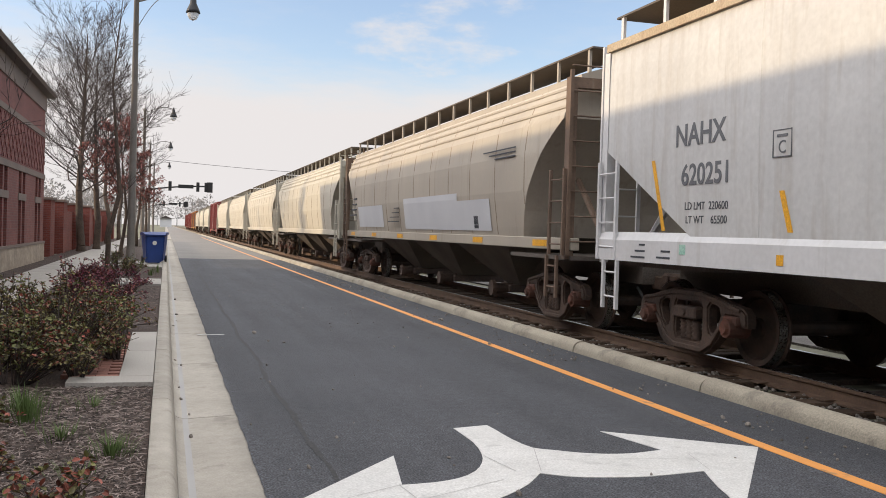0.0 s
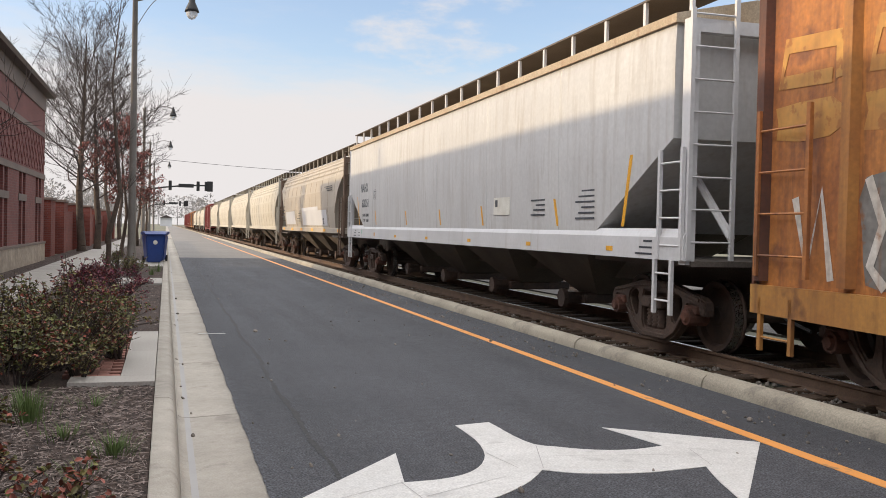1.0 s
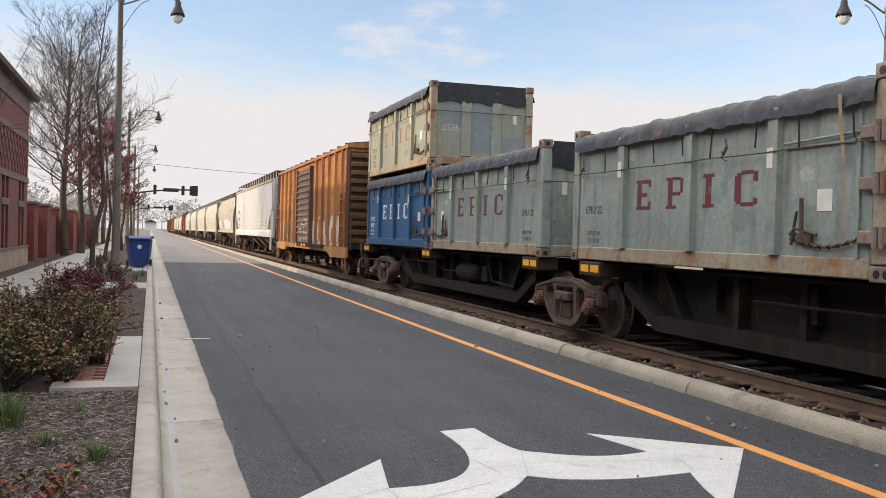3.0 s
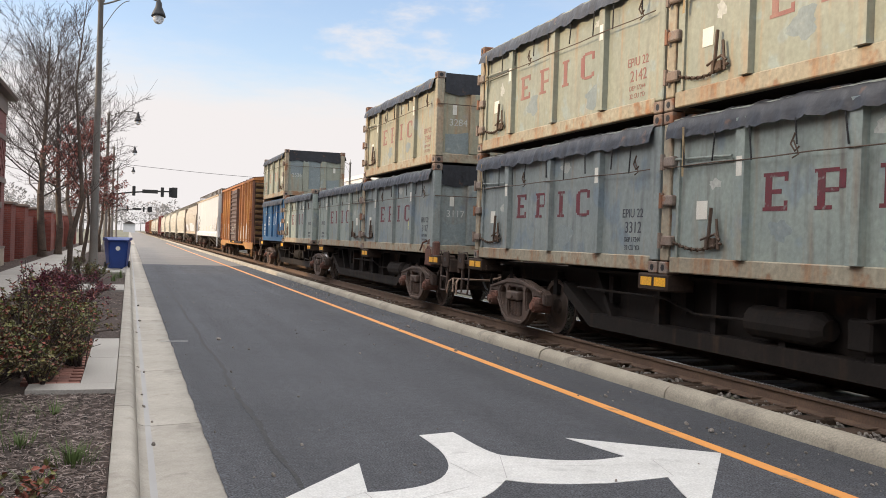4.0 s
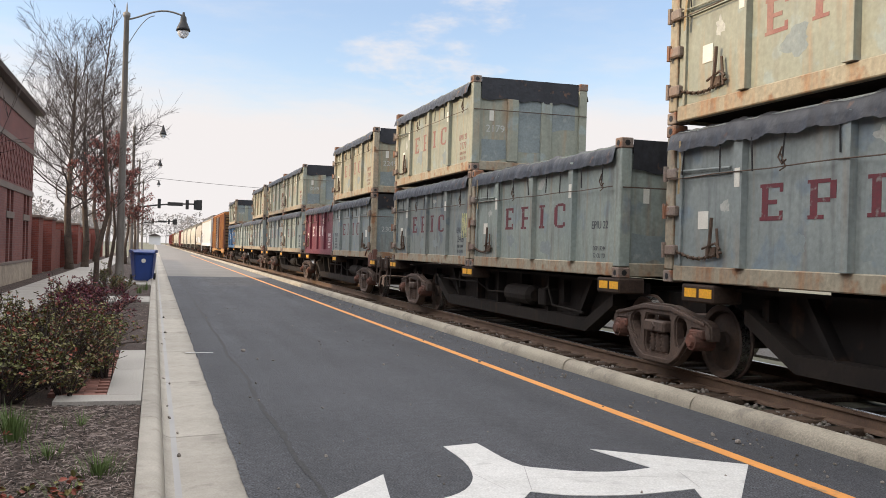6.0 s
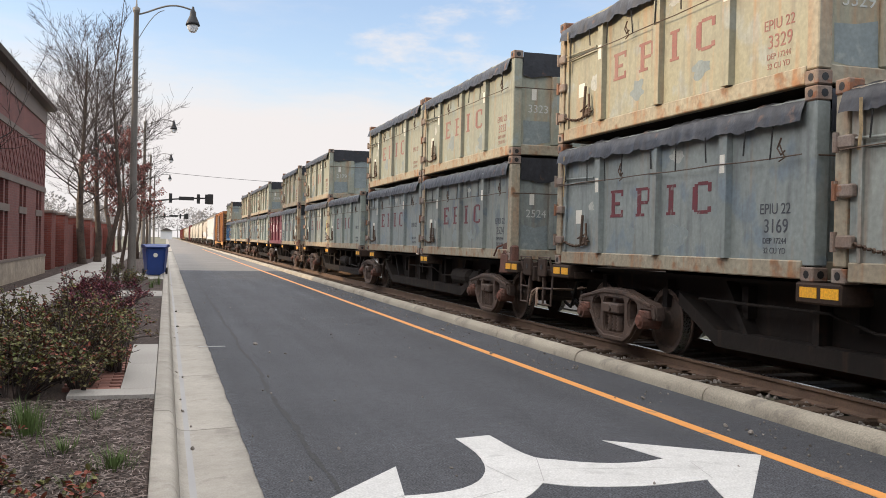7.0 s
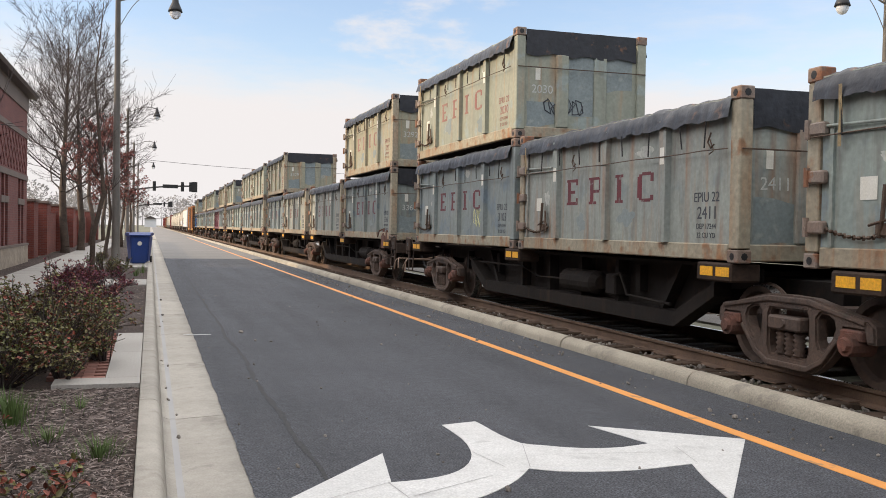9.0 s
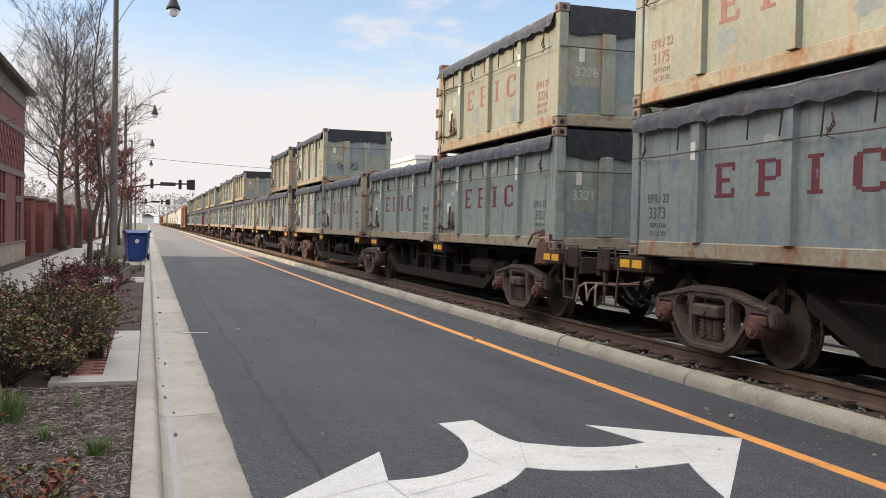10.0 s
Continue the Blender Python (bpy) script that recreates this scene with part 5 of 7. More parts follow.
def coupler(parent, y, s):
    c = bmesh.new()
    box(c, -0.13, 0.13, min(y, y + s * 0.55), max(y, y + s * 0.55), 0.78, 0.98, 0.02)
    box(c, -0.2, 0.2, min(y + s * 0.4, y + s * 0.68), max(y + s * 0.4, y + s * 0.68), 0.72, 1.04, 0.04)
    part("coupler", c, M_TRUCK, parent)
    h = bmesh.new()
    pipe(h, [Vector((-0.35, y, 0.8)), Vector((-0.35, y + s * 0.25, 0.6)), Vector((-0.3, y + s * 0.6, 0.5))], 0.022)
    part("brake_hose", h, M_RUBBER, parent)


def ladder(parent, x, y0, y1, z0, z1, n_, material, name="ladder"):
    """Two uprights and n_ rungs standing in the plane x."""
    b = bmesh.new()
    for y in (y0, y1):
        box(b, x - 0.02, x + 0.02, y - 0.025, y + 0.025, z0, z1)
    for i in range(n_):
        z = z0 + (z1 - z0) * (i + 0.5) / n_
        tube(b, (x, y0, z), (x, y1, z), 0.013, seg=6)
    return part(name, b, material, parent)


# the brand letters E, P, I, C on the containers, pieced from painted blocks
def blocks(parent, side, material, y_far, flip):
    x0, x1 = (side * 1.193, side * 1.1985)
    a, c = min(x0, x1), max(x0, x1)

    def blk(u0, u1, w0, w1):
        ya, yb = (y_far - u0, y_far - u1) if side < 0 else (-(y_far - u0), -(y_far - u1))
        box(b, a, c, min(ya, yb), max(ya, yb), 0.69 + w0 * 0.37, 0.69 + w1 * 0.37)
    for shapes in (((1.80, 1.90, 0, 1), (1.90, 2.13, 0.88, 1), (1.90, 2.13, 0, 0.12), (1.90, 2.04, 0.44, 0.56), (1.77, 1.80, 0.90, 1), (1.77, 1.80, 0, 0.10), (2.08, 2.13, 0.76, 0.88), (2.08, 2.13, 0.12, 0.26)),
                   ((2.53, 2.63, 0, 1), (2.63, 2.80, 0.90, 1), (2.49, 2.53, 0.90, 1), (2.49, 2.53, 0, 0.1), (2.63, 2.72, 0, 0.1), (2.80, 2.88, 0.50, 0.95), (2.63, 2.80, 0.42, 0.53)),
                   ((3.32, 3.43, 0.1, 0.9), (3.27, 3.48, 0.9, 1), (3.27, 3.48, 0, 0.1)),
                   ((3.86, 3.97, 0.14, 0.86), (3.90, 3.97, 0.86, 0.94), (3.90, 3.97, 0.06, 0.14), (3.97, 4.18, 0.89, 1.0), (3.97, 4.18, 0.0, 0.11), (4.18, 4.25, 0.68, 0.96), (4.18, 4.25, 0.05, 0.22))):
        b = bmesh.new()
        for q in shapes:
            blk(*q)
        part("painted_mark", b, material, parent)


def container(paint, letter, code_paint, label, seed):
    """A 20 ft open-top waste container, far end at +y; origin in the middle of its floor."""
    r = random.Random(seed)
    c = thing("waste_container", label, "container", "open-top containers")
    L, W, H = 3.0, 1.22, 1.86
    part("floor", box(bmesh.new(), -1.17, 1.17, -L + 0.05, L - 0.05, 0.05, 0.16), M_CAR, c)
    for s in (-1, 1):
        side = bmesh.new()
        box(side, min(s * 1.14, s * 1.195), max(s * 1.14, s * 1.195), -L + 0.16, L - 0.16, 0.2, 1.66)
        part("side_panel", side, paint, c)
        for u in (1.47, 3.05, 4.56):
            y = L - u if s < 0 else -(L - u)
            rib = bmesh.new()
            prism(rib, [(s * 1.19, y - 0.085), (s * 1.268, y - 0.076), (s * 1.268, y + 0.076), (s * 1.19, y + 0.085)], "z", 0.2, 1.64)
            part("rib", rib, paint, c)
        rl = bmesh.new()
        box(rl, min(s * 1.10, s * 1.215), max(s * 1.10, s * 1.215), -L + 0.16, L - 0.16, 0.02, 0.20, 0.012)
        part("bottom_rail", rl, M_CRAIL if paint is not M_CBLUE and paint is not M_CMAR else paint, c)
        part("top_rail", box(bmesh.new(), min(s * 1.12, s * 1.21), max(s * 1.12, s * 1.21), -L + 0.16, L - 0.16, 1.66, 1.76), paint, c)
        cord = bmesh.new()
        pts = [Vector((s * 1.277, -L + 0.1 + 5.8 * i / 12, 1.21 + 0.006 * math.sin(i * 1.9 + seed))) for i in range(13)]
        pipe(cord, pts, 0.007, 5)
        part("tie_cord", cord, M_CHAIN, c)
        for i in range(9):
            y = -L + 0.45 + 0.64 * i + r.uniform(-.1, .1)
            part("tie_strap", tube(bmesh.new(), (s * 1.283, y, 1.54), (s * 1.279, y + r.uniform(-.05, .05), 1.22 + r.uniform(-.03, .08)), 0.009, seg=5), M_RUBBER, c)
        if paint not in (M_CBLUE, M_CMAR):
            for uc, zc, ru, rz, m in ((r.uniform(1.8, 2.8), r.uniform(0.40, 0.62), r.uniform(0.14, 0.26), r.uniform(0.10, 0.2), M_TOUCH), (r.uniform(3.3, 4.3), r.uniform(0.36, 0.5), r.uniform(0.2, 0.32), r.uniform(0.12, 0.22), M_TOUCH), (r.uniform(3.3, 4.4), r.uniform(1.25, 1.42), r.uniform(0.10, 0.25), r.uniform(0.05, 0.10), M_BARE), (r.uniform(0.9, 1.2), r.uniform(0.45, 1.0), r.uniform(0.06, 0.14), r.uniform(0.05, 0.16), M_BARE)):
                ring = []
                for i in range(22):
                    a = 2 * math.pi * i / 22
                    k = 0.8 + 0.55 * noise.noise((math.cos(a) * 1.6 + seed, math.sin(a) * 1.6 + uc, zc * 9)) + r.uniform(-.05, .05)
                    ring.append((L - uc + ru * k * math.cos(a), zc + rz * k * math.sin(a)))
                part("repaint_patch", prism(bmesh.new(), ring, "x", min(s * 1.19, s * 1.1962), max(s * 1.19, s * 1.1962)), m, c, "blotch of touched-up paint")
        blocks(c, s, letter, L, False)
        for (u, z, w, hh) in ((1.47, 1.05, 0.09, 0.2), (4.56, 1.12, 0.09, 0.2), (0.75, 0.62, 0.2, 0.2)):
            y = L - u
            xx = 1.268 if u != 0.75 else 1.197
            part("placard", box(bmesh.new(), min(s * xx, s * (xx + 0.004)), max(s * xx, s * (xx + 0.004)), y - w / 2, y + w / 2, z, z + hh), M_PLACARD, c, "white paper placard")
        turn_ = Matrix.Identity(4) if s < 0 else Matrix.Rotation(math.pi, 4, "Z")
        yq = -2.40 if s < 0 else 2.40
        for txt, size, z in (("EPIU 22", 0.155, 0.66), ("DEP 17244", 0.085, 0.36), ("32 CU YD", 0.085, 0.26)):
            letters(txt, size, turn_ @ on_side(-1.1965, yq, z), code_paint, c, "code_mark")
        sg = 1
        # door gear at the far end: hinges, bar and a hanging chain
        for z in (0.32, 0.78, 1.22):
            y = sg * (L - 0.13)
            hb = bmesh.new()
            box(hb, min(s * 1.2, s * 1.275), max(s * 1.2, s * 1.275), y - 0.13, y + 0.10, z, z + 0.12, 0.015)
            tube(hb, (s * 1.27, y + sg * 0.09, z - 0.03), (s * 1.27, y + sg * 0.09, z + 0.15), 0.03, seg=7)
            part("hinge", hb, M_CAST, c)
        ch = bmesh.new()
        for k in range(16):
            y = sg * (L - 0.28 - 0.058 * k)
            z = 0.36 - 0.07 * math.sin(math.pi * k / 15)
            lathe(ch, [(0.014, -0.016), (0.028, 0.0), (0.014, 0.016)], (s * 1.235, y, z), "z" if k % 2 else "x", 6)
        pipe(ch, [Vector((s * 1.235, sg * (L - 1.1), 0.42)), Vector((s * 1.25, sg * (L - 1.14), 0.30)), Vector((s * 1.24, sg * (L - 1.08), 0.62))], 0.016)
        part("chain", ch, M_CHAIN, c, "rusty locking chain")
        # locking lever, loose webbing and a lashing hook
        lv = bmesh.new()
        pipe(lv, [Vector((s * 1.235, L - 0.92, 0.30)), Vector((s * 1.262, L - 0.98, 0.44)), Vector((s * 1.255, L - 1.00, 0.74))], 0.020)
        pipe(lv, [Vector((s * 1.235, L - 0.80, 0.40)), Vector((s * 1.255, L - 1.08, 0.46)), Vector((s * 1.25, L - 1.16, 0.40))], 0.014)
        box(lv, min(s * 1.2, s * 1.25), max(s * 1.2, s * 1.25), L - 1.06, L - 0.88, 0.31, 0.42, 0.012)
        part("lever", lv, M_CHAIN, c, "rusty locking lever")
        wb = bmesh.new()
        yw, dw = L - 0.40 + r.uniform(-.1, .06), r.uniform(0.02, 0.10)
        zw = [1.64, 1.5, 1.38, 1.24, 1.10 + r.uniform(-.12, .1)]
        edge = [[wb.verts.new((s * (1.30 - 0.008 * k), yw + q + dw * (0, 0.2, 0.1, 0.7, 1.0)[k], zw[k])) for q in (-0.022, 0.022)] for k in range(5)]
        for u, w in zip(edge, edge[1:]):
            wb.faces.new((u[0], u[1], w[1], w[0]))
        part("webbing_strap", wb, M_WEB, c, "frayed beige webbing strap")
        hk = bmesh.new()
        for yh in (L - 2.25 + r.uniform(-.1, .1), L - 5.6):
            pipe(hk, [Vector((s * 1.287, yh, 1.40)), Vector((s * 1.295, yh + 0.05, 1.30)), Vector((s * 1.295, yh - 0.01, 1.23)), Vector((s * 1.287, yh - 0.06, 1.27))], 0.010, 5)
            pipe(hk, [Vector((s * 1.287, yh + 0.02, 1.33)), Vector((s * 1.29, yh - 0.06, 1.20)), Vector((s * 1.287, yh + 0.03, 1.17))], 0.008, 5)
        part("lashing_hook", hk, M_CHAIN, c, "rusty lashing hooks on the cord")
        dr = bmesh.new()
        box(dr, min(s * 1.195, s * 1.225), max(s * 1.195, s * 1.225), sg * (L - 0.31) - 0.022, sg * (L - 0.31) + 0.022, 0.2, 1.60)
        tube(dr, (s * 1.235, sg * (L - 0.25), 1.30), (s * 1.235, sg * (L - 1.30), 1.27), 0.014)
        box(dr, min(s * 1.195, s * 1.22), max(s * 1.195, s * 1.22), min(sg * (L - 0.36), sg * (L - 1.30)), max(sg * (L - 0.36), sg * (L - 1.30)), 1.215, 1.245)
        part("side_door", dr, paint, c, "side door edge with latch bar")
        for q in (-1, 1):
            y = q * (L + 0.03 - 0.085)
            part("corner_post", box(bmesh.new(), min(s * 1.06, s * W), max(s * 1.06, s * W), y - 0.085, y + 0.085, 0.15, 1.72, 0.012), M_CRAIL if paint not in (M_CBLUE, M_CMAR) and (q > 0 or paint in (M_CR, M_CO, M_CD)) else paint, c)
            for z in (0.0, 1.72):
                part("corner_casting", box(bmesh.new(), min(s * 1.05, s * 1.23), max(s * 1.05, s * 1.23), y - 0.092, y + 0.092, z, z + 0.14, 0.012), M_CAST, c)
                # solid black discs paint the shade of the casting's openings
                hole = bmesh.new()
                tube(hole, (s * 1.2295, y, z + 0.07), (s * 1.2325, y, z + 0.07), 0.04, seg=8)
                part("casting_hole", hole, M_LENS, c)
                part("casting_hole", tube(bmesh.new(), (s * 1.14, q * (L + 0.037), z + 0.07), (s * 1.14, q * (L + 0.04), z + 0.07), 0.04, seg=8), M_LENS, c)
    for q in (-1, 1):
        y = q * (L - 0.06)
        part("end_panel", box(bmesh.new(), -1.06, 1.06, y - 0.025, y + 0.025, 0.2, 1.66), paint, c)
        part("end_rail", box(bmesh.new(), -1.06, 1.06, q * (L - 0.06) - 0.06, q * (L - 0.06) + 0.06, 0.02, 0.20, 0.012), M_CRAIL if paint is not M_CBLUE and paint is not M_CMAR else paint, c)
        for x in (-0.36, 0.36):
            rib = bmesh.new()
            box(rib, x - 0.12, x + 0.12, min(y, y + q * 0.07), max(y, y + q * 0.07), 0.2, 1.45, 0.02)
            part("rib", rib, paint, c)
        if paint not in (M_CBLUE, M_CMAR):
            for xa, xb, z0, z1 in ((-0.235, 0.235, 0.26 + r.uniform(0, .2), 1.62), (0.49, 0.98, 0.7 + r.uniform(0, .3), 1.60), (-1.0, -0.49, 0.22, 0.5 + r.uniform(0, .25))):
                ring = [(x + r.uniform(-.008, .008), z + r.uniform(-.05, .05)) for x, z in ((xa, z0), ((xa * 2 + xb) / 3, z0), ((xa + xb * 2) / 3, z0), (xb, z0), (xb, (z0 + z1) / 2), (xb, z1), ((xa + xb) / 2, z1), (xa, z1), (xa, (z0 + z1) / 2))]
                bp = bmesh.new()
                vs = [bp.verts.new((x, y + q * 0.0275, z)) for x, z in ring]
                bp.faces.new(vs)
                part("repaint_patch", bp, M_TOUCH, c, "blotch of touched-up paint")
        part("tie_cord", tube(bmesh.new(), (-1.2, q * (L + 0.05), 1.2), (1.2, q * (L + 0.05), 1.2), 0.009, seg=5), M_CHAIN, c)
        fl = bmesh.new()
        cols = [[fl.verts.new((x, q * (L + 0.005 + 0.012 * math.sin(i * 2.2 + seed)), z)) for z in (1.42 + 0.03 * math.sin(i * 1.7 + seed), 1.6, 1.84)] for i, x in enumerate([-1.04 + 2.08 * j / 12 for j in range(13)])]
        for u, w in zip(cols, cols[1:]):
            for k in range(2):
                fl.faces.new((u[k], w[k], w[k + 1], u[k + 1]))
        part("tarp_flap", fl, M_TARP, c, "black tarpaulin hanging over the end", smooth=True)
        pe = bmesh.new()
        box(pe, -0.85, -0.76, min(y + q * 0.026, y + q * 0.03), max(y + q * 0.026, y + q * 0.03), 1.0, 1.2)
        part("placard", pe, M_PLACARD, c)
    # tarpaulin over the load: slack between its ties, scalloped along the sides
    tp = bmesh.new()
    n_ = 128
    rows_ = []
    for i in range(n_ + 1):
        y = -L + 0.10 + (2 * L - 0.20) * i / n_
        fold = noise.noise((y * 3.3, seed * 5.3, 2))
        crease = abs(noise.noise((y * 7.5, seed * 2.1, 5)))
        sc = 0.5 + 0.5 * fold
        low = 1.515 + 0.030 * abs(math.sin((y + L - 0.45) / 0.64 * math.pi)) * (0.4 + 0.6 * sc) + 0.035 * noise.noise((y * 4.5, seed, 0)) + 0.018 * noise.noise((y * 21, seed, 3))
        crown = 1.77 + 0.06 * noise.noise((y * 0.6, seed * 3.1, 0)) + 0.02 * fold
        ridge = max(0.0, 1 - 4.0 * abs(noise.noise((y * 4.1, seed * 1.7, 9)))) * 0.030
        o = 0.022 * crease + 0.014 * sc + ridge
        m1, m2 = 0.018 * abs(noise.noise((y * 8.2, seed, 7))) + 0.8 * ridge, 0.016 * fold
        e2 = 1.785 + 0.030 * fold - 0.4 * ridge
        prof = [(-1.274 - o, low), (-1.266 - m1, 1.62), (-1.252 - max(m2, 0), 1.72 + m2), (-1.17, e2), (-0.6, crown), (0, crown - 0.03), (0.6, crown), (1.17, e2), (1.252 + max(m2, 0), 1.72 + m2), (1.266 + m1, 1.62), (1.274 + o, low)]
        rows_.append([tp.verts.new((x, y, z)) for x, z in prof])
    for u, w in zip(rows_, rows_[1:]):
        for k in range(len(u) - 1):
            tp.faces.new((u[k], u[k + 1], w[k + 1], w[k]))
    part("tarpaulin", tp, M_TARP, c, "slack black tarpaulin tied over the load", smooth=True)
    return c


def flat_car(spin):
    """A two-platform articulated container flat; origin at its far container end, it reaches to -y."""
    f = thing("flat_car", "black articulated container flat car with rusty trucks", "flat car", "container flat cars")
    for y1, y0, i1, i0 in ((0.9, -12.85, 4.0, 1.5), (-13.1, -26.6, 1.5, 4.0)):
        ym = (y1 + y0) / 2
        for s in (-1, 1):
            a, b = min(s * 0.62, s * 0.68), max(s * 0.62, s * 0.68)
            sill = bmesh.new()
            prism(sill, [(y1 - 0.9, 1.16), (y0 + 0.9, 1.16), (y0 + 0.9, 0.95), (y0 + i0, 0.9), (y0 + i0 + 0.8, 0.44), (y1 - i1 - 0.8, 0.44), (y1 - i1, 0.9), (y1 - 0.9, 0.95)], "x", a, b)
            part("side_sill", sill, M_CAR, f, "deep black fishbelly side sill")
            ch = bmesh.new()
            c0, c1 = min(s * 0.70, s * 0.92), max(s * 0.70, s * 0.92)
            prism(ch, [(y1 - i1 + 0.1, 0.98), (y1 - i1 - 0.75, 0.58), (y0 + i0 + 0.75, 0.58), (y0 + i0 - 0.1, 0.98), (y0 + i0 - 0.1, 0.82), (y0 + i0 + 0.75, 0.39), (y1 - i1 - 0.75, 0.39), (y1 - i1 + 0.1, 0.82)], "x", c0, c1)
            part("bottom_chord", ch, M_CARDUST, f, "dusty brown bottom chord")
            for k in range(6 if s < 0 else 0):
                ys = y0 + i0 + 1.2 + (y1 - i1 - y0 - i0 - 2.4) * k / 5
                lean = 0.45 if k in (0, 5) else 0.0
                lean = -lean if k == 0 else lean
                sf = bmesh.new()
                prism(sf, [(ys - 0.05, 0.57), (ys + 0.05, 0.57), (ys + 0.05 + lean, 1.16), (ys - 0.05 + lean, 1.16)], "x", min(s * 0.67, s * 0.84), max(s * 0.67, s * 0.84))
                part("stiffener", sf, M_CAR, f)
            fl = bmesh.new()
            box(fl, min(s * 0.78, s * 0.95), max(s * 0.78, s * 0.95), y0 + 0.9, y1 - 0.9, 1.16, 1.20)
            part("flange", fl, M_CAR, f)
            mk = bmesh.new()
            for k in range(4):
                box(mk, min(s * 0.676, s * 0.684), max(s * 0.676, s * 0.684), ym + 3.4 - 0.20 * k - 0.06, ym + 3.4 - 0.20 * k + 0.06, 0.72, 0.92)
            part("lettering", mk, M_CARRUST, f, "faded car mark blocks")
        ft = bmesh.new()
        for u in range(7):
            y = y0 + 1.6 + (y1 - y0 - 3.2) * u / 6
            box(ft, -0.8, 0.8, y - 0.06, y + 0.06, 0.75, 1.1)
        part("cross_bearer", ft, M_CAR, f)
        part("centre_sill", box(bmesh.new(), -0.33, 0.33, y0, y1, 0.62, 1.05), M_CAR, f)
        for yc in (y1 - 0.95, ym, y0 + 0.95):
            for s in (-1, 1):
                br = bmesh.new()
                box(br, min(s * 0.86, s * 1.24), max(s * 0.86, s * 1.24), yc - 0.32, yc + 0.32, 1.02, 1.225, 0.02)
                b_ = part("corner_bracket", br, M_CARRUST, f)
                part("reflector", box(bmesh.new(), min(s * 1.24, s * 1.246), max(s * 1.24, s * 1.246), yc - 0.30, yc - 0.06, 1.08, 1.18), M_AMBER, b_, "yellow reflector plate")
                part("reflector", box(bmesh.new(), min(s * 1.24, s * 1.246), max(s * 1.24, s * 1.246), yc + 0.0, yc + 0.24, 1.08, 1.18), M_AMBER, b_, "yellow reflector plate")
        ck = bmesh.new()
        tube(ck, (-0.82, ym - 1.4, 0.80), (-0.82, ym - 2.4, 0.80), 0.17, seg=14)
        tube(ck, (-0.82, ym - 2.4, 0.80), (-0.82, ym - 2.5, 0.80), 0.17, 0.10, 14)
        box(ck, -0.92, -0.66, ym - 3.1, ym - 2.8, 0.66, 0.95, 0.02)
        pipe(ck, [Vector((-0.88, ym - 2.9, 0.90)), Vector((-0.95, ym - 3.3, 0.98)), Vector((-0.95, ym - 3.5, 0.70)), Vector((-0.95, ym - 4.6, 0.66))], 0.020)
        pipe(ck, [Vector((-0.90, ym - 1.4, 0.80)), Vector((-0.90, ym - 0.4, 0.78)), Vector((-0.92, ym + 0.2, 0.92)), Vector((-0.92, ym + 2.5, 0.92))], 0.018)
        part("brake_cylinder", ck, M_CARDUST, f, "brake cylinder with bent pipes")
    for y in (-1.6, -12.98, -24.05):
        truck(f, y, spin)
    for yc, s in ((0.9, 1), (-26.6, -1)):
        pl = bmesh.new()
        box(pl, -1.15, 1.15, min(yc, yc - s * 1.3), max(yc, yc - s * 1.3), 1.02, 1.12, 0.01)
        box(pl, -1.2, 1.2, yc - 0.05, yc + 0.05, 0.92, 1.16, 0.01)
        part("end_platform", pl, M_CARRUST, f)
        for sx in (-1, 1):
            sp = bmesh.new()
            pipe(sp, [Vector((sx * 1.18, yc - s * 0.16, 1.06)), Vector((sx * 1.20, yc - s * 0.20, 0.56)), Vector((sx * 1.20, yc - s * 0.52, 0.56)), Vector((sx * 1.18, yc - s * 0.56, 1.06))], 0.018)
            tube(sp, (sx * 1.19, yc - s * 0.18, 0.82), (sx * 1.19, yc - s * 0.54, 0.82), 0.014, seg=6)
            part("step", sp, M_TRUCK, f, "bent iron step")
            pt = bmesh.new()
            box(pt, min(sx * 1.19, sx * 1.235), max(sx * 1.19, sx * 1.235), min(yc - s * 0.02, yc - s * 0.36), max(yc - s * 0.02, yc - s * 0.36), 1.0, 1.30, 0.02)
            box(pt, min(sx * 1.14, sx * 1.19), max(sx * 1.14, sx * 1.19), yc - s * 0.18 - 0.03, yc - s * 0.18 + 0.03, 0.7, 1.05, 0.01)
            cp = part("corner_plate", pt, M_CARRUST, f, "dark corner plate with a black disc for a hole")
            # a black disc puts the shade of a hole on the plate
            part("hole", tube(bmesh.new(), (sx * 1.232, yc - s * 0.19, 1.16), (sx * 1.238, yc - s * 0.19, 1.16), 0.045, seg=10), M_LENS, cp)
        rd = bmesh.new()
        pipe(rd, [Vector((-1.24, yc - s * 0.02, 0.52)), Vector((-1.22, yc + s * 0.02, 0.74)), Vector((-1.16, yc + s * 0.10, 0.80)), Vector((-0.5, yc + s * 0.12, 0.78)), Vector((-0.15, yc + s * 0.35, 0.86))], 0.017)
        pipe(rd, [Vector((-1.16, yc + s * 0.10, 0.80)), Vector((-1.2, yc + s * 0.22, 0.70)), Vector((-1.22, yc + s * 0.28, 0.56))], 0.014)
        part("uncoupling_rod", rd, M_ROD, f, "pale worn uncoupling lever")
        hz = bmesh.new()
        for x_, dz in ((-0.55, 0.0), (0.5, 0.05)):
            pipe(hz, [Vector((x_, yc - s * 0.1, 0.95)), Vector((x_ + 0.05, yc + s * 0.15, 0.62 + dz)), Vector((x_ + 0.12, yc + s * 0.4, 0.48 + dz)), Vector((x_ + 0.1, yc + s * 0.6, 0.55 + dz))], 0.026, 7)
        part("air_hose", hz, M_RUBBER, f)
        gr = bmesh.new()
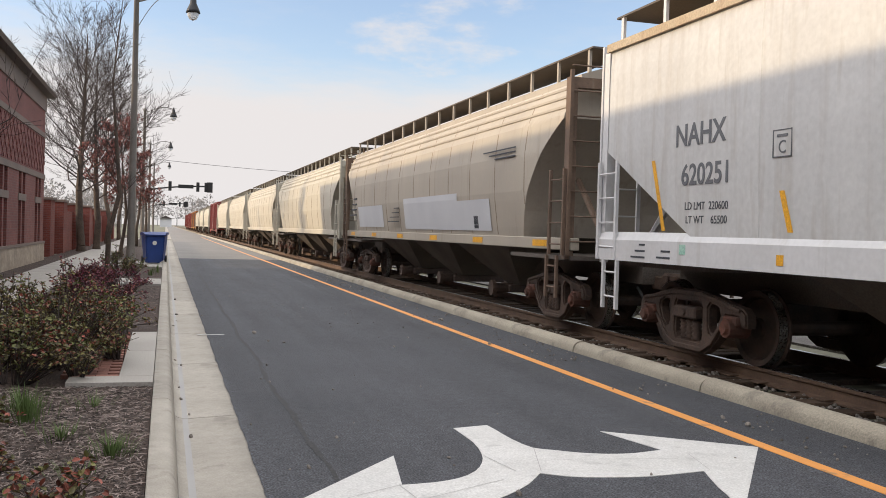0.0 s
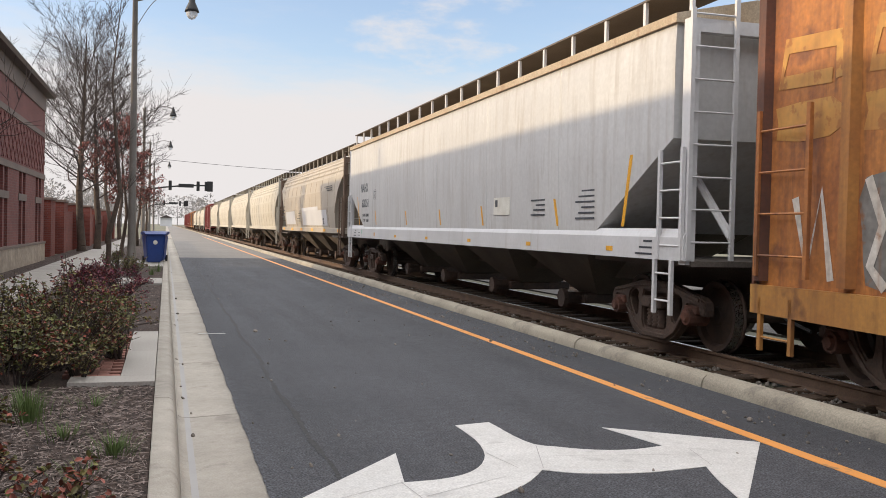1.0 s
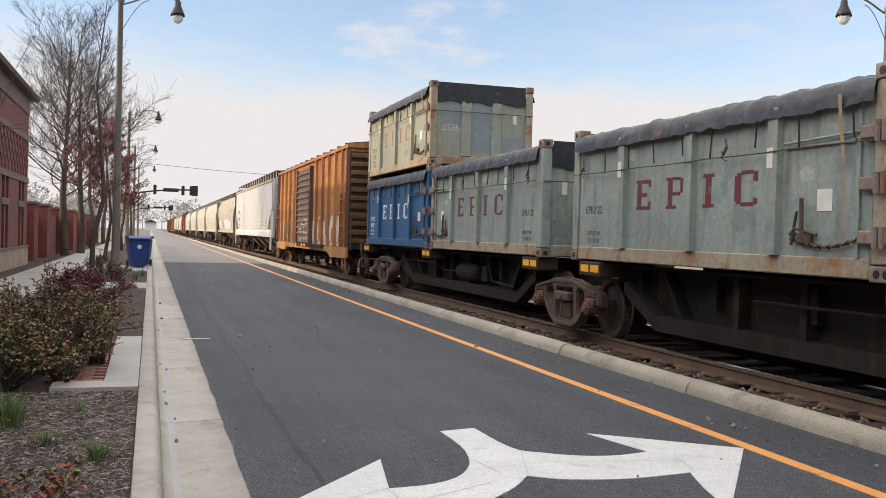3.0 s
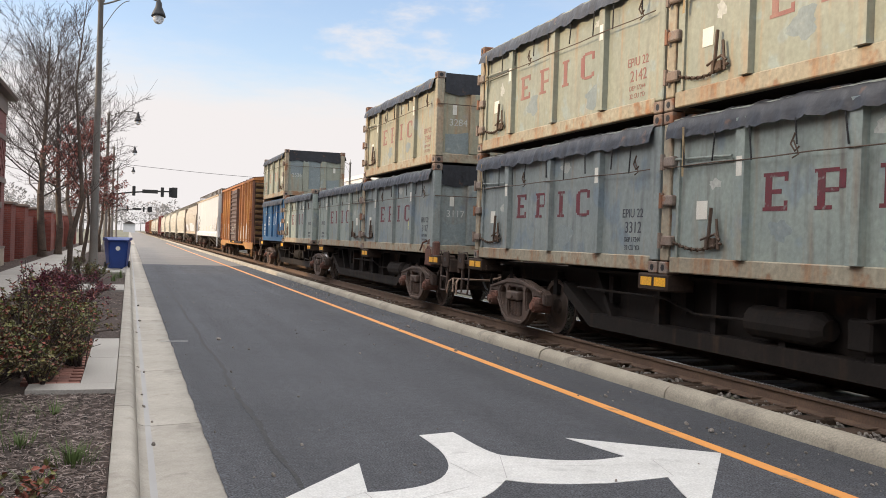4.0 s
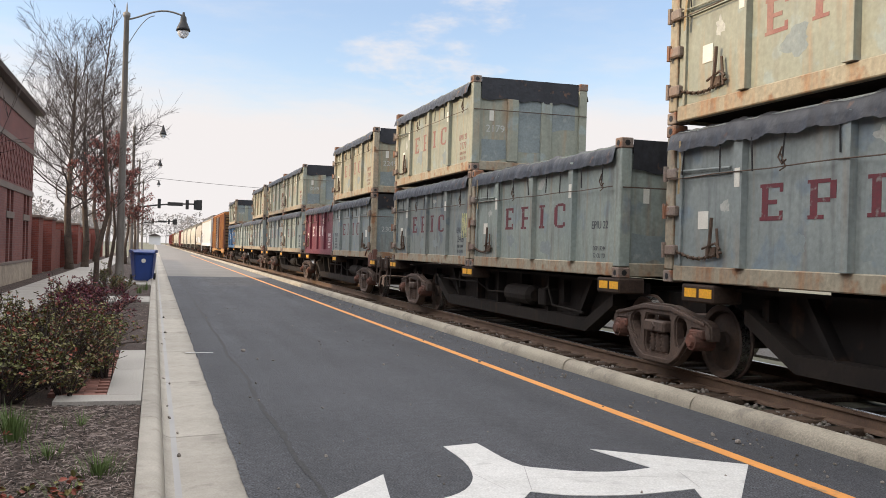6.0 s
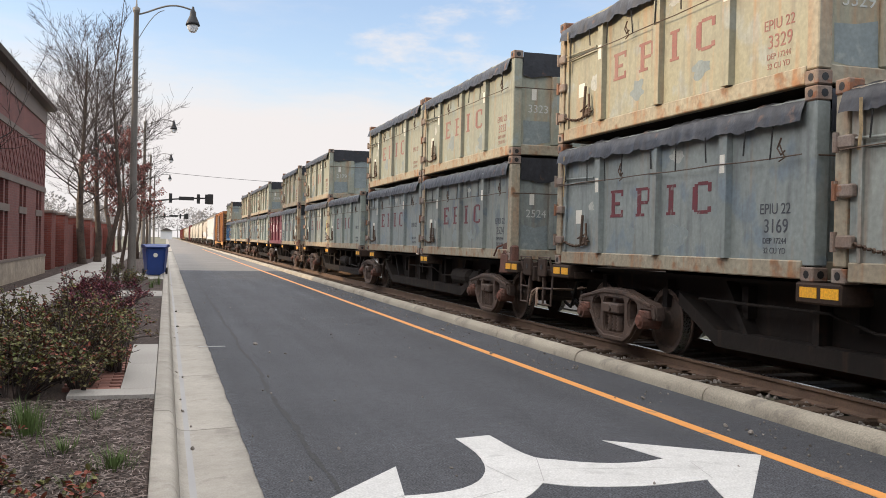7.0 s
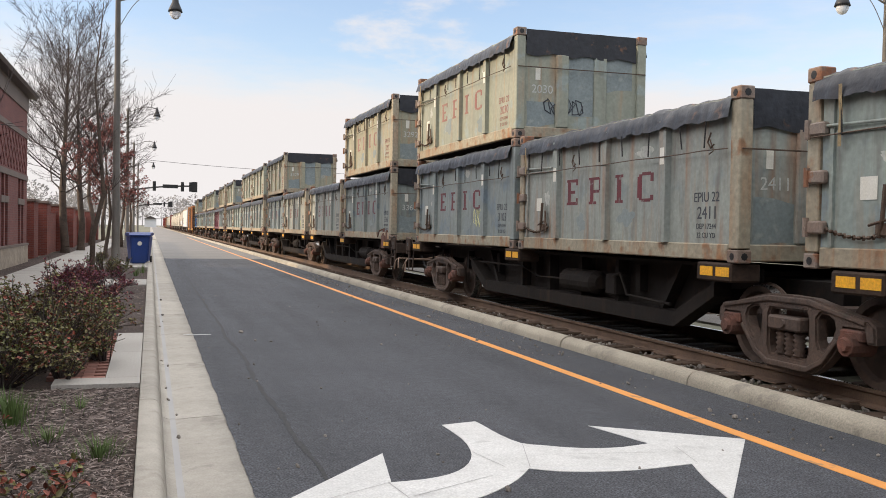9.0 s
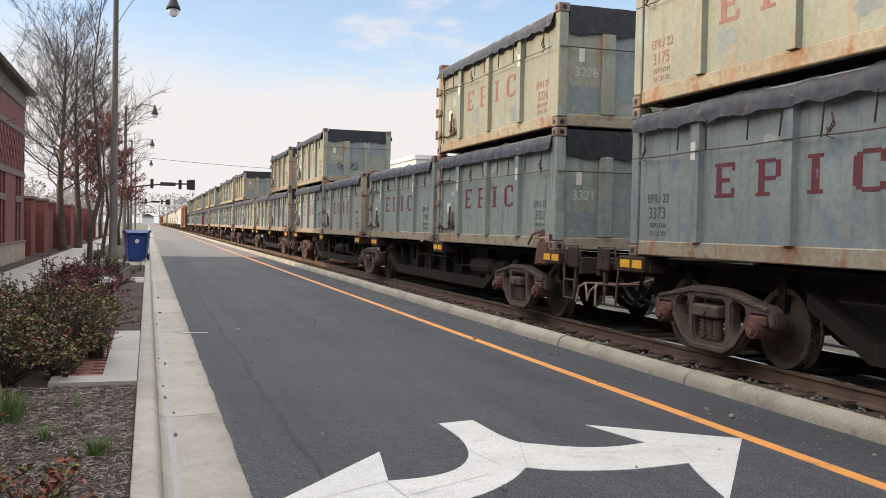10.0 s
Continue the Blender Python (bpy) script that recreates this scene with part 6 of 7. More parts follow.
        pipe(gr, [Vector((-1.18, yc - s * 0.05, 1.1)), Vector((-1.22, yc - s * 0.05, 1.32)), Vector((-1.22, yc - s * 0.5, 1.32)), Vector((-1.18, yc - s * 0.5, 1.1))], 0.014)
        part("grab_iron", gr, M_TRUCK, f)
        coupler(f, yc, s)
    # hand brake gear on the near end
    hb = bmesh.new()
    lathe(hb, [(0.02, 0.0), (0.10, -0.02), (0.12, 0.0), (0.10, 0.02)], (-1.22, -25.3, 1.30), "x", 10)
    box(hb, -1.24, -1.12, -25.5, -25.1, 1.0, 1.35, 0.02)
    box(hb, -1.22, -1.1, -25.7, -25.5, 1.05, 1.5, 0.03)
    prism(hb, [(-25.45, 1.0), (-24.95, 1.0), (-25.05, 1.30), (-25.15, 1.52), (-25.32, 1.55), (-25.38, 1.3)], "x", -1.20, -1.10)
    pipe(hb, [Vector((-1.22, -25.15, 1.50)), Vector((-1.26, -25.0, 1.46)), Vector((-1.27, -24.85, 1.30))], 0.018)
    part("hand_brake", hb, M_AXLE, f, "rusty red-brown hand brake gear")
    return f


def body_grid(bm, half, low, top, width, ny=48, nz=14):
    """A car body shell: at each station y the side runs from low(y) up to top, its half width from width(z)."""
    ends = [2.4 * (i / 30) for i in range(31)]
    ys = [-half + e for e in ends] + [-half + 2.4 + (2 * half - 4.8) * i / ny for i in range(1, ny)] + [half - e for e in ends[::-1]]
    rows_ = []
    for y in ys:
        zl = low(y)
        zs = [zl + (top - zl) * k / nz for k in range(nz + 1)]
        rows_.append([bm.verts.new((-width(z), y, z)) for z in zs] + [bm.verts.new((width(z), y, z)) for z in zs[::-1]])
    n_ = len(rows_[0])
    for a, b in zip(rows_, rows_[1:]):
        for k in range(n_):
            bm.faces.new((a[k], a[(k + 1) % n_], b[(k + 1) % n_], b[k]))
    bm.faces.new(rows_[0])
    bm.faces.new(rows_[-1][::-1])
    return bm


def hopper(half, paint, sill_paint, round_body, label, spin, marks=""):
    """A covered hopper car, its middle at the origin."""
    h = thing("covered_hopper", label, "hopper car", "covered hopper cars")
    zt = 3.86 if round_body else 3.98
    body_half = half - 0.28
    if round_body:
        wpts = [(1.2, 1.42), (1.6, 1.50), (2.2, 1.58), (2.8, 1.59), (3.3, 1.53), (3.7, 1.38), (3.9, 1.22), (4.05, 1.0)]
        run, zhi = 1.55, 3.25
    else:
        wpts = [(1.2, 1.56), (1.6, 1.57), (2.6, 1.60), (3.6, 1.60), (3.98, 1.585), (4.05, 1.5)]
        run, zhi = 2.0, 2.62
    wz, ww = [p[0] for p in wpts], [p[1] for p in wpts]

    def width(z):
        return float(np.interp(z, wz, ww))

    def low(y):
        d = body_half - abs(y)
        if round_body:
            f = min(max(d / run, 0), 1)
            return 1.5 + (zhi - 1.5) * (0.55 * math.sqrt(max(0.0, 1 - f * f)) + 0.45 * (1 - f)) if f < 1 else 1.5
        return 1.55 if d > run else 1.55 + (zhi - 1.55) * (1 - d / run)
    part("body", body_grid(bmesh.new(), body_half, low, zt, width, 24, 16), paint, h, smooth=False)
    # weld seams, one strip each, on the street side
    k = 12 if round_body else 6
    for i in range(1, k):
        y = -body_half + 2 * body_half * i / k
        zl = low(y) + 0.02
        seam = bmesh.new()
        zs = [zl + (zt - 0.06 - zl) * j / 8 for j in range(9)]
        pr = [[seam.verts.new((-(width(z) + dx), y + dy, z)) for dy, dx in ((-0.016, 0.0), (0.0, 0.009), (0.016, 0.0))] for z in zs]
        for a, b in zip(pr, pr[1:]):
            for q in range(2):
                seam.faces.new((a[q], a[q + 1], b[q + 1], b[q]))
        part("weld_seam", seam, M_SEAM if round_body else paint, h)
    if round_body:
        for z in (3.42, 3.58, 3.72):
            for s in (-1, 1):
                part("roof_ridge", box(bmesh.new(), min(s * (width(z) - 0.02), s * (width(z) + 0.022)), max(s * (width(z) - 0.02), s * (width(z) + 0.022)), -body_half, body_half, z - 0.018, z + 0.018), paint, h)
    roof = bmesh.new()
    wt = width(zt)
    prism(roof, [(-wt - 0.05, zt - 0.07), (wt + 0.05, zt - 0.07), (wt + 0.05, zt + 0.03), (0.6, zt + 0.26), (-0.6, zt + 0.26), (-wt - 0.05, zt + 0.03)], "y", -body_half - 0.06, body_half + 0.06)
    part("roof", roof, M_HOPRIM if not round_body else paint, h, "roof with a worn rim")
    xw = 1.0 if not round_body else 0.75
    for s in (-1, 1):
        wk = bmesh.new()
        ny = int(half * 2 / 1.1)
        box(wk, min(s * (xw - 0.3), s * (xw + 0.45)), max(s * (xw - 0.3), s * (xw + 0.45)), -half + 0.1, half - 0.1, zt + 0.40, zt + 0.425)
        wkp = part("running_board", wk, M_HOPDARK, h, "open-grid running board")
        post = None
        for i in range(ny + 1):
            y = -half + 0.25 + (2 * half - 0.5) * i / ny
            if post is None:
                post = part("board_bracket", box(bmesh.new(), s * (xw + 0.42) - 0.02, s * (xw + 0.42) + 0.02, -0.03, 0.03, zt - 0.02, zt + 0.41), sill_paint, wkp)
                post.location.y = y
            else:
                again(post, pose(0, y, 0))
    hat = bmesh.new()
    for i in range(5):
        y = -half * 0.75 + half * 1.5 * i / 4
        box(hat, -0.4, 0.4, y - 0.9, y + 0.9, zt + 0.24, zt + 0.36, 0.03)
    part("roof_hatch", hat, paint, h)
    end_paint = M_ENDBROWN if paint is M_HOPTAN else sill_paint
    # side sills
    for s in (-1, 1):
        sl = bmesh.new()
        if round_body:
            box(sl, min(s * 1.36, s * 1.5), max(s * 1.36, s * 1.5), -half, half, 1.32, 1.50, 0.01)
        else:
            prism(sl, [(s * 1.60, 1.24), (s * 1.60, 1.50), (s * 1.55, 1.60), (s * 1.46, 1.60), (s * 1.46, 1.24)], "y", -half, half)
        part("side_sill", sl, sill_paint, h)
    # hopper bays
    nb = 4 if not round_body else 3
    for i in range(nb):
        y = -half + 3.2 + (2 * half - 6.4) * (i + 0.5) / nb
        d = (2 * half - 6.4) / nb / 2 * 0.94
        b = bmesh.new()
        lo = [b.verts.new(p) for p in ((-0.42, y - 0.35, 0.55), (0.42, y - 0.35, 0.55), (0.42, y + 0.35, 0.55), (-0.42, y + 0.35, 0.55))]
        hi = [b.verts.new(p) for p in ((-1.40, y - d - 0.2, 1.56), (1.40, y - d - 0.2, 1.56), (1.40, y + d + 0.2, 1.56), (-1.40, y + d + 0.2, 1.56))]
        for q in range(4):
            b.faces.new((lo[q], lo[(q + 1) % 4], hi[(q + 1) % 4], hi[q]))
        b.faces.new(lo[::-1])
        b.faces.new(hi)
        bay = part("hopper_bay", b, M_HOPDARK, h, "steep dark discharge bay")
        g = bmesh.new()
        box(g, -0.62, 0.62, y - 0.34, y + 0.34, 0.40, 0.55, 0.02)
        tube(g, (-0.86, y - 0.1, 0.48), (-0.5, y - 0.1, 0.48), 0.10, seg=10)
        tube(g, (-0.94, y - 0.1, 0.48), (-0.86, y - 0.1, 0.48), 0.15, 0.15, 10)
        part("outlet_gate", g, M_TRUCK, bay)
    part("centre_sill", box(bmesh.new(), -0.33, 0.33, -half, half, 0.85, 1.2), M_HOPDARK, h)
    for q in (-1, 1):
        ye = q * half
        # end frame: posts, slope sheet supports, platform
        ef = bmesh.new()
        for x in (-1.50, 1.50):
            box(ef, x - 0.06, x + 0.06, ye - 0.07 - q * 0.10, ye + 0.07 - q * 0.10, 1.2, zt - 0.05)
        box(ef, -1.5, 1.5, ye - 0.06 - q * 0.10, ye + 0.06 - q * 0.10, zt - 0.2, zt - 0.05)
        for x in (-0.9, 0.9):
            tube(ef, (x, ye - q * 0.15, 1.5), (x, ye - q * 1.1, 2.4), 0.05, seg=6)
        part("end_frame", ef, end_paint, h)
        pf = bmesh.new()
        box(pf, -1.5, 1.5, min(ye, ye - q * 2.4), max(ye, ye - q * 2.4), 1.18, 1.24)
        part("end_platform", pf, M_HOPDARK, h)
        for x in (-1.60, 1.60):
            ladder(h, x, ye - q * 0.06, ye - q * 0.55, 1.25, 2.5, 4, end_paint)
            ladder(h, x, ye - q * 0.25, ye - q * 0.62, 0.62, 1.24, 2, end_paint, "step")
        b = bmesh.new()
        for x in (-1.55, -1.0):
            box(b, x - 0.025, x + 0.025, ye - 0.02, ye + 0.02, 1.25, zt + (0.05 if x < -1.2 else 0.3))
        for i in range(8):
            z = 1.45 + 0.36 * i
            tube(b, (-1.55, ye, z), (-1.0, ye, z), 0.013, seg=6)
        part("ladder", b, end_paint, h)
        truck(h, q * (half - 1.5), spin)
        coupler(h, ye - q * 0.1, q)
    return h


def boxcar(half, paint, sill_paint, door_paint, label, spin, end_paint=None, post_paint=None):
    b = thing("boxcar", label, "boxcar", "boxcars")
    zt, zl, W = 4.19, 1.05, 1.42
    part("body", box(bmesh.new(), -W, W, -half + 0.06, half - 0.06, zl, zt - 0.02), paint, b)
    part("roof", prism(bmesh.new(), [(-W - 0.08, zt - 0.10), (W + 0.08, zt - 0.10), (W + 0.08, zt), (0, zt + 0.18), (-W - 0.08, zt)], "y", -half, half), paint, b)
    seams = bmesh.new()
    for i in range(13):
        y = -half + 0.3 + (2 * half - 0.6) * i / 12
        prism(seams, [(-W - 0.1, zt + 0.0), (0, zt + 0.18), (W + 0.1, zt + 0.0), (W + 0.1, zt + 0.05), (0, zt + 0.23), (-W - 0.1, zt + 0.05)], "y", y - 0.03, y + 0.03)
    part("roof_seam", seams, door_paint, b)
    d0, d1 = -1.35, 1.80
    for s in (-1, 1):
        posts = [-half + 0.12, half - 0.12] + [d1 + (half - 0.12 - d1) * k / 5 for k in range(1, 5)] + [-2.35, -3.6, -4.75, -5.93, -7.0]
        for y in posts:
            p = bmesh.new()
            prism(p, [(s * (W - 0.01), y - 0.085), (s * (W + 0.09), y - 0.055), (s * (W + 0.09), y + 0.055), (s * (W - 0.01), y + 0.085)], "z", zl + 0.05, zt - 0.1)
            part("side_post", p, (M_BOXCORNER if abs(y) > half - 0.2 else post_paint) if post_paint else paint, b)
        dr = bmesh.new()
        x0, x1 = s * (W + 0.02), s * (W + 0.08)
        box(dr, min(x0, x1), max(x0, x1), d0, d1, 1.12, 3.92, 0.01)
        door = part("door", dr, door_paint, b, "dark ribbed sliding door")
        rb = bmesh.new()
        for k in range(11):
            z = 1.42 + 0.225 * k
            prism(rb, [(s * (W + 0.075), z), (s * (W + 0.13), z + 0.04), (s * (W + 0.13), z + 0.09), (s * (W + 0.075), z + 0.13)], "y", d0 + 0.12, d1 - 0.12)
        part("door_rib", rb, door_paint, door)
        for y in (d0, d1):
            part("door_post", box(bmesh.new(), min(s * W, s * (W + 0.14)), max(s * W, s * (W + 0.14)), y - 0.07, y + 0.07, 1.05, 3.95), door_paint, b)
        part("door_rail", box(bmesh.new(), min(s * W, s * (W + 0.17)), max(s * W, s * (W + 0.17)), d0 - 2.8, d1 + 0.1, 1.0, 1.10), M_CARRUST, b)
        for y in (d1 - 0.5, d1 - 2.0, d0 + 0.5):
            part("reflector", box(bmesh.new(), min(s * (W + 0.17), s * (W + 0.176)), max(s * (W + 0.17), s * (W + 0.176)), y, y + 0.28, 1.01, 1.09), M_AMBER, b)
        sl = bmesh.new()
        prism(sl, [(half, 1.06), (-half, 1.06), (-half, 0.78), (-half + 2.6, 0.74), (-half + 3.2, 0.90), (half - 3.2, 0.90), (half - 2.6, 0.74), (half, 0.78)], "x", min(s * W, s * (W + 0.06)), max(s * W, s * (W + 0.06)))
        part("side_sill", sl, sill_paint, b)
    # spray paint on the street side, between the posts
    r = random.Random(4)
    bays = sorted(posts)

    def spray(y0, y1, z0, z1, m, n_=9, lift=0.004):
        g = bmesh.new()
        pts = []
        for i in range(n_):
            a = 2 * math.pi * i / n_
            k = r.uniform(0.84, 1.0)
            pts.append(((y0 + y1) / 2 + (y1 - y0) / 2 * max(-1, min(1, 1.35 * math.cos(a))) * k, (z0 + z1) / 2 + (z1 - z0) / 2 * max(-1, min(1, 1.35 * math.sin(a))) * k))
        prism(g, pts, "x", -W - lift, -W + 0.001)
        part("spray_paint", g, m, b, "old spray paint")
    def stroke(pts, w, m, lift, x=W):
        """A flat band of paint of width w along (y, z) points."""
        g = bmesh.new()
        rows_ = []
        for i, (y, z) in enumerate(pts):
            (ya, za), (yb, zb) = pts[max(i - 1, 0)], pts[min(i + 1, len(pts) - 1)]
            d = Vector((yb - ya, zb - za)).normalized() * (w / 2 * r.uniform(0.85, 1.1))
            rows_.append([g.verts.new((-x - lift, y - d.y, z + d.x)), g.verts.new((-x - lift, y + d.y, z - d.x))])
        for u, v in zip(rows_, rows_[1:]):
            g.faces.new((u[0], u[1], v[1], v[0]))
        part("spray_paint", g, m, b, "old spray paint")

    def arch(y0, y1, z0, z1, up=True):
        """A bowed stroke: two legs and a round crown."""
        mid, rad = (y0 + y1) / 2, (y1 - y0) / 2
        crown = [(mid - rad * math.cos(math.pi * k / 6), (z1 - rad) + rad * math.sin(math.pi * k / 6)) for k in range(7)]
        pts = [(y0, z0)] + crown + [(y1, z0)]
        return pts if up else [(y, z0 + z1 - z) for y, z in pts]

    near = [(ya, yb) for ya, yb in zip(bays, bays[1:]) if yb <= d0 + 0.05] + [(max(y for y in bays if y < d0), d0 - 0.05)]
    far = [(d1 + 0.05, min(y for y in bays if y > d1))] + [(ya, yb) for ya, yb in zip(bays, bays[1:]) if ya >= d1 - 0.05]
    # fat pale letters without meaning, outlined in black, nearer than the door
    for k, (ya, yb) in enumerate(near):
        u0, u1, top = ya + 0.12, yb - 0.12, 2.10 + r.uniform(-.08, .06)
        wide = u1 - u0
        glyphs = [arch(u0 + 0.15, u1 - 0.15, 1.24, top - 0.12, k % 2 == 0)] if wide > 0.6 else [[((u0 + u1) / 2, 1.2), ((u0 + u1) / 2 + 0.03, top - 0.1)]]
        if k == 1:
            glyphs = [[(u1 - 0.16, 1.22), (u1 - 0.16, top - 0.08)], [(u0 + 0.14, top - 0.10), (u1 - 0.40, 1.70), (u0 + 0.10, 1.24)]]
        for n_, g_ in enumerate(glyphs):
            stroke(g_, 0.46, M_GRAF_K, 0.003 + 0.001 * n_)
        for n_, g_ in enumerate(glyphs):
            stroke(g_, 0.38, M_GRAF_W, 0.006 + 0.001 * n_)
        stroke([(u0 + 0.1, 1.14), (u0 + wide * 0.4, 1.19), (u1 - 0.1, 1.13)], 0.08, M_GRAF_W, 0.009)
        if k % 2:
            stroke([(u0 + 0.2, 1.7), (u0 + 0.26, 1.5), (u0 + 0.22, 1.36)], 0.035, M_GRAF_K, 0.011)
    spray(near[0][0] + 0.42, near[0][1] - 0.2, 1.82, 1.98, M_GRASS, 5, 0.013)
    spray(near[-2][0] + 0.2, near[-2][1] - 0.2, 1.45, 2.0, M_BOXSILL, 6, 0.013)
    # grey and white scrawl under big faded yellow letters, beyond the door
    for k, (ya, yb) in enumerate(far):
        u0, u1 = ya + 0.085, yb - 0.085
        if k < len(far) - 1:
            spray(u0, u1, 1.07, 2.02 + r.uniform(-.15, .22), M_GRAF_G, 15, 0.003)
            stroke([(u0 + 0.12, 1.12), (u0 + 0.2, 1.7), (u0 + 0.34, 2.1), (u0 + 0.4, 1.75)], 0.13, M_GRAF_W, 0.006)
            stroke([(u1 - 0.12, 2.05), (u1 - 0.3, 1.65), (u1 - 0.16, 1.3), (u1 - 0.34, 1.12)], 0.10, (M_GRAF_K, M_GRAF_W)[k % 2], 0.008)
            stroke([(u0 + 0.1, 1.45), (u0 + 0.45, 1.5), (u0 + 0.62, 1.25)], 0.07, (M_GRAF_W, M_GRAF_K)[k % 2], 0.010)
        else:
            stroke([(u0 + 0.15, 1.15), (u0 + 0.3, 1.95), (u0 + 0.48, 1.2), (u0 + 0.66, 1.9)], 0.09, M_GRAF_W, 0.004)
        spray(u0 + 0.02, u1 - 0.02, 2.42, 2.80, M_GRAF_YF, 9, 0.004)
        stroke([(u0 + 0.08, 2.95), (u0 + 0.12, 3.3), (u1 - 0.2, 3.34), (u1 - 0.12, 3.0), (u0 + 0.2, 2.98)], 0.15, M_GRAF_Y if k in (1, 2) else M_GRAF_YF, 0.006)
    stroke([(far[2][0] + 0.2, 2.5), (far[2][0] + 0.3, 2.8), (far[2][0] + 0.42, 2.56), (far[2][0] + 0.56, 2.74), (far[2][0] + 0.7, 2.55)], 0.035, M_GRAF_W, 0.009)
    spray(far[1][0] + 0.3, far[1][0] + 0.52, 2.5, 2.86, M_GRAF_K, 7, 0.011)
    # small pale tags over the ribs of the door
    for k in range(14):
        y, z = d0 + 0.25 + 0.7 * (k % 3) + r.uniform(-.1, .1), (1.28, 1.50, 1.68, 1.84, 1.98)[k // 3] + r.uniform(-.03, .03)
        n_, a_ = r.randint(9, 17), r.uniform(0, 6)
        stroke([(y + 0.034 * i + 0.022 * math.sin(i * 2.3 + a_), z + 0.05 * math.sin(i * 1.7 + a_) + r.uniform(-.03, .03)) for i in range(n_)], r.uniform(0.014, 0.034), r.choice((M_GRAF_W, M_GRAF_W, M_CHALK)), 0.134)
    # white loops on the panel beside the door
    stroke(arch(near[-1][0] + 0.25, near[-1][0] + 0.42, 2.5, 2.85) + [(near[-1][0] + 0.25, 2.5)], 0.03, M_GRAF_W, 0.005)
    stroke(arch(near[-1][0] + 0.5, near[-1][0] + 0.68, 2.52, 2.82), 0.03, M_GRAF_W, 0.005)
    for sg in (1, -1):
        for z0, z1 in ((2.25, 2.78), (2.86, 3.40)):
            cross = bmesh.new()
            f = lambda z: -4.82 + sg * (z - 2.82) * 1.45
            prism(cross, [(f(z0) - 0.13, z0), (f(z0) + 0.13, z0), (f(z1) + 0.13, z1), (f(z1) - 0.13, z1)], "x", -W - 0.004, -W + 0.001)
            part("painted_mark", cross, M_GRAF_YF, b, "faded yellow painted cross mark")
    for q in (-1, 1):
        ye = q * (half - 0.06)
        if end_paint:
            part("end_wall", box(bmesh.new(), -W + 0.01, W - 0.01, min(ye, ye + q * 0.012), max(ye, ye + q * 0.012), 1.06, 3.98), M_BOXWALL, b, "rust-dark end wall")
            part("grab_iron", tube(bmesh.new(), (-W + 0.05, ye + q * 0.16, 2.42), (0.9, ye + q * 0.16, 2.42), 0.014, seg=6), M_BOXCORNER, b)
            fr = bmesh.new()
            pipe(fr, [Vector((x, ye + q * 0.16, z)) for x, z in ((-W + 0.05, 1.0), (-W + 0.05, 1.98), (-W + 0.6, 1.98), (-W + 0.6, 1.0))], 0.02, 6)
            tube(fr, (-W + 0.05, ye + q * 0.16, 1.5), (-W + 0.6, ye + q * 0.16, 1.5), 0.014, seg=6)
            part("end_ladder", fr, M_BOXCORNER, b)
        for k in range(11):
            z = 1.2 + 0.255 * k
            e = bmesh.new()
            prism(e, [(ye, z), (ye + q * 0.09, z + 0.05), (ye + q * 0.09, z + 0.14), (ye, z + 0.19)], "x", -W + 0.05, W - 0.05)
            part("end_corrugation", e, end_paint or paint, b)
        ladder(b, -W - 0.10, q * (half - 0.14), q * (half - 0.88), 1.15, 2.75, 4, paint)
        ladder(b, -W - 0.04, q * (half - 0.15), q * (half - 0.62), 0.42, 0.95, 2, sill_paint, "step")
        truck(b, q * (half - 1.7), spin)
        coupler(b, q * (half - 0.15), q)
    part("centre_sill", box(bmesh.new(), -0.3, 0.3, -half + 0.1, half - 0.1, 0.75, 1.05), M_CAR, b)
    ub = bmesh.new()
    for i in range(9):
        y = -half + 3.3 + (2 * half - 6.6) * i / 8
        box(ub, -1.35, 1.35, y - 0.05, y + 0.05, 0.88, 1.05)
    part("cross_bearer", ub, M_CAR, b)
    return b


# every moving thing with its place along the line at the start; all roll together
MOVERS = []
SPINNERS = []


def along(t):
    """Metres that the train has rolled at t seconds."""
    return 17.6 * t + 0.02 * t * t


def rolls(ob, s, z=0.0, turn=0.0):
    ob.matrix_basis = pose(XC, s, z, 0, 0, turn)
    MOVERS.append((ob, s, z, turn))
    return ob


def spin_of(ob):
    return [o for o in ob.children_recursive if o.name.split(".")[0] == "wheelset"]


# the grey hopper with its number
near_spin = []
hop_a = rolls(hopper(9.9, M_HOPGREY, M_HOPSILL, False, "light grey covered hopper with streaked sides", near_spin), 1.37)


def hop_x(z):
    """The grey hopper's street side at height z, 3 mm proud."""
    return -float(np.interp(z, (1.2, 1.6, 2.6), (1.56, 1.57, 1.60))) - 0.003


XS = hop_x(1.9)
for text, size, y, z, m in (("NAHX", 0.34, 7.47, 2.56, M_LETTER_GREY), ("620251", 0.32, 7.35, 2.13, M_LETTER_GREY), ("LD LMT  220600", 0.12, 7.34, 1.855, M_LETTER_DARK), ("LT WT    65500", 0.12, 7.34, 1.705, M_LETTER_DARK), ("C", 0.17, 6.06, 2.36, M_LETTER_GREY)):
    letters(text, size, on_side(hop_x(z + size * 0.35), y, z), m, hop_a)
fr_bm = bmesh.new()
xf = hop_x(2.5)
for y0, y1, z0, z1 in ((5.92, 5.93, 2.32, 2.58), (6.19, 6.20, 2.32, 2.58), (5.92, 6.20, 2.32, 2.33), (5.92, 6.20, 2.57, 2.58), (5.98, 6.14, 2.51, 2.535)):
    box(fr_bm, xf - 0.002, xf + 0.004, y0, y1, z0, z1)
part("stencil_frame", fr_bm, M_LETTER_GREY, hop_a)
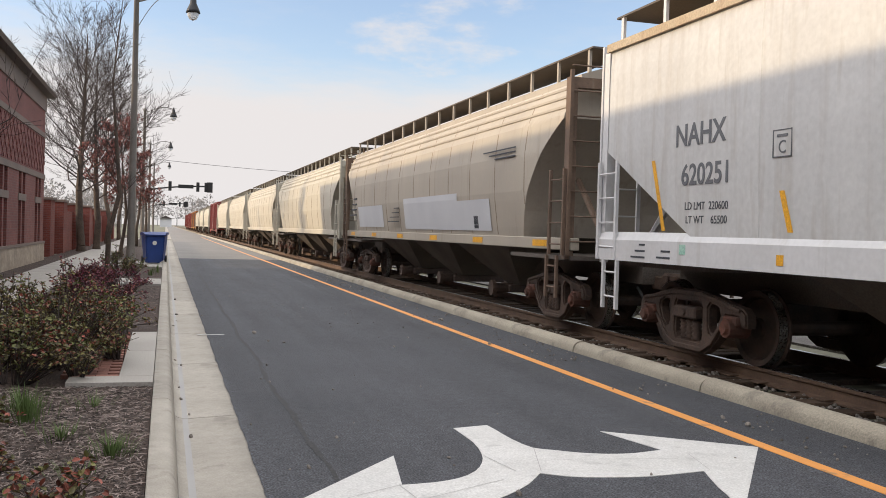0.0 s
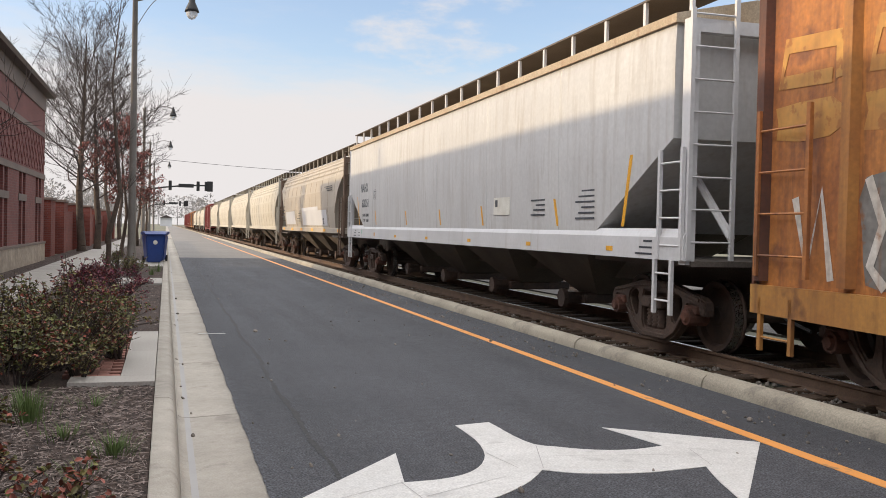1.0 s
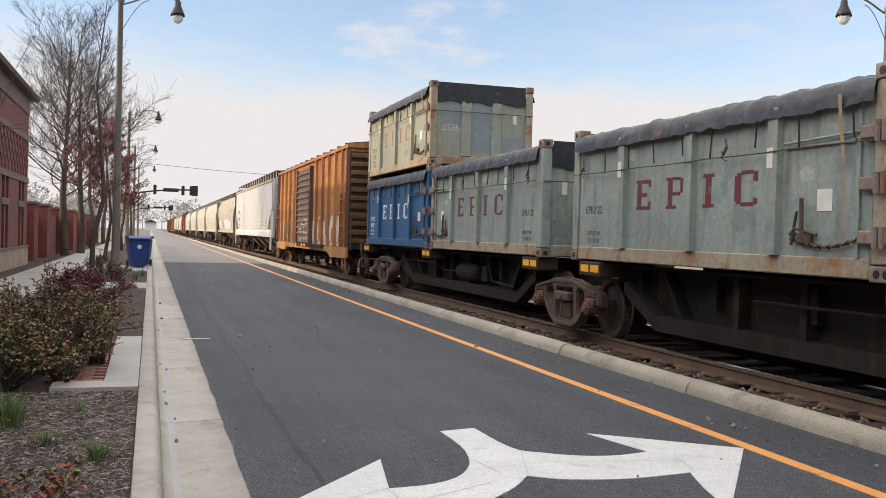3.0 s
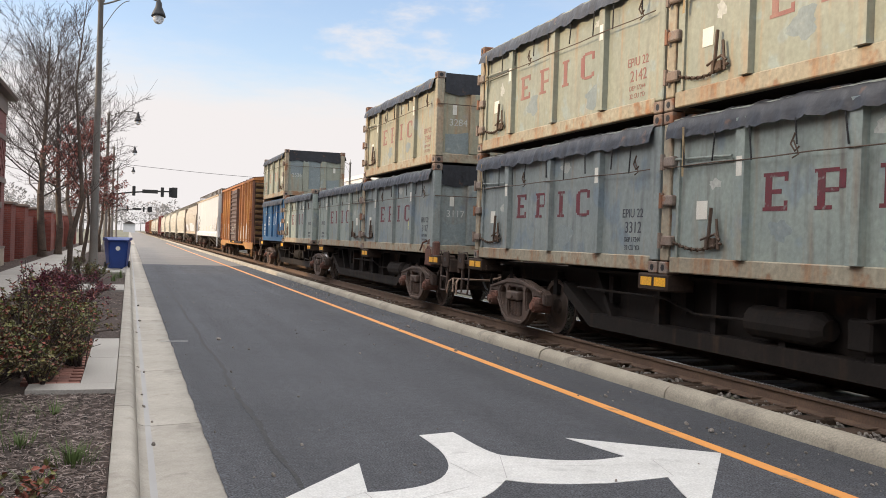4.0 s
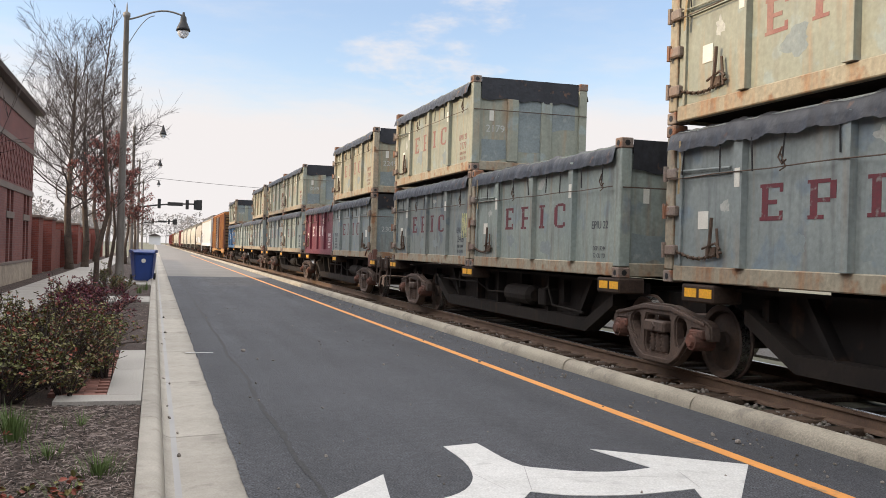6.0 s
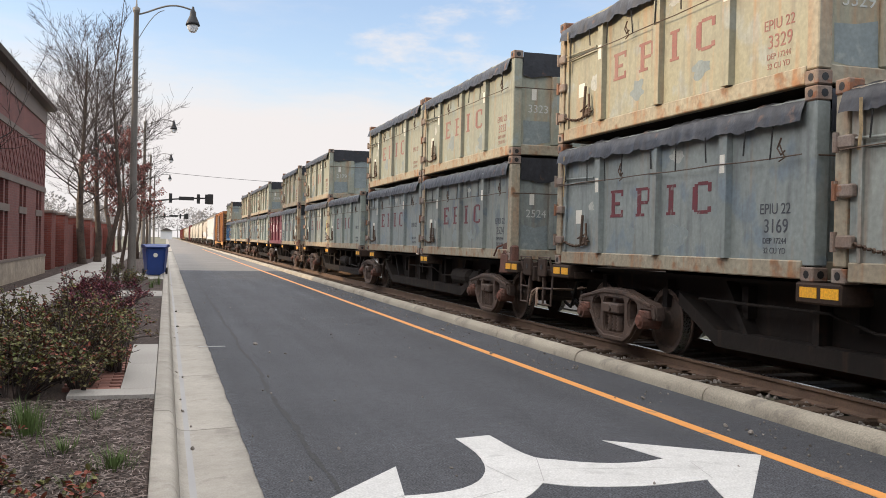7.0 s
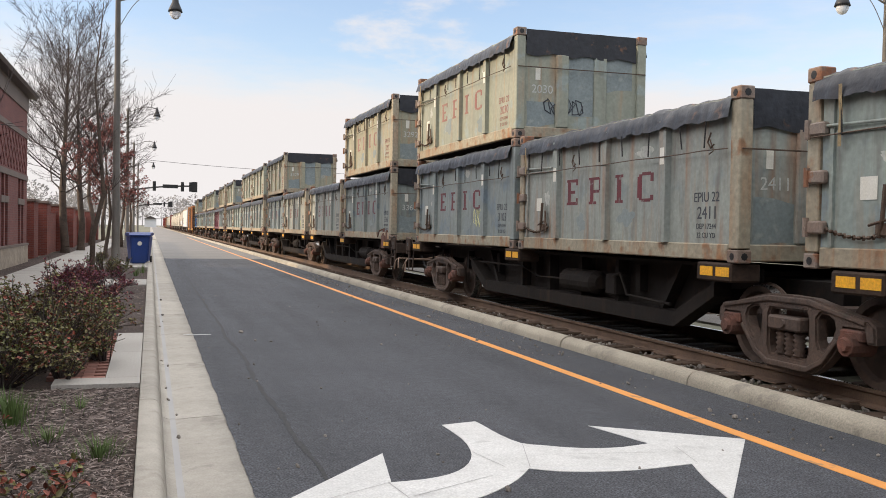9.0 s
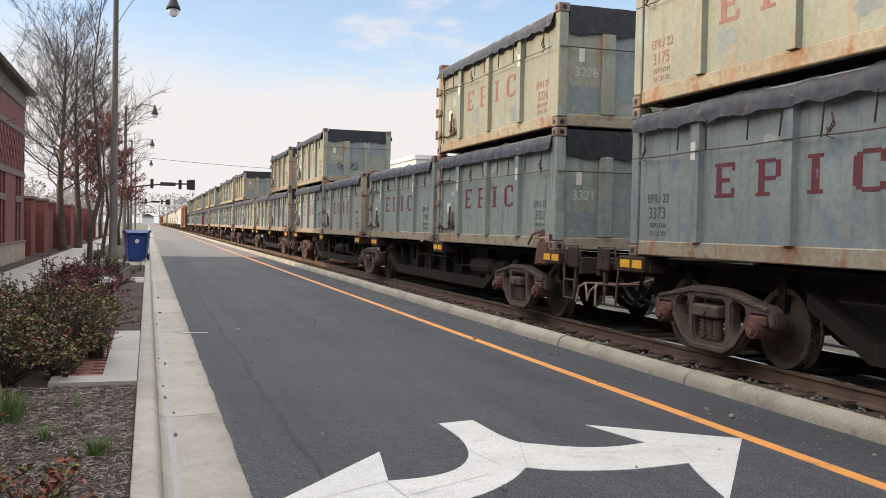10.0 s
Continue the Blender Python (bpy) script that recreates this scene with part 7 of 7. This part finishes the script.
for y, z1, lean in ((8.21, 2.44, 0.24), (5.93, 2.01, 0.13), (2.58, 1.95, 0.10), (-0.3, 1.95, 0.10), (-3.02, 1.97, 0.10), (-6.38, 2.02, 0.12), (-8.4, 2.5, -0.24)):
    strip_bm = bmesh.new()
    lo_x, hi_x = hop_x(1.62), hop_x(z1)
    v = [strip_bm.verts.new(p) for p in ((lo_x, y - 0.04, 1.62), (lo_x, y + 0.04, 1.62), (hi_x, y + 0.04 + lean, z1), (hi_x, y - 0.04 + lean, z1))]
    strip_bm.faces.new(v)
    part("reflector", strip_bm, M_AMBER, hop_a, "orange reflective strip")
part("sill_mark", box(bmesh.new(), -1.606, -1.598, 5.98, 6.08, 1.31, 1.41), M_AMBER, hop_a, "small yellow sticker on the sill")
part("sill_mark", box(bmesh.new(), -1.606, -1.598, 7.68, 7.80, 1.36, 1.47), M_MINT, hop_a, "pale green paint dab on the sill")
for y in (3.5, 0.6, -2.4, -5.4, -8.2):
    part("sill_mark", box(bmesh.new(), -1.606, -1.598, y, y + 0.18, 1.31, 1.37), M_AMBER, hop_a, "small yellow sticker on the sill")
sten = bmesh.new()
for (yc, zc, n_, w) in ((-5.62, 1.78, 4, 0.55), (-7.3, 1.72, 8, 0.6), (8.75, 1.29, 3, 0.34), (8.15, 1.30, 2, 0.3), (-9.0, 1.29, 3, 0.4)):
    for k in range(n_):
        xs_ = -1.6015 if zc < 1.5 else hop_x(zc + 0.2)
        box(sten, xs_ - 0.004, xs_ + 0.002, yc - w / 2, yc + w / 2 - 0.1 * (k % 3), zc + 0.075 * k, zc + 0.075 * k + 0.022)
part("stencil", sten, M_LETTER_DARK, hop_a, "small unreadable stencil lines")
plate = part("data_plate", box(bmesh.new(), XS - 0.003, XS + 0.002, -4.40, -3.6, 1.80, 2.12), M_PLACARD, hop_a, "white data plate with a dark block")
part("data_block", box(bmesh.new(), XS - 0.005, XS - 0.003, -3.80, -3.68, 1.94, 2.06), M_LETTER_DARK, plate)

hop_b = rolls(hopper(8.65, M_HOPTAN, M_HOPTAN, True, "tan rounded covered hopper with pale repaint patches", near_spin), 20.95)


def patch(parent, y0, y1, z0, z1, m, wfun):
    """A repaint patch that follows the curved side."""
    bm = bmesh.new()
    cols = [[bm.verts.new((-(wfun(z) + 0.012), y, z)) for z in [z0 + (z1 - z0) * k / 6 for k in range(7)]] for y in (y0, y1)]
    for k in range(6):
        bm.faces.new((cols[0][k], cols[1][k], cols[1][k + 1], cols[0][k + 1]))
    part("repaint_patch", bm, m, parent, "pale repaint patch")


RW = [(1.2, 1.42), (1.6, 1.50), (2.2, 1.58), (2.8, 1.59), (3.3, 1.53), (3.7, 1.38), (3.9, 1.22)]


def round_width(z):
    return float(np.interp(z, [p[0] for p in RW], [p[1] for p in RW]))


patch(hop_b, -5.3, -3.4, 1.58, 2.15, M_PATCH, round_width)
patch(hop_b, -3.4, 0.9, 1.58, 2.30, M_PATCH, round_width)
patch(hop_b, 3.2, 6.4, 1.62, 2.2, M_PATCH, round_width)
patch(hop_b, -4.6, -4.35, 1.62, 1.85, M_LETTER_DARK, round_width)
sten = bmesh.new()
for k in range(3):
    box(sten, -1.61, -1.60, -6.6, -5.0 - 0.3 * k, 2.95 - 0.07 * k, 2.972 - 0.07 * k)
for k in range(4):
    box(sten, -1.61, -1.59, 1.3, 2.4 - 0.2 * k, 1.75 + 0.11 * k, 1.772 + 0.11 * k)
    box(sten, -1.61, -1.59, 6.6, 7.5 - 0.15 * k, 1.95 + 0.16 * k, 1.99 + 0.16 * k)
part("stencil", sten, M_LETTER_DARK, hop_b, "small unreadable stencil lines")
for y in (-7.5, -4.5, -1.5, 1.5, 4.5, 7.5):
    part("reflector", box(bmesh.new(), -1.506, -1.50, y - 0.28, y + 0.28, 1.36, 1.46), M_AMBER, hop_b, "yellow sill reflector")

far_spin = []
hop_c = rolls(hopper(9.0, M_HOPCREAM, M_HOPCREAM, True, "cream rounded covered hopper with streaked sides", far_spin), 39.6)
for s in (58.4, 78.3, 98.2):
    rolls(copy_thing(hop_c, pose(0, 0, 0)), s)
box_a = rolls(boxcar(7.95, M_BOX, M_BOXSILL, M_BOXDOOR, "weathered orange-brown boxcar with old graffiti", near_spin, M_BOXEND, M_BOXPOST), -17.55)
for text, y, z, size in (("The", -1.85, 3.52, 0.36), ("nati", -2.97, 3.53, 0.40), ("onwide", -4.17, 3.54, 0.36), ("boxc", -5.34, 3.55, 0.42), ("ar po", -6.46, 3.56, 0.42), ("ol", -7.4, 3.57, 0.42), ("next", -2.97, 2.60, 0.2), ("road", -2.97, 2.42, 0.2)):
    letters(text, size, on_side(-1.425, y, z), M_GRAF_YF, box_a)
letters("319", 0.22, on_side(-1.434, 3.55, 2.12), M_GRAF_W, box_a)
letters("96", 0.22, on_side(-1.434, 4.75, 2.12), M_GRAF_W, box_a)
letters("any", 0.30, on_side(-1.427, -6.46, 2.72), M_GRAF_YF, box_a)
letters("road", 0.30, on_side(-1.427, -6.46, 2.45), M_GRAF_YF, box_a)
box_r = rolls(boxcar(8.4, M_BOXRED, M_BOXRED, M_BOXRED, "oxide red steel boxcar with ribbed sides", far_spin), 117.5)
rolls(copy_thing(hop_c, pose(0, 0, 0)), 137.0)
rolls(copy_thing(hop_c, pose(0, 0, 0)), 156.5)
rolls(copy_thing(hop_c, pose(0, 0, 0)), 176.0)
rolls(copy_thing(box_a, pose(0, 0, 0)), 194.0)
rolls(copy_thing(box_a, pose(0, 0, 0)), 211.0)
for k in range(4):
    rolls(copy_thing(box_r, pose(0, 0, 0)), 228.5 + 17.8 * k)

# container flats, coupled behind the boxcar
car0 = flat_car(near_spin)
CAR_S = [-27.15, -55.15, -83.1, -110.85, -139.35, -167.4]
rolls(car0, CAR_S[0])
for s in CAR_S[1:]:
    rolls(copy_thing(car0, pose(0, 0, 0)), s)

GREY = "grey-green open-top waste container under black tarpaulin"
PROTO = {
    "g": container(M_CG, M_LETTER_RED, M_LETTER_DARK, GREY, 1),
    "b": container(M_CB, M_LETTER_RED, M_LETTER_DARK, "blue-grey open-top waste container under black tarpaulin", 2),
    "p": container(M_CC, M_LETTER_FADED, M_LETTER_FADED, "pale faded green waste container with rust streaks", 3),
    "r": container(M_CR, M_LETTER_RED, M_LETTER_DARK, "grey-green waste container streaked with orange rust", 6),
    "d": container(M_CD, M_LETTER_RED, M_LETTER_DARK, "dark slate waste container with blotchy touched-up paint", 7),
    "o": container(M_CO, M_LETTER_FADED, M_LETTER_FADED, "pale waste container with broad orange rust runs", 8),
    "B": container(M_CBLUE, M_LETTER_WHITE, M_LETTER_WHITE, "bright blue open-top waste container with white lettering", 4),
    "M": container(M_CMAR, M_LETTER_WHITE, M_LETTER_WHITE, "maroon open-top waste container with white lettering", 5),
}
USED = set()
# far end along the line, paint below, number below, paint above, number above, turned round
LOAD = [
    (-27.1, "B", "4009", "p", "2536", 1), (-33.4, "g", "", "", "", 0), (-40.6, "g", "", "", "", 1), (-46.6, "b", "3117", "o", "3284", 0),
    (-55.13, "b", "3312", "p", "2142", 0), (-61.25, "g", "2155", "p", "3049", 0), (-68.35, "M", "5072", "", "", 0), (-74.45, "b", "2305", "o", "2249", 2),
    (-83.05, "d", "2406", "p", "2179", 0), (-89.2, "g", "", "", "", 0), (-96.4, "b", "", "p", "", 0), (-102.6, "d", "2524", "p", "3323", 0),
    (-110.68, "b", "3169", "o", "3329", 0), (-117.0, "r", "2546", "", "", 0), (-124.25, "r", "2311", "", "", 0), (-130.88, "d", "3366", "o", "3292", 0),
    (-139.3, "b", "3103", "p", "2030", 0), (-145.6, "r", "2411", "", "", 0), (-152.7, "g", "3290", "", "", 0), (-159.03, "g", "3321", "p", "3226", 0),
    (-167.4, "b", "3373", "p", "3175", 1), (-173.6, "g", "", "p", "", 0),
]


NUMBERS = []
SCRIBBLES = {"2546": (0, -1.05, 0.28, 0.8, 0.32), "3103": (0, -0.9, 0.35, 0.6, 0.35), "2406": (0, -2.5, 0.55, 0.35, 0.5), "2030": (1, -0.7, 0.42, 0.75, 0.28), "3117": (0, -1.2, 0.5, 0.3, 0.2)}


def scribble(parent, on_the_end, y, z, w, hgt):
    """An unreadable spray-can scrawl: one looping line."""
    r = random.Random(int(1000 * w + 77 * hgt))
    pts = []
    for i in range(34):
        f = i / 33
        u, q = f * w + 0.06 * math.sin(i * 1.9), hgt * (0.5 + 0.5 * math.sin(i * 1.35 + r.uniform(-.5, .5)))
        pts.append(Vector((-1.197, y - u, z + q)) if not on_the_end else Vector((y + u, -2.972, z + q)))
    part("scrawl", pipe(bmesh.new(), pts, 0.006 if not on_the_end else 0.010, 4), M_SCRAWL if not on_the_end else M_LETTER_DARK, parent, "thin unreadable spray scrawl")


def load_one(code, s, z, turned, number):
    proto = PROTO[code]
    if code in USED:
        ob = copy_thing(proto, pose(0, 0, 0))
    else:
        USED.add(code)
        ob = proto
    if number:
        NUMBERS.append((ob, code, turned, number))
    return rolls(ob, s - 3.03, z, 180.0 if turned else 0.0)


def add_numbers():
    for ob, code, turned, number in NUMBERS:
        light = code in "BM"
        m = M_LETTER_WHITE if light else M_LETTER_DARK if code not in "po" else M_LETTER_FADED
        yn = -2.42
        side, end = (on_side(-1.1965, yn, 0.47), on_end(-0.72, -2.968, 0.78))
        if turned:
            half_turn = Matrix.Rotation(math.pi, 4, "Z")
            side, end = half_turn @ on_side(-1.1965, -yn, 0.47), half_turn @ on_end(-0.72, -2.968, 0.78)
        letters(number, 0.20, side, m, ob, "number")
        letters(number, 0.20, end, M_CHALK if not light else m, ob, "number")
        if number in SCRIBBLES:
            scribble(ob, *SCRIBBLES[number])


for s, low_code, low_no, up_code, up_no, turned in LOAD:
    load_one(low_code, s, 1.228, turned in (1, 2), low_no)
    if up_code:
        load_one(up_code, s, 1.228 + 1.872, turned == 1, up_no)
add_numbers()

# the side turned away from the street carries no small hardware
for ob, s, z, turn in MOVERS:
    if ob.name.split(".")[0] == "waste_container":
        for p in list(ob.children):
            if p.name.split(".")[0] in ("tie_strap", "casting_hole", "code_mark", "repaint_patch", "placard", "hinge", "chain", "lever", "webbing_strap", "lashing_hook", "side_door"):
                mid = sum(v[0] for v in p.bound_box) / 8 + p.matrix_basis.translation.x
                mid_y = sum(v[1] for v in p.bound_box) / 8 + p.matrix_basis.translation.y
                if (abs(mid) > 1.1 and (mid > 1.1) != bool(turn)) or (abs(mid) < 1.1 and mid_y * (-1 if turn else 1) > 2.8):
                    bpy.data.objects.remove(p)


def motions():
    steps = [0.0, 2.0, 4.0, 6.0, 8.0, 10.0]
    for ob, s, z, turn in MOVERS:
        walk(ob, [(t, pose(XC, s + along(t), z, 0, 0, turn)) for t in steps])
    # wheels roll without slip on a tread of 0.42 m radius
    cars = [hop_a, hop_b, box_a] + [ob for ob, *_ in MOVERS if ob.name.split(".")[0] == "flat_car"]
    for car in cars:
        for w in spin_of(car):
            y = w.location.y
            walk(w, [(i / 30, pose(0, y, 0.57, -math.degrees(along(i / 30) / 0.42) % 360)) for i in range(301)])


motions()
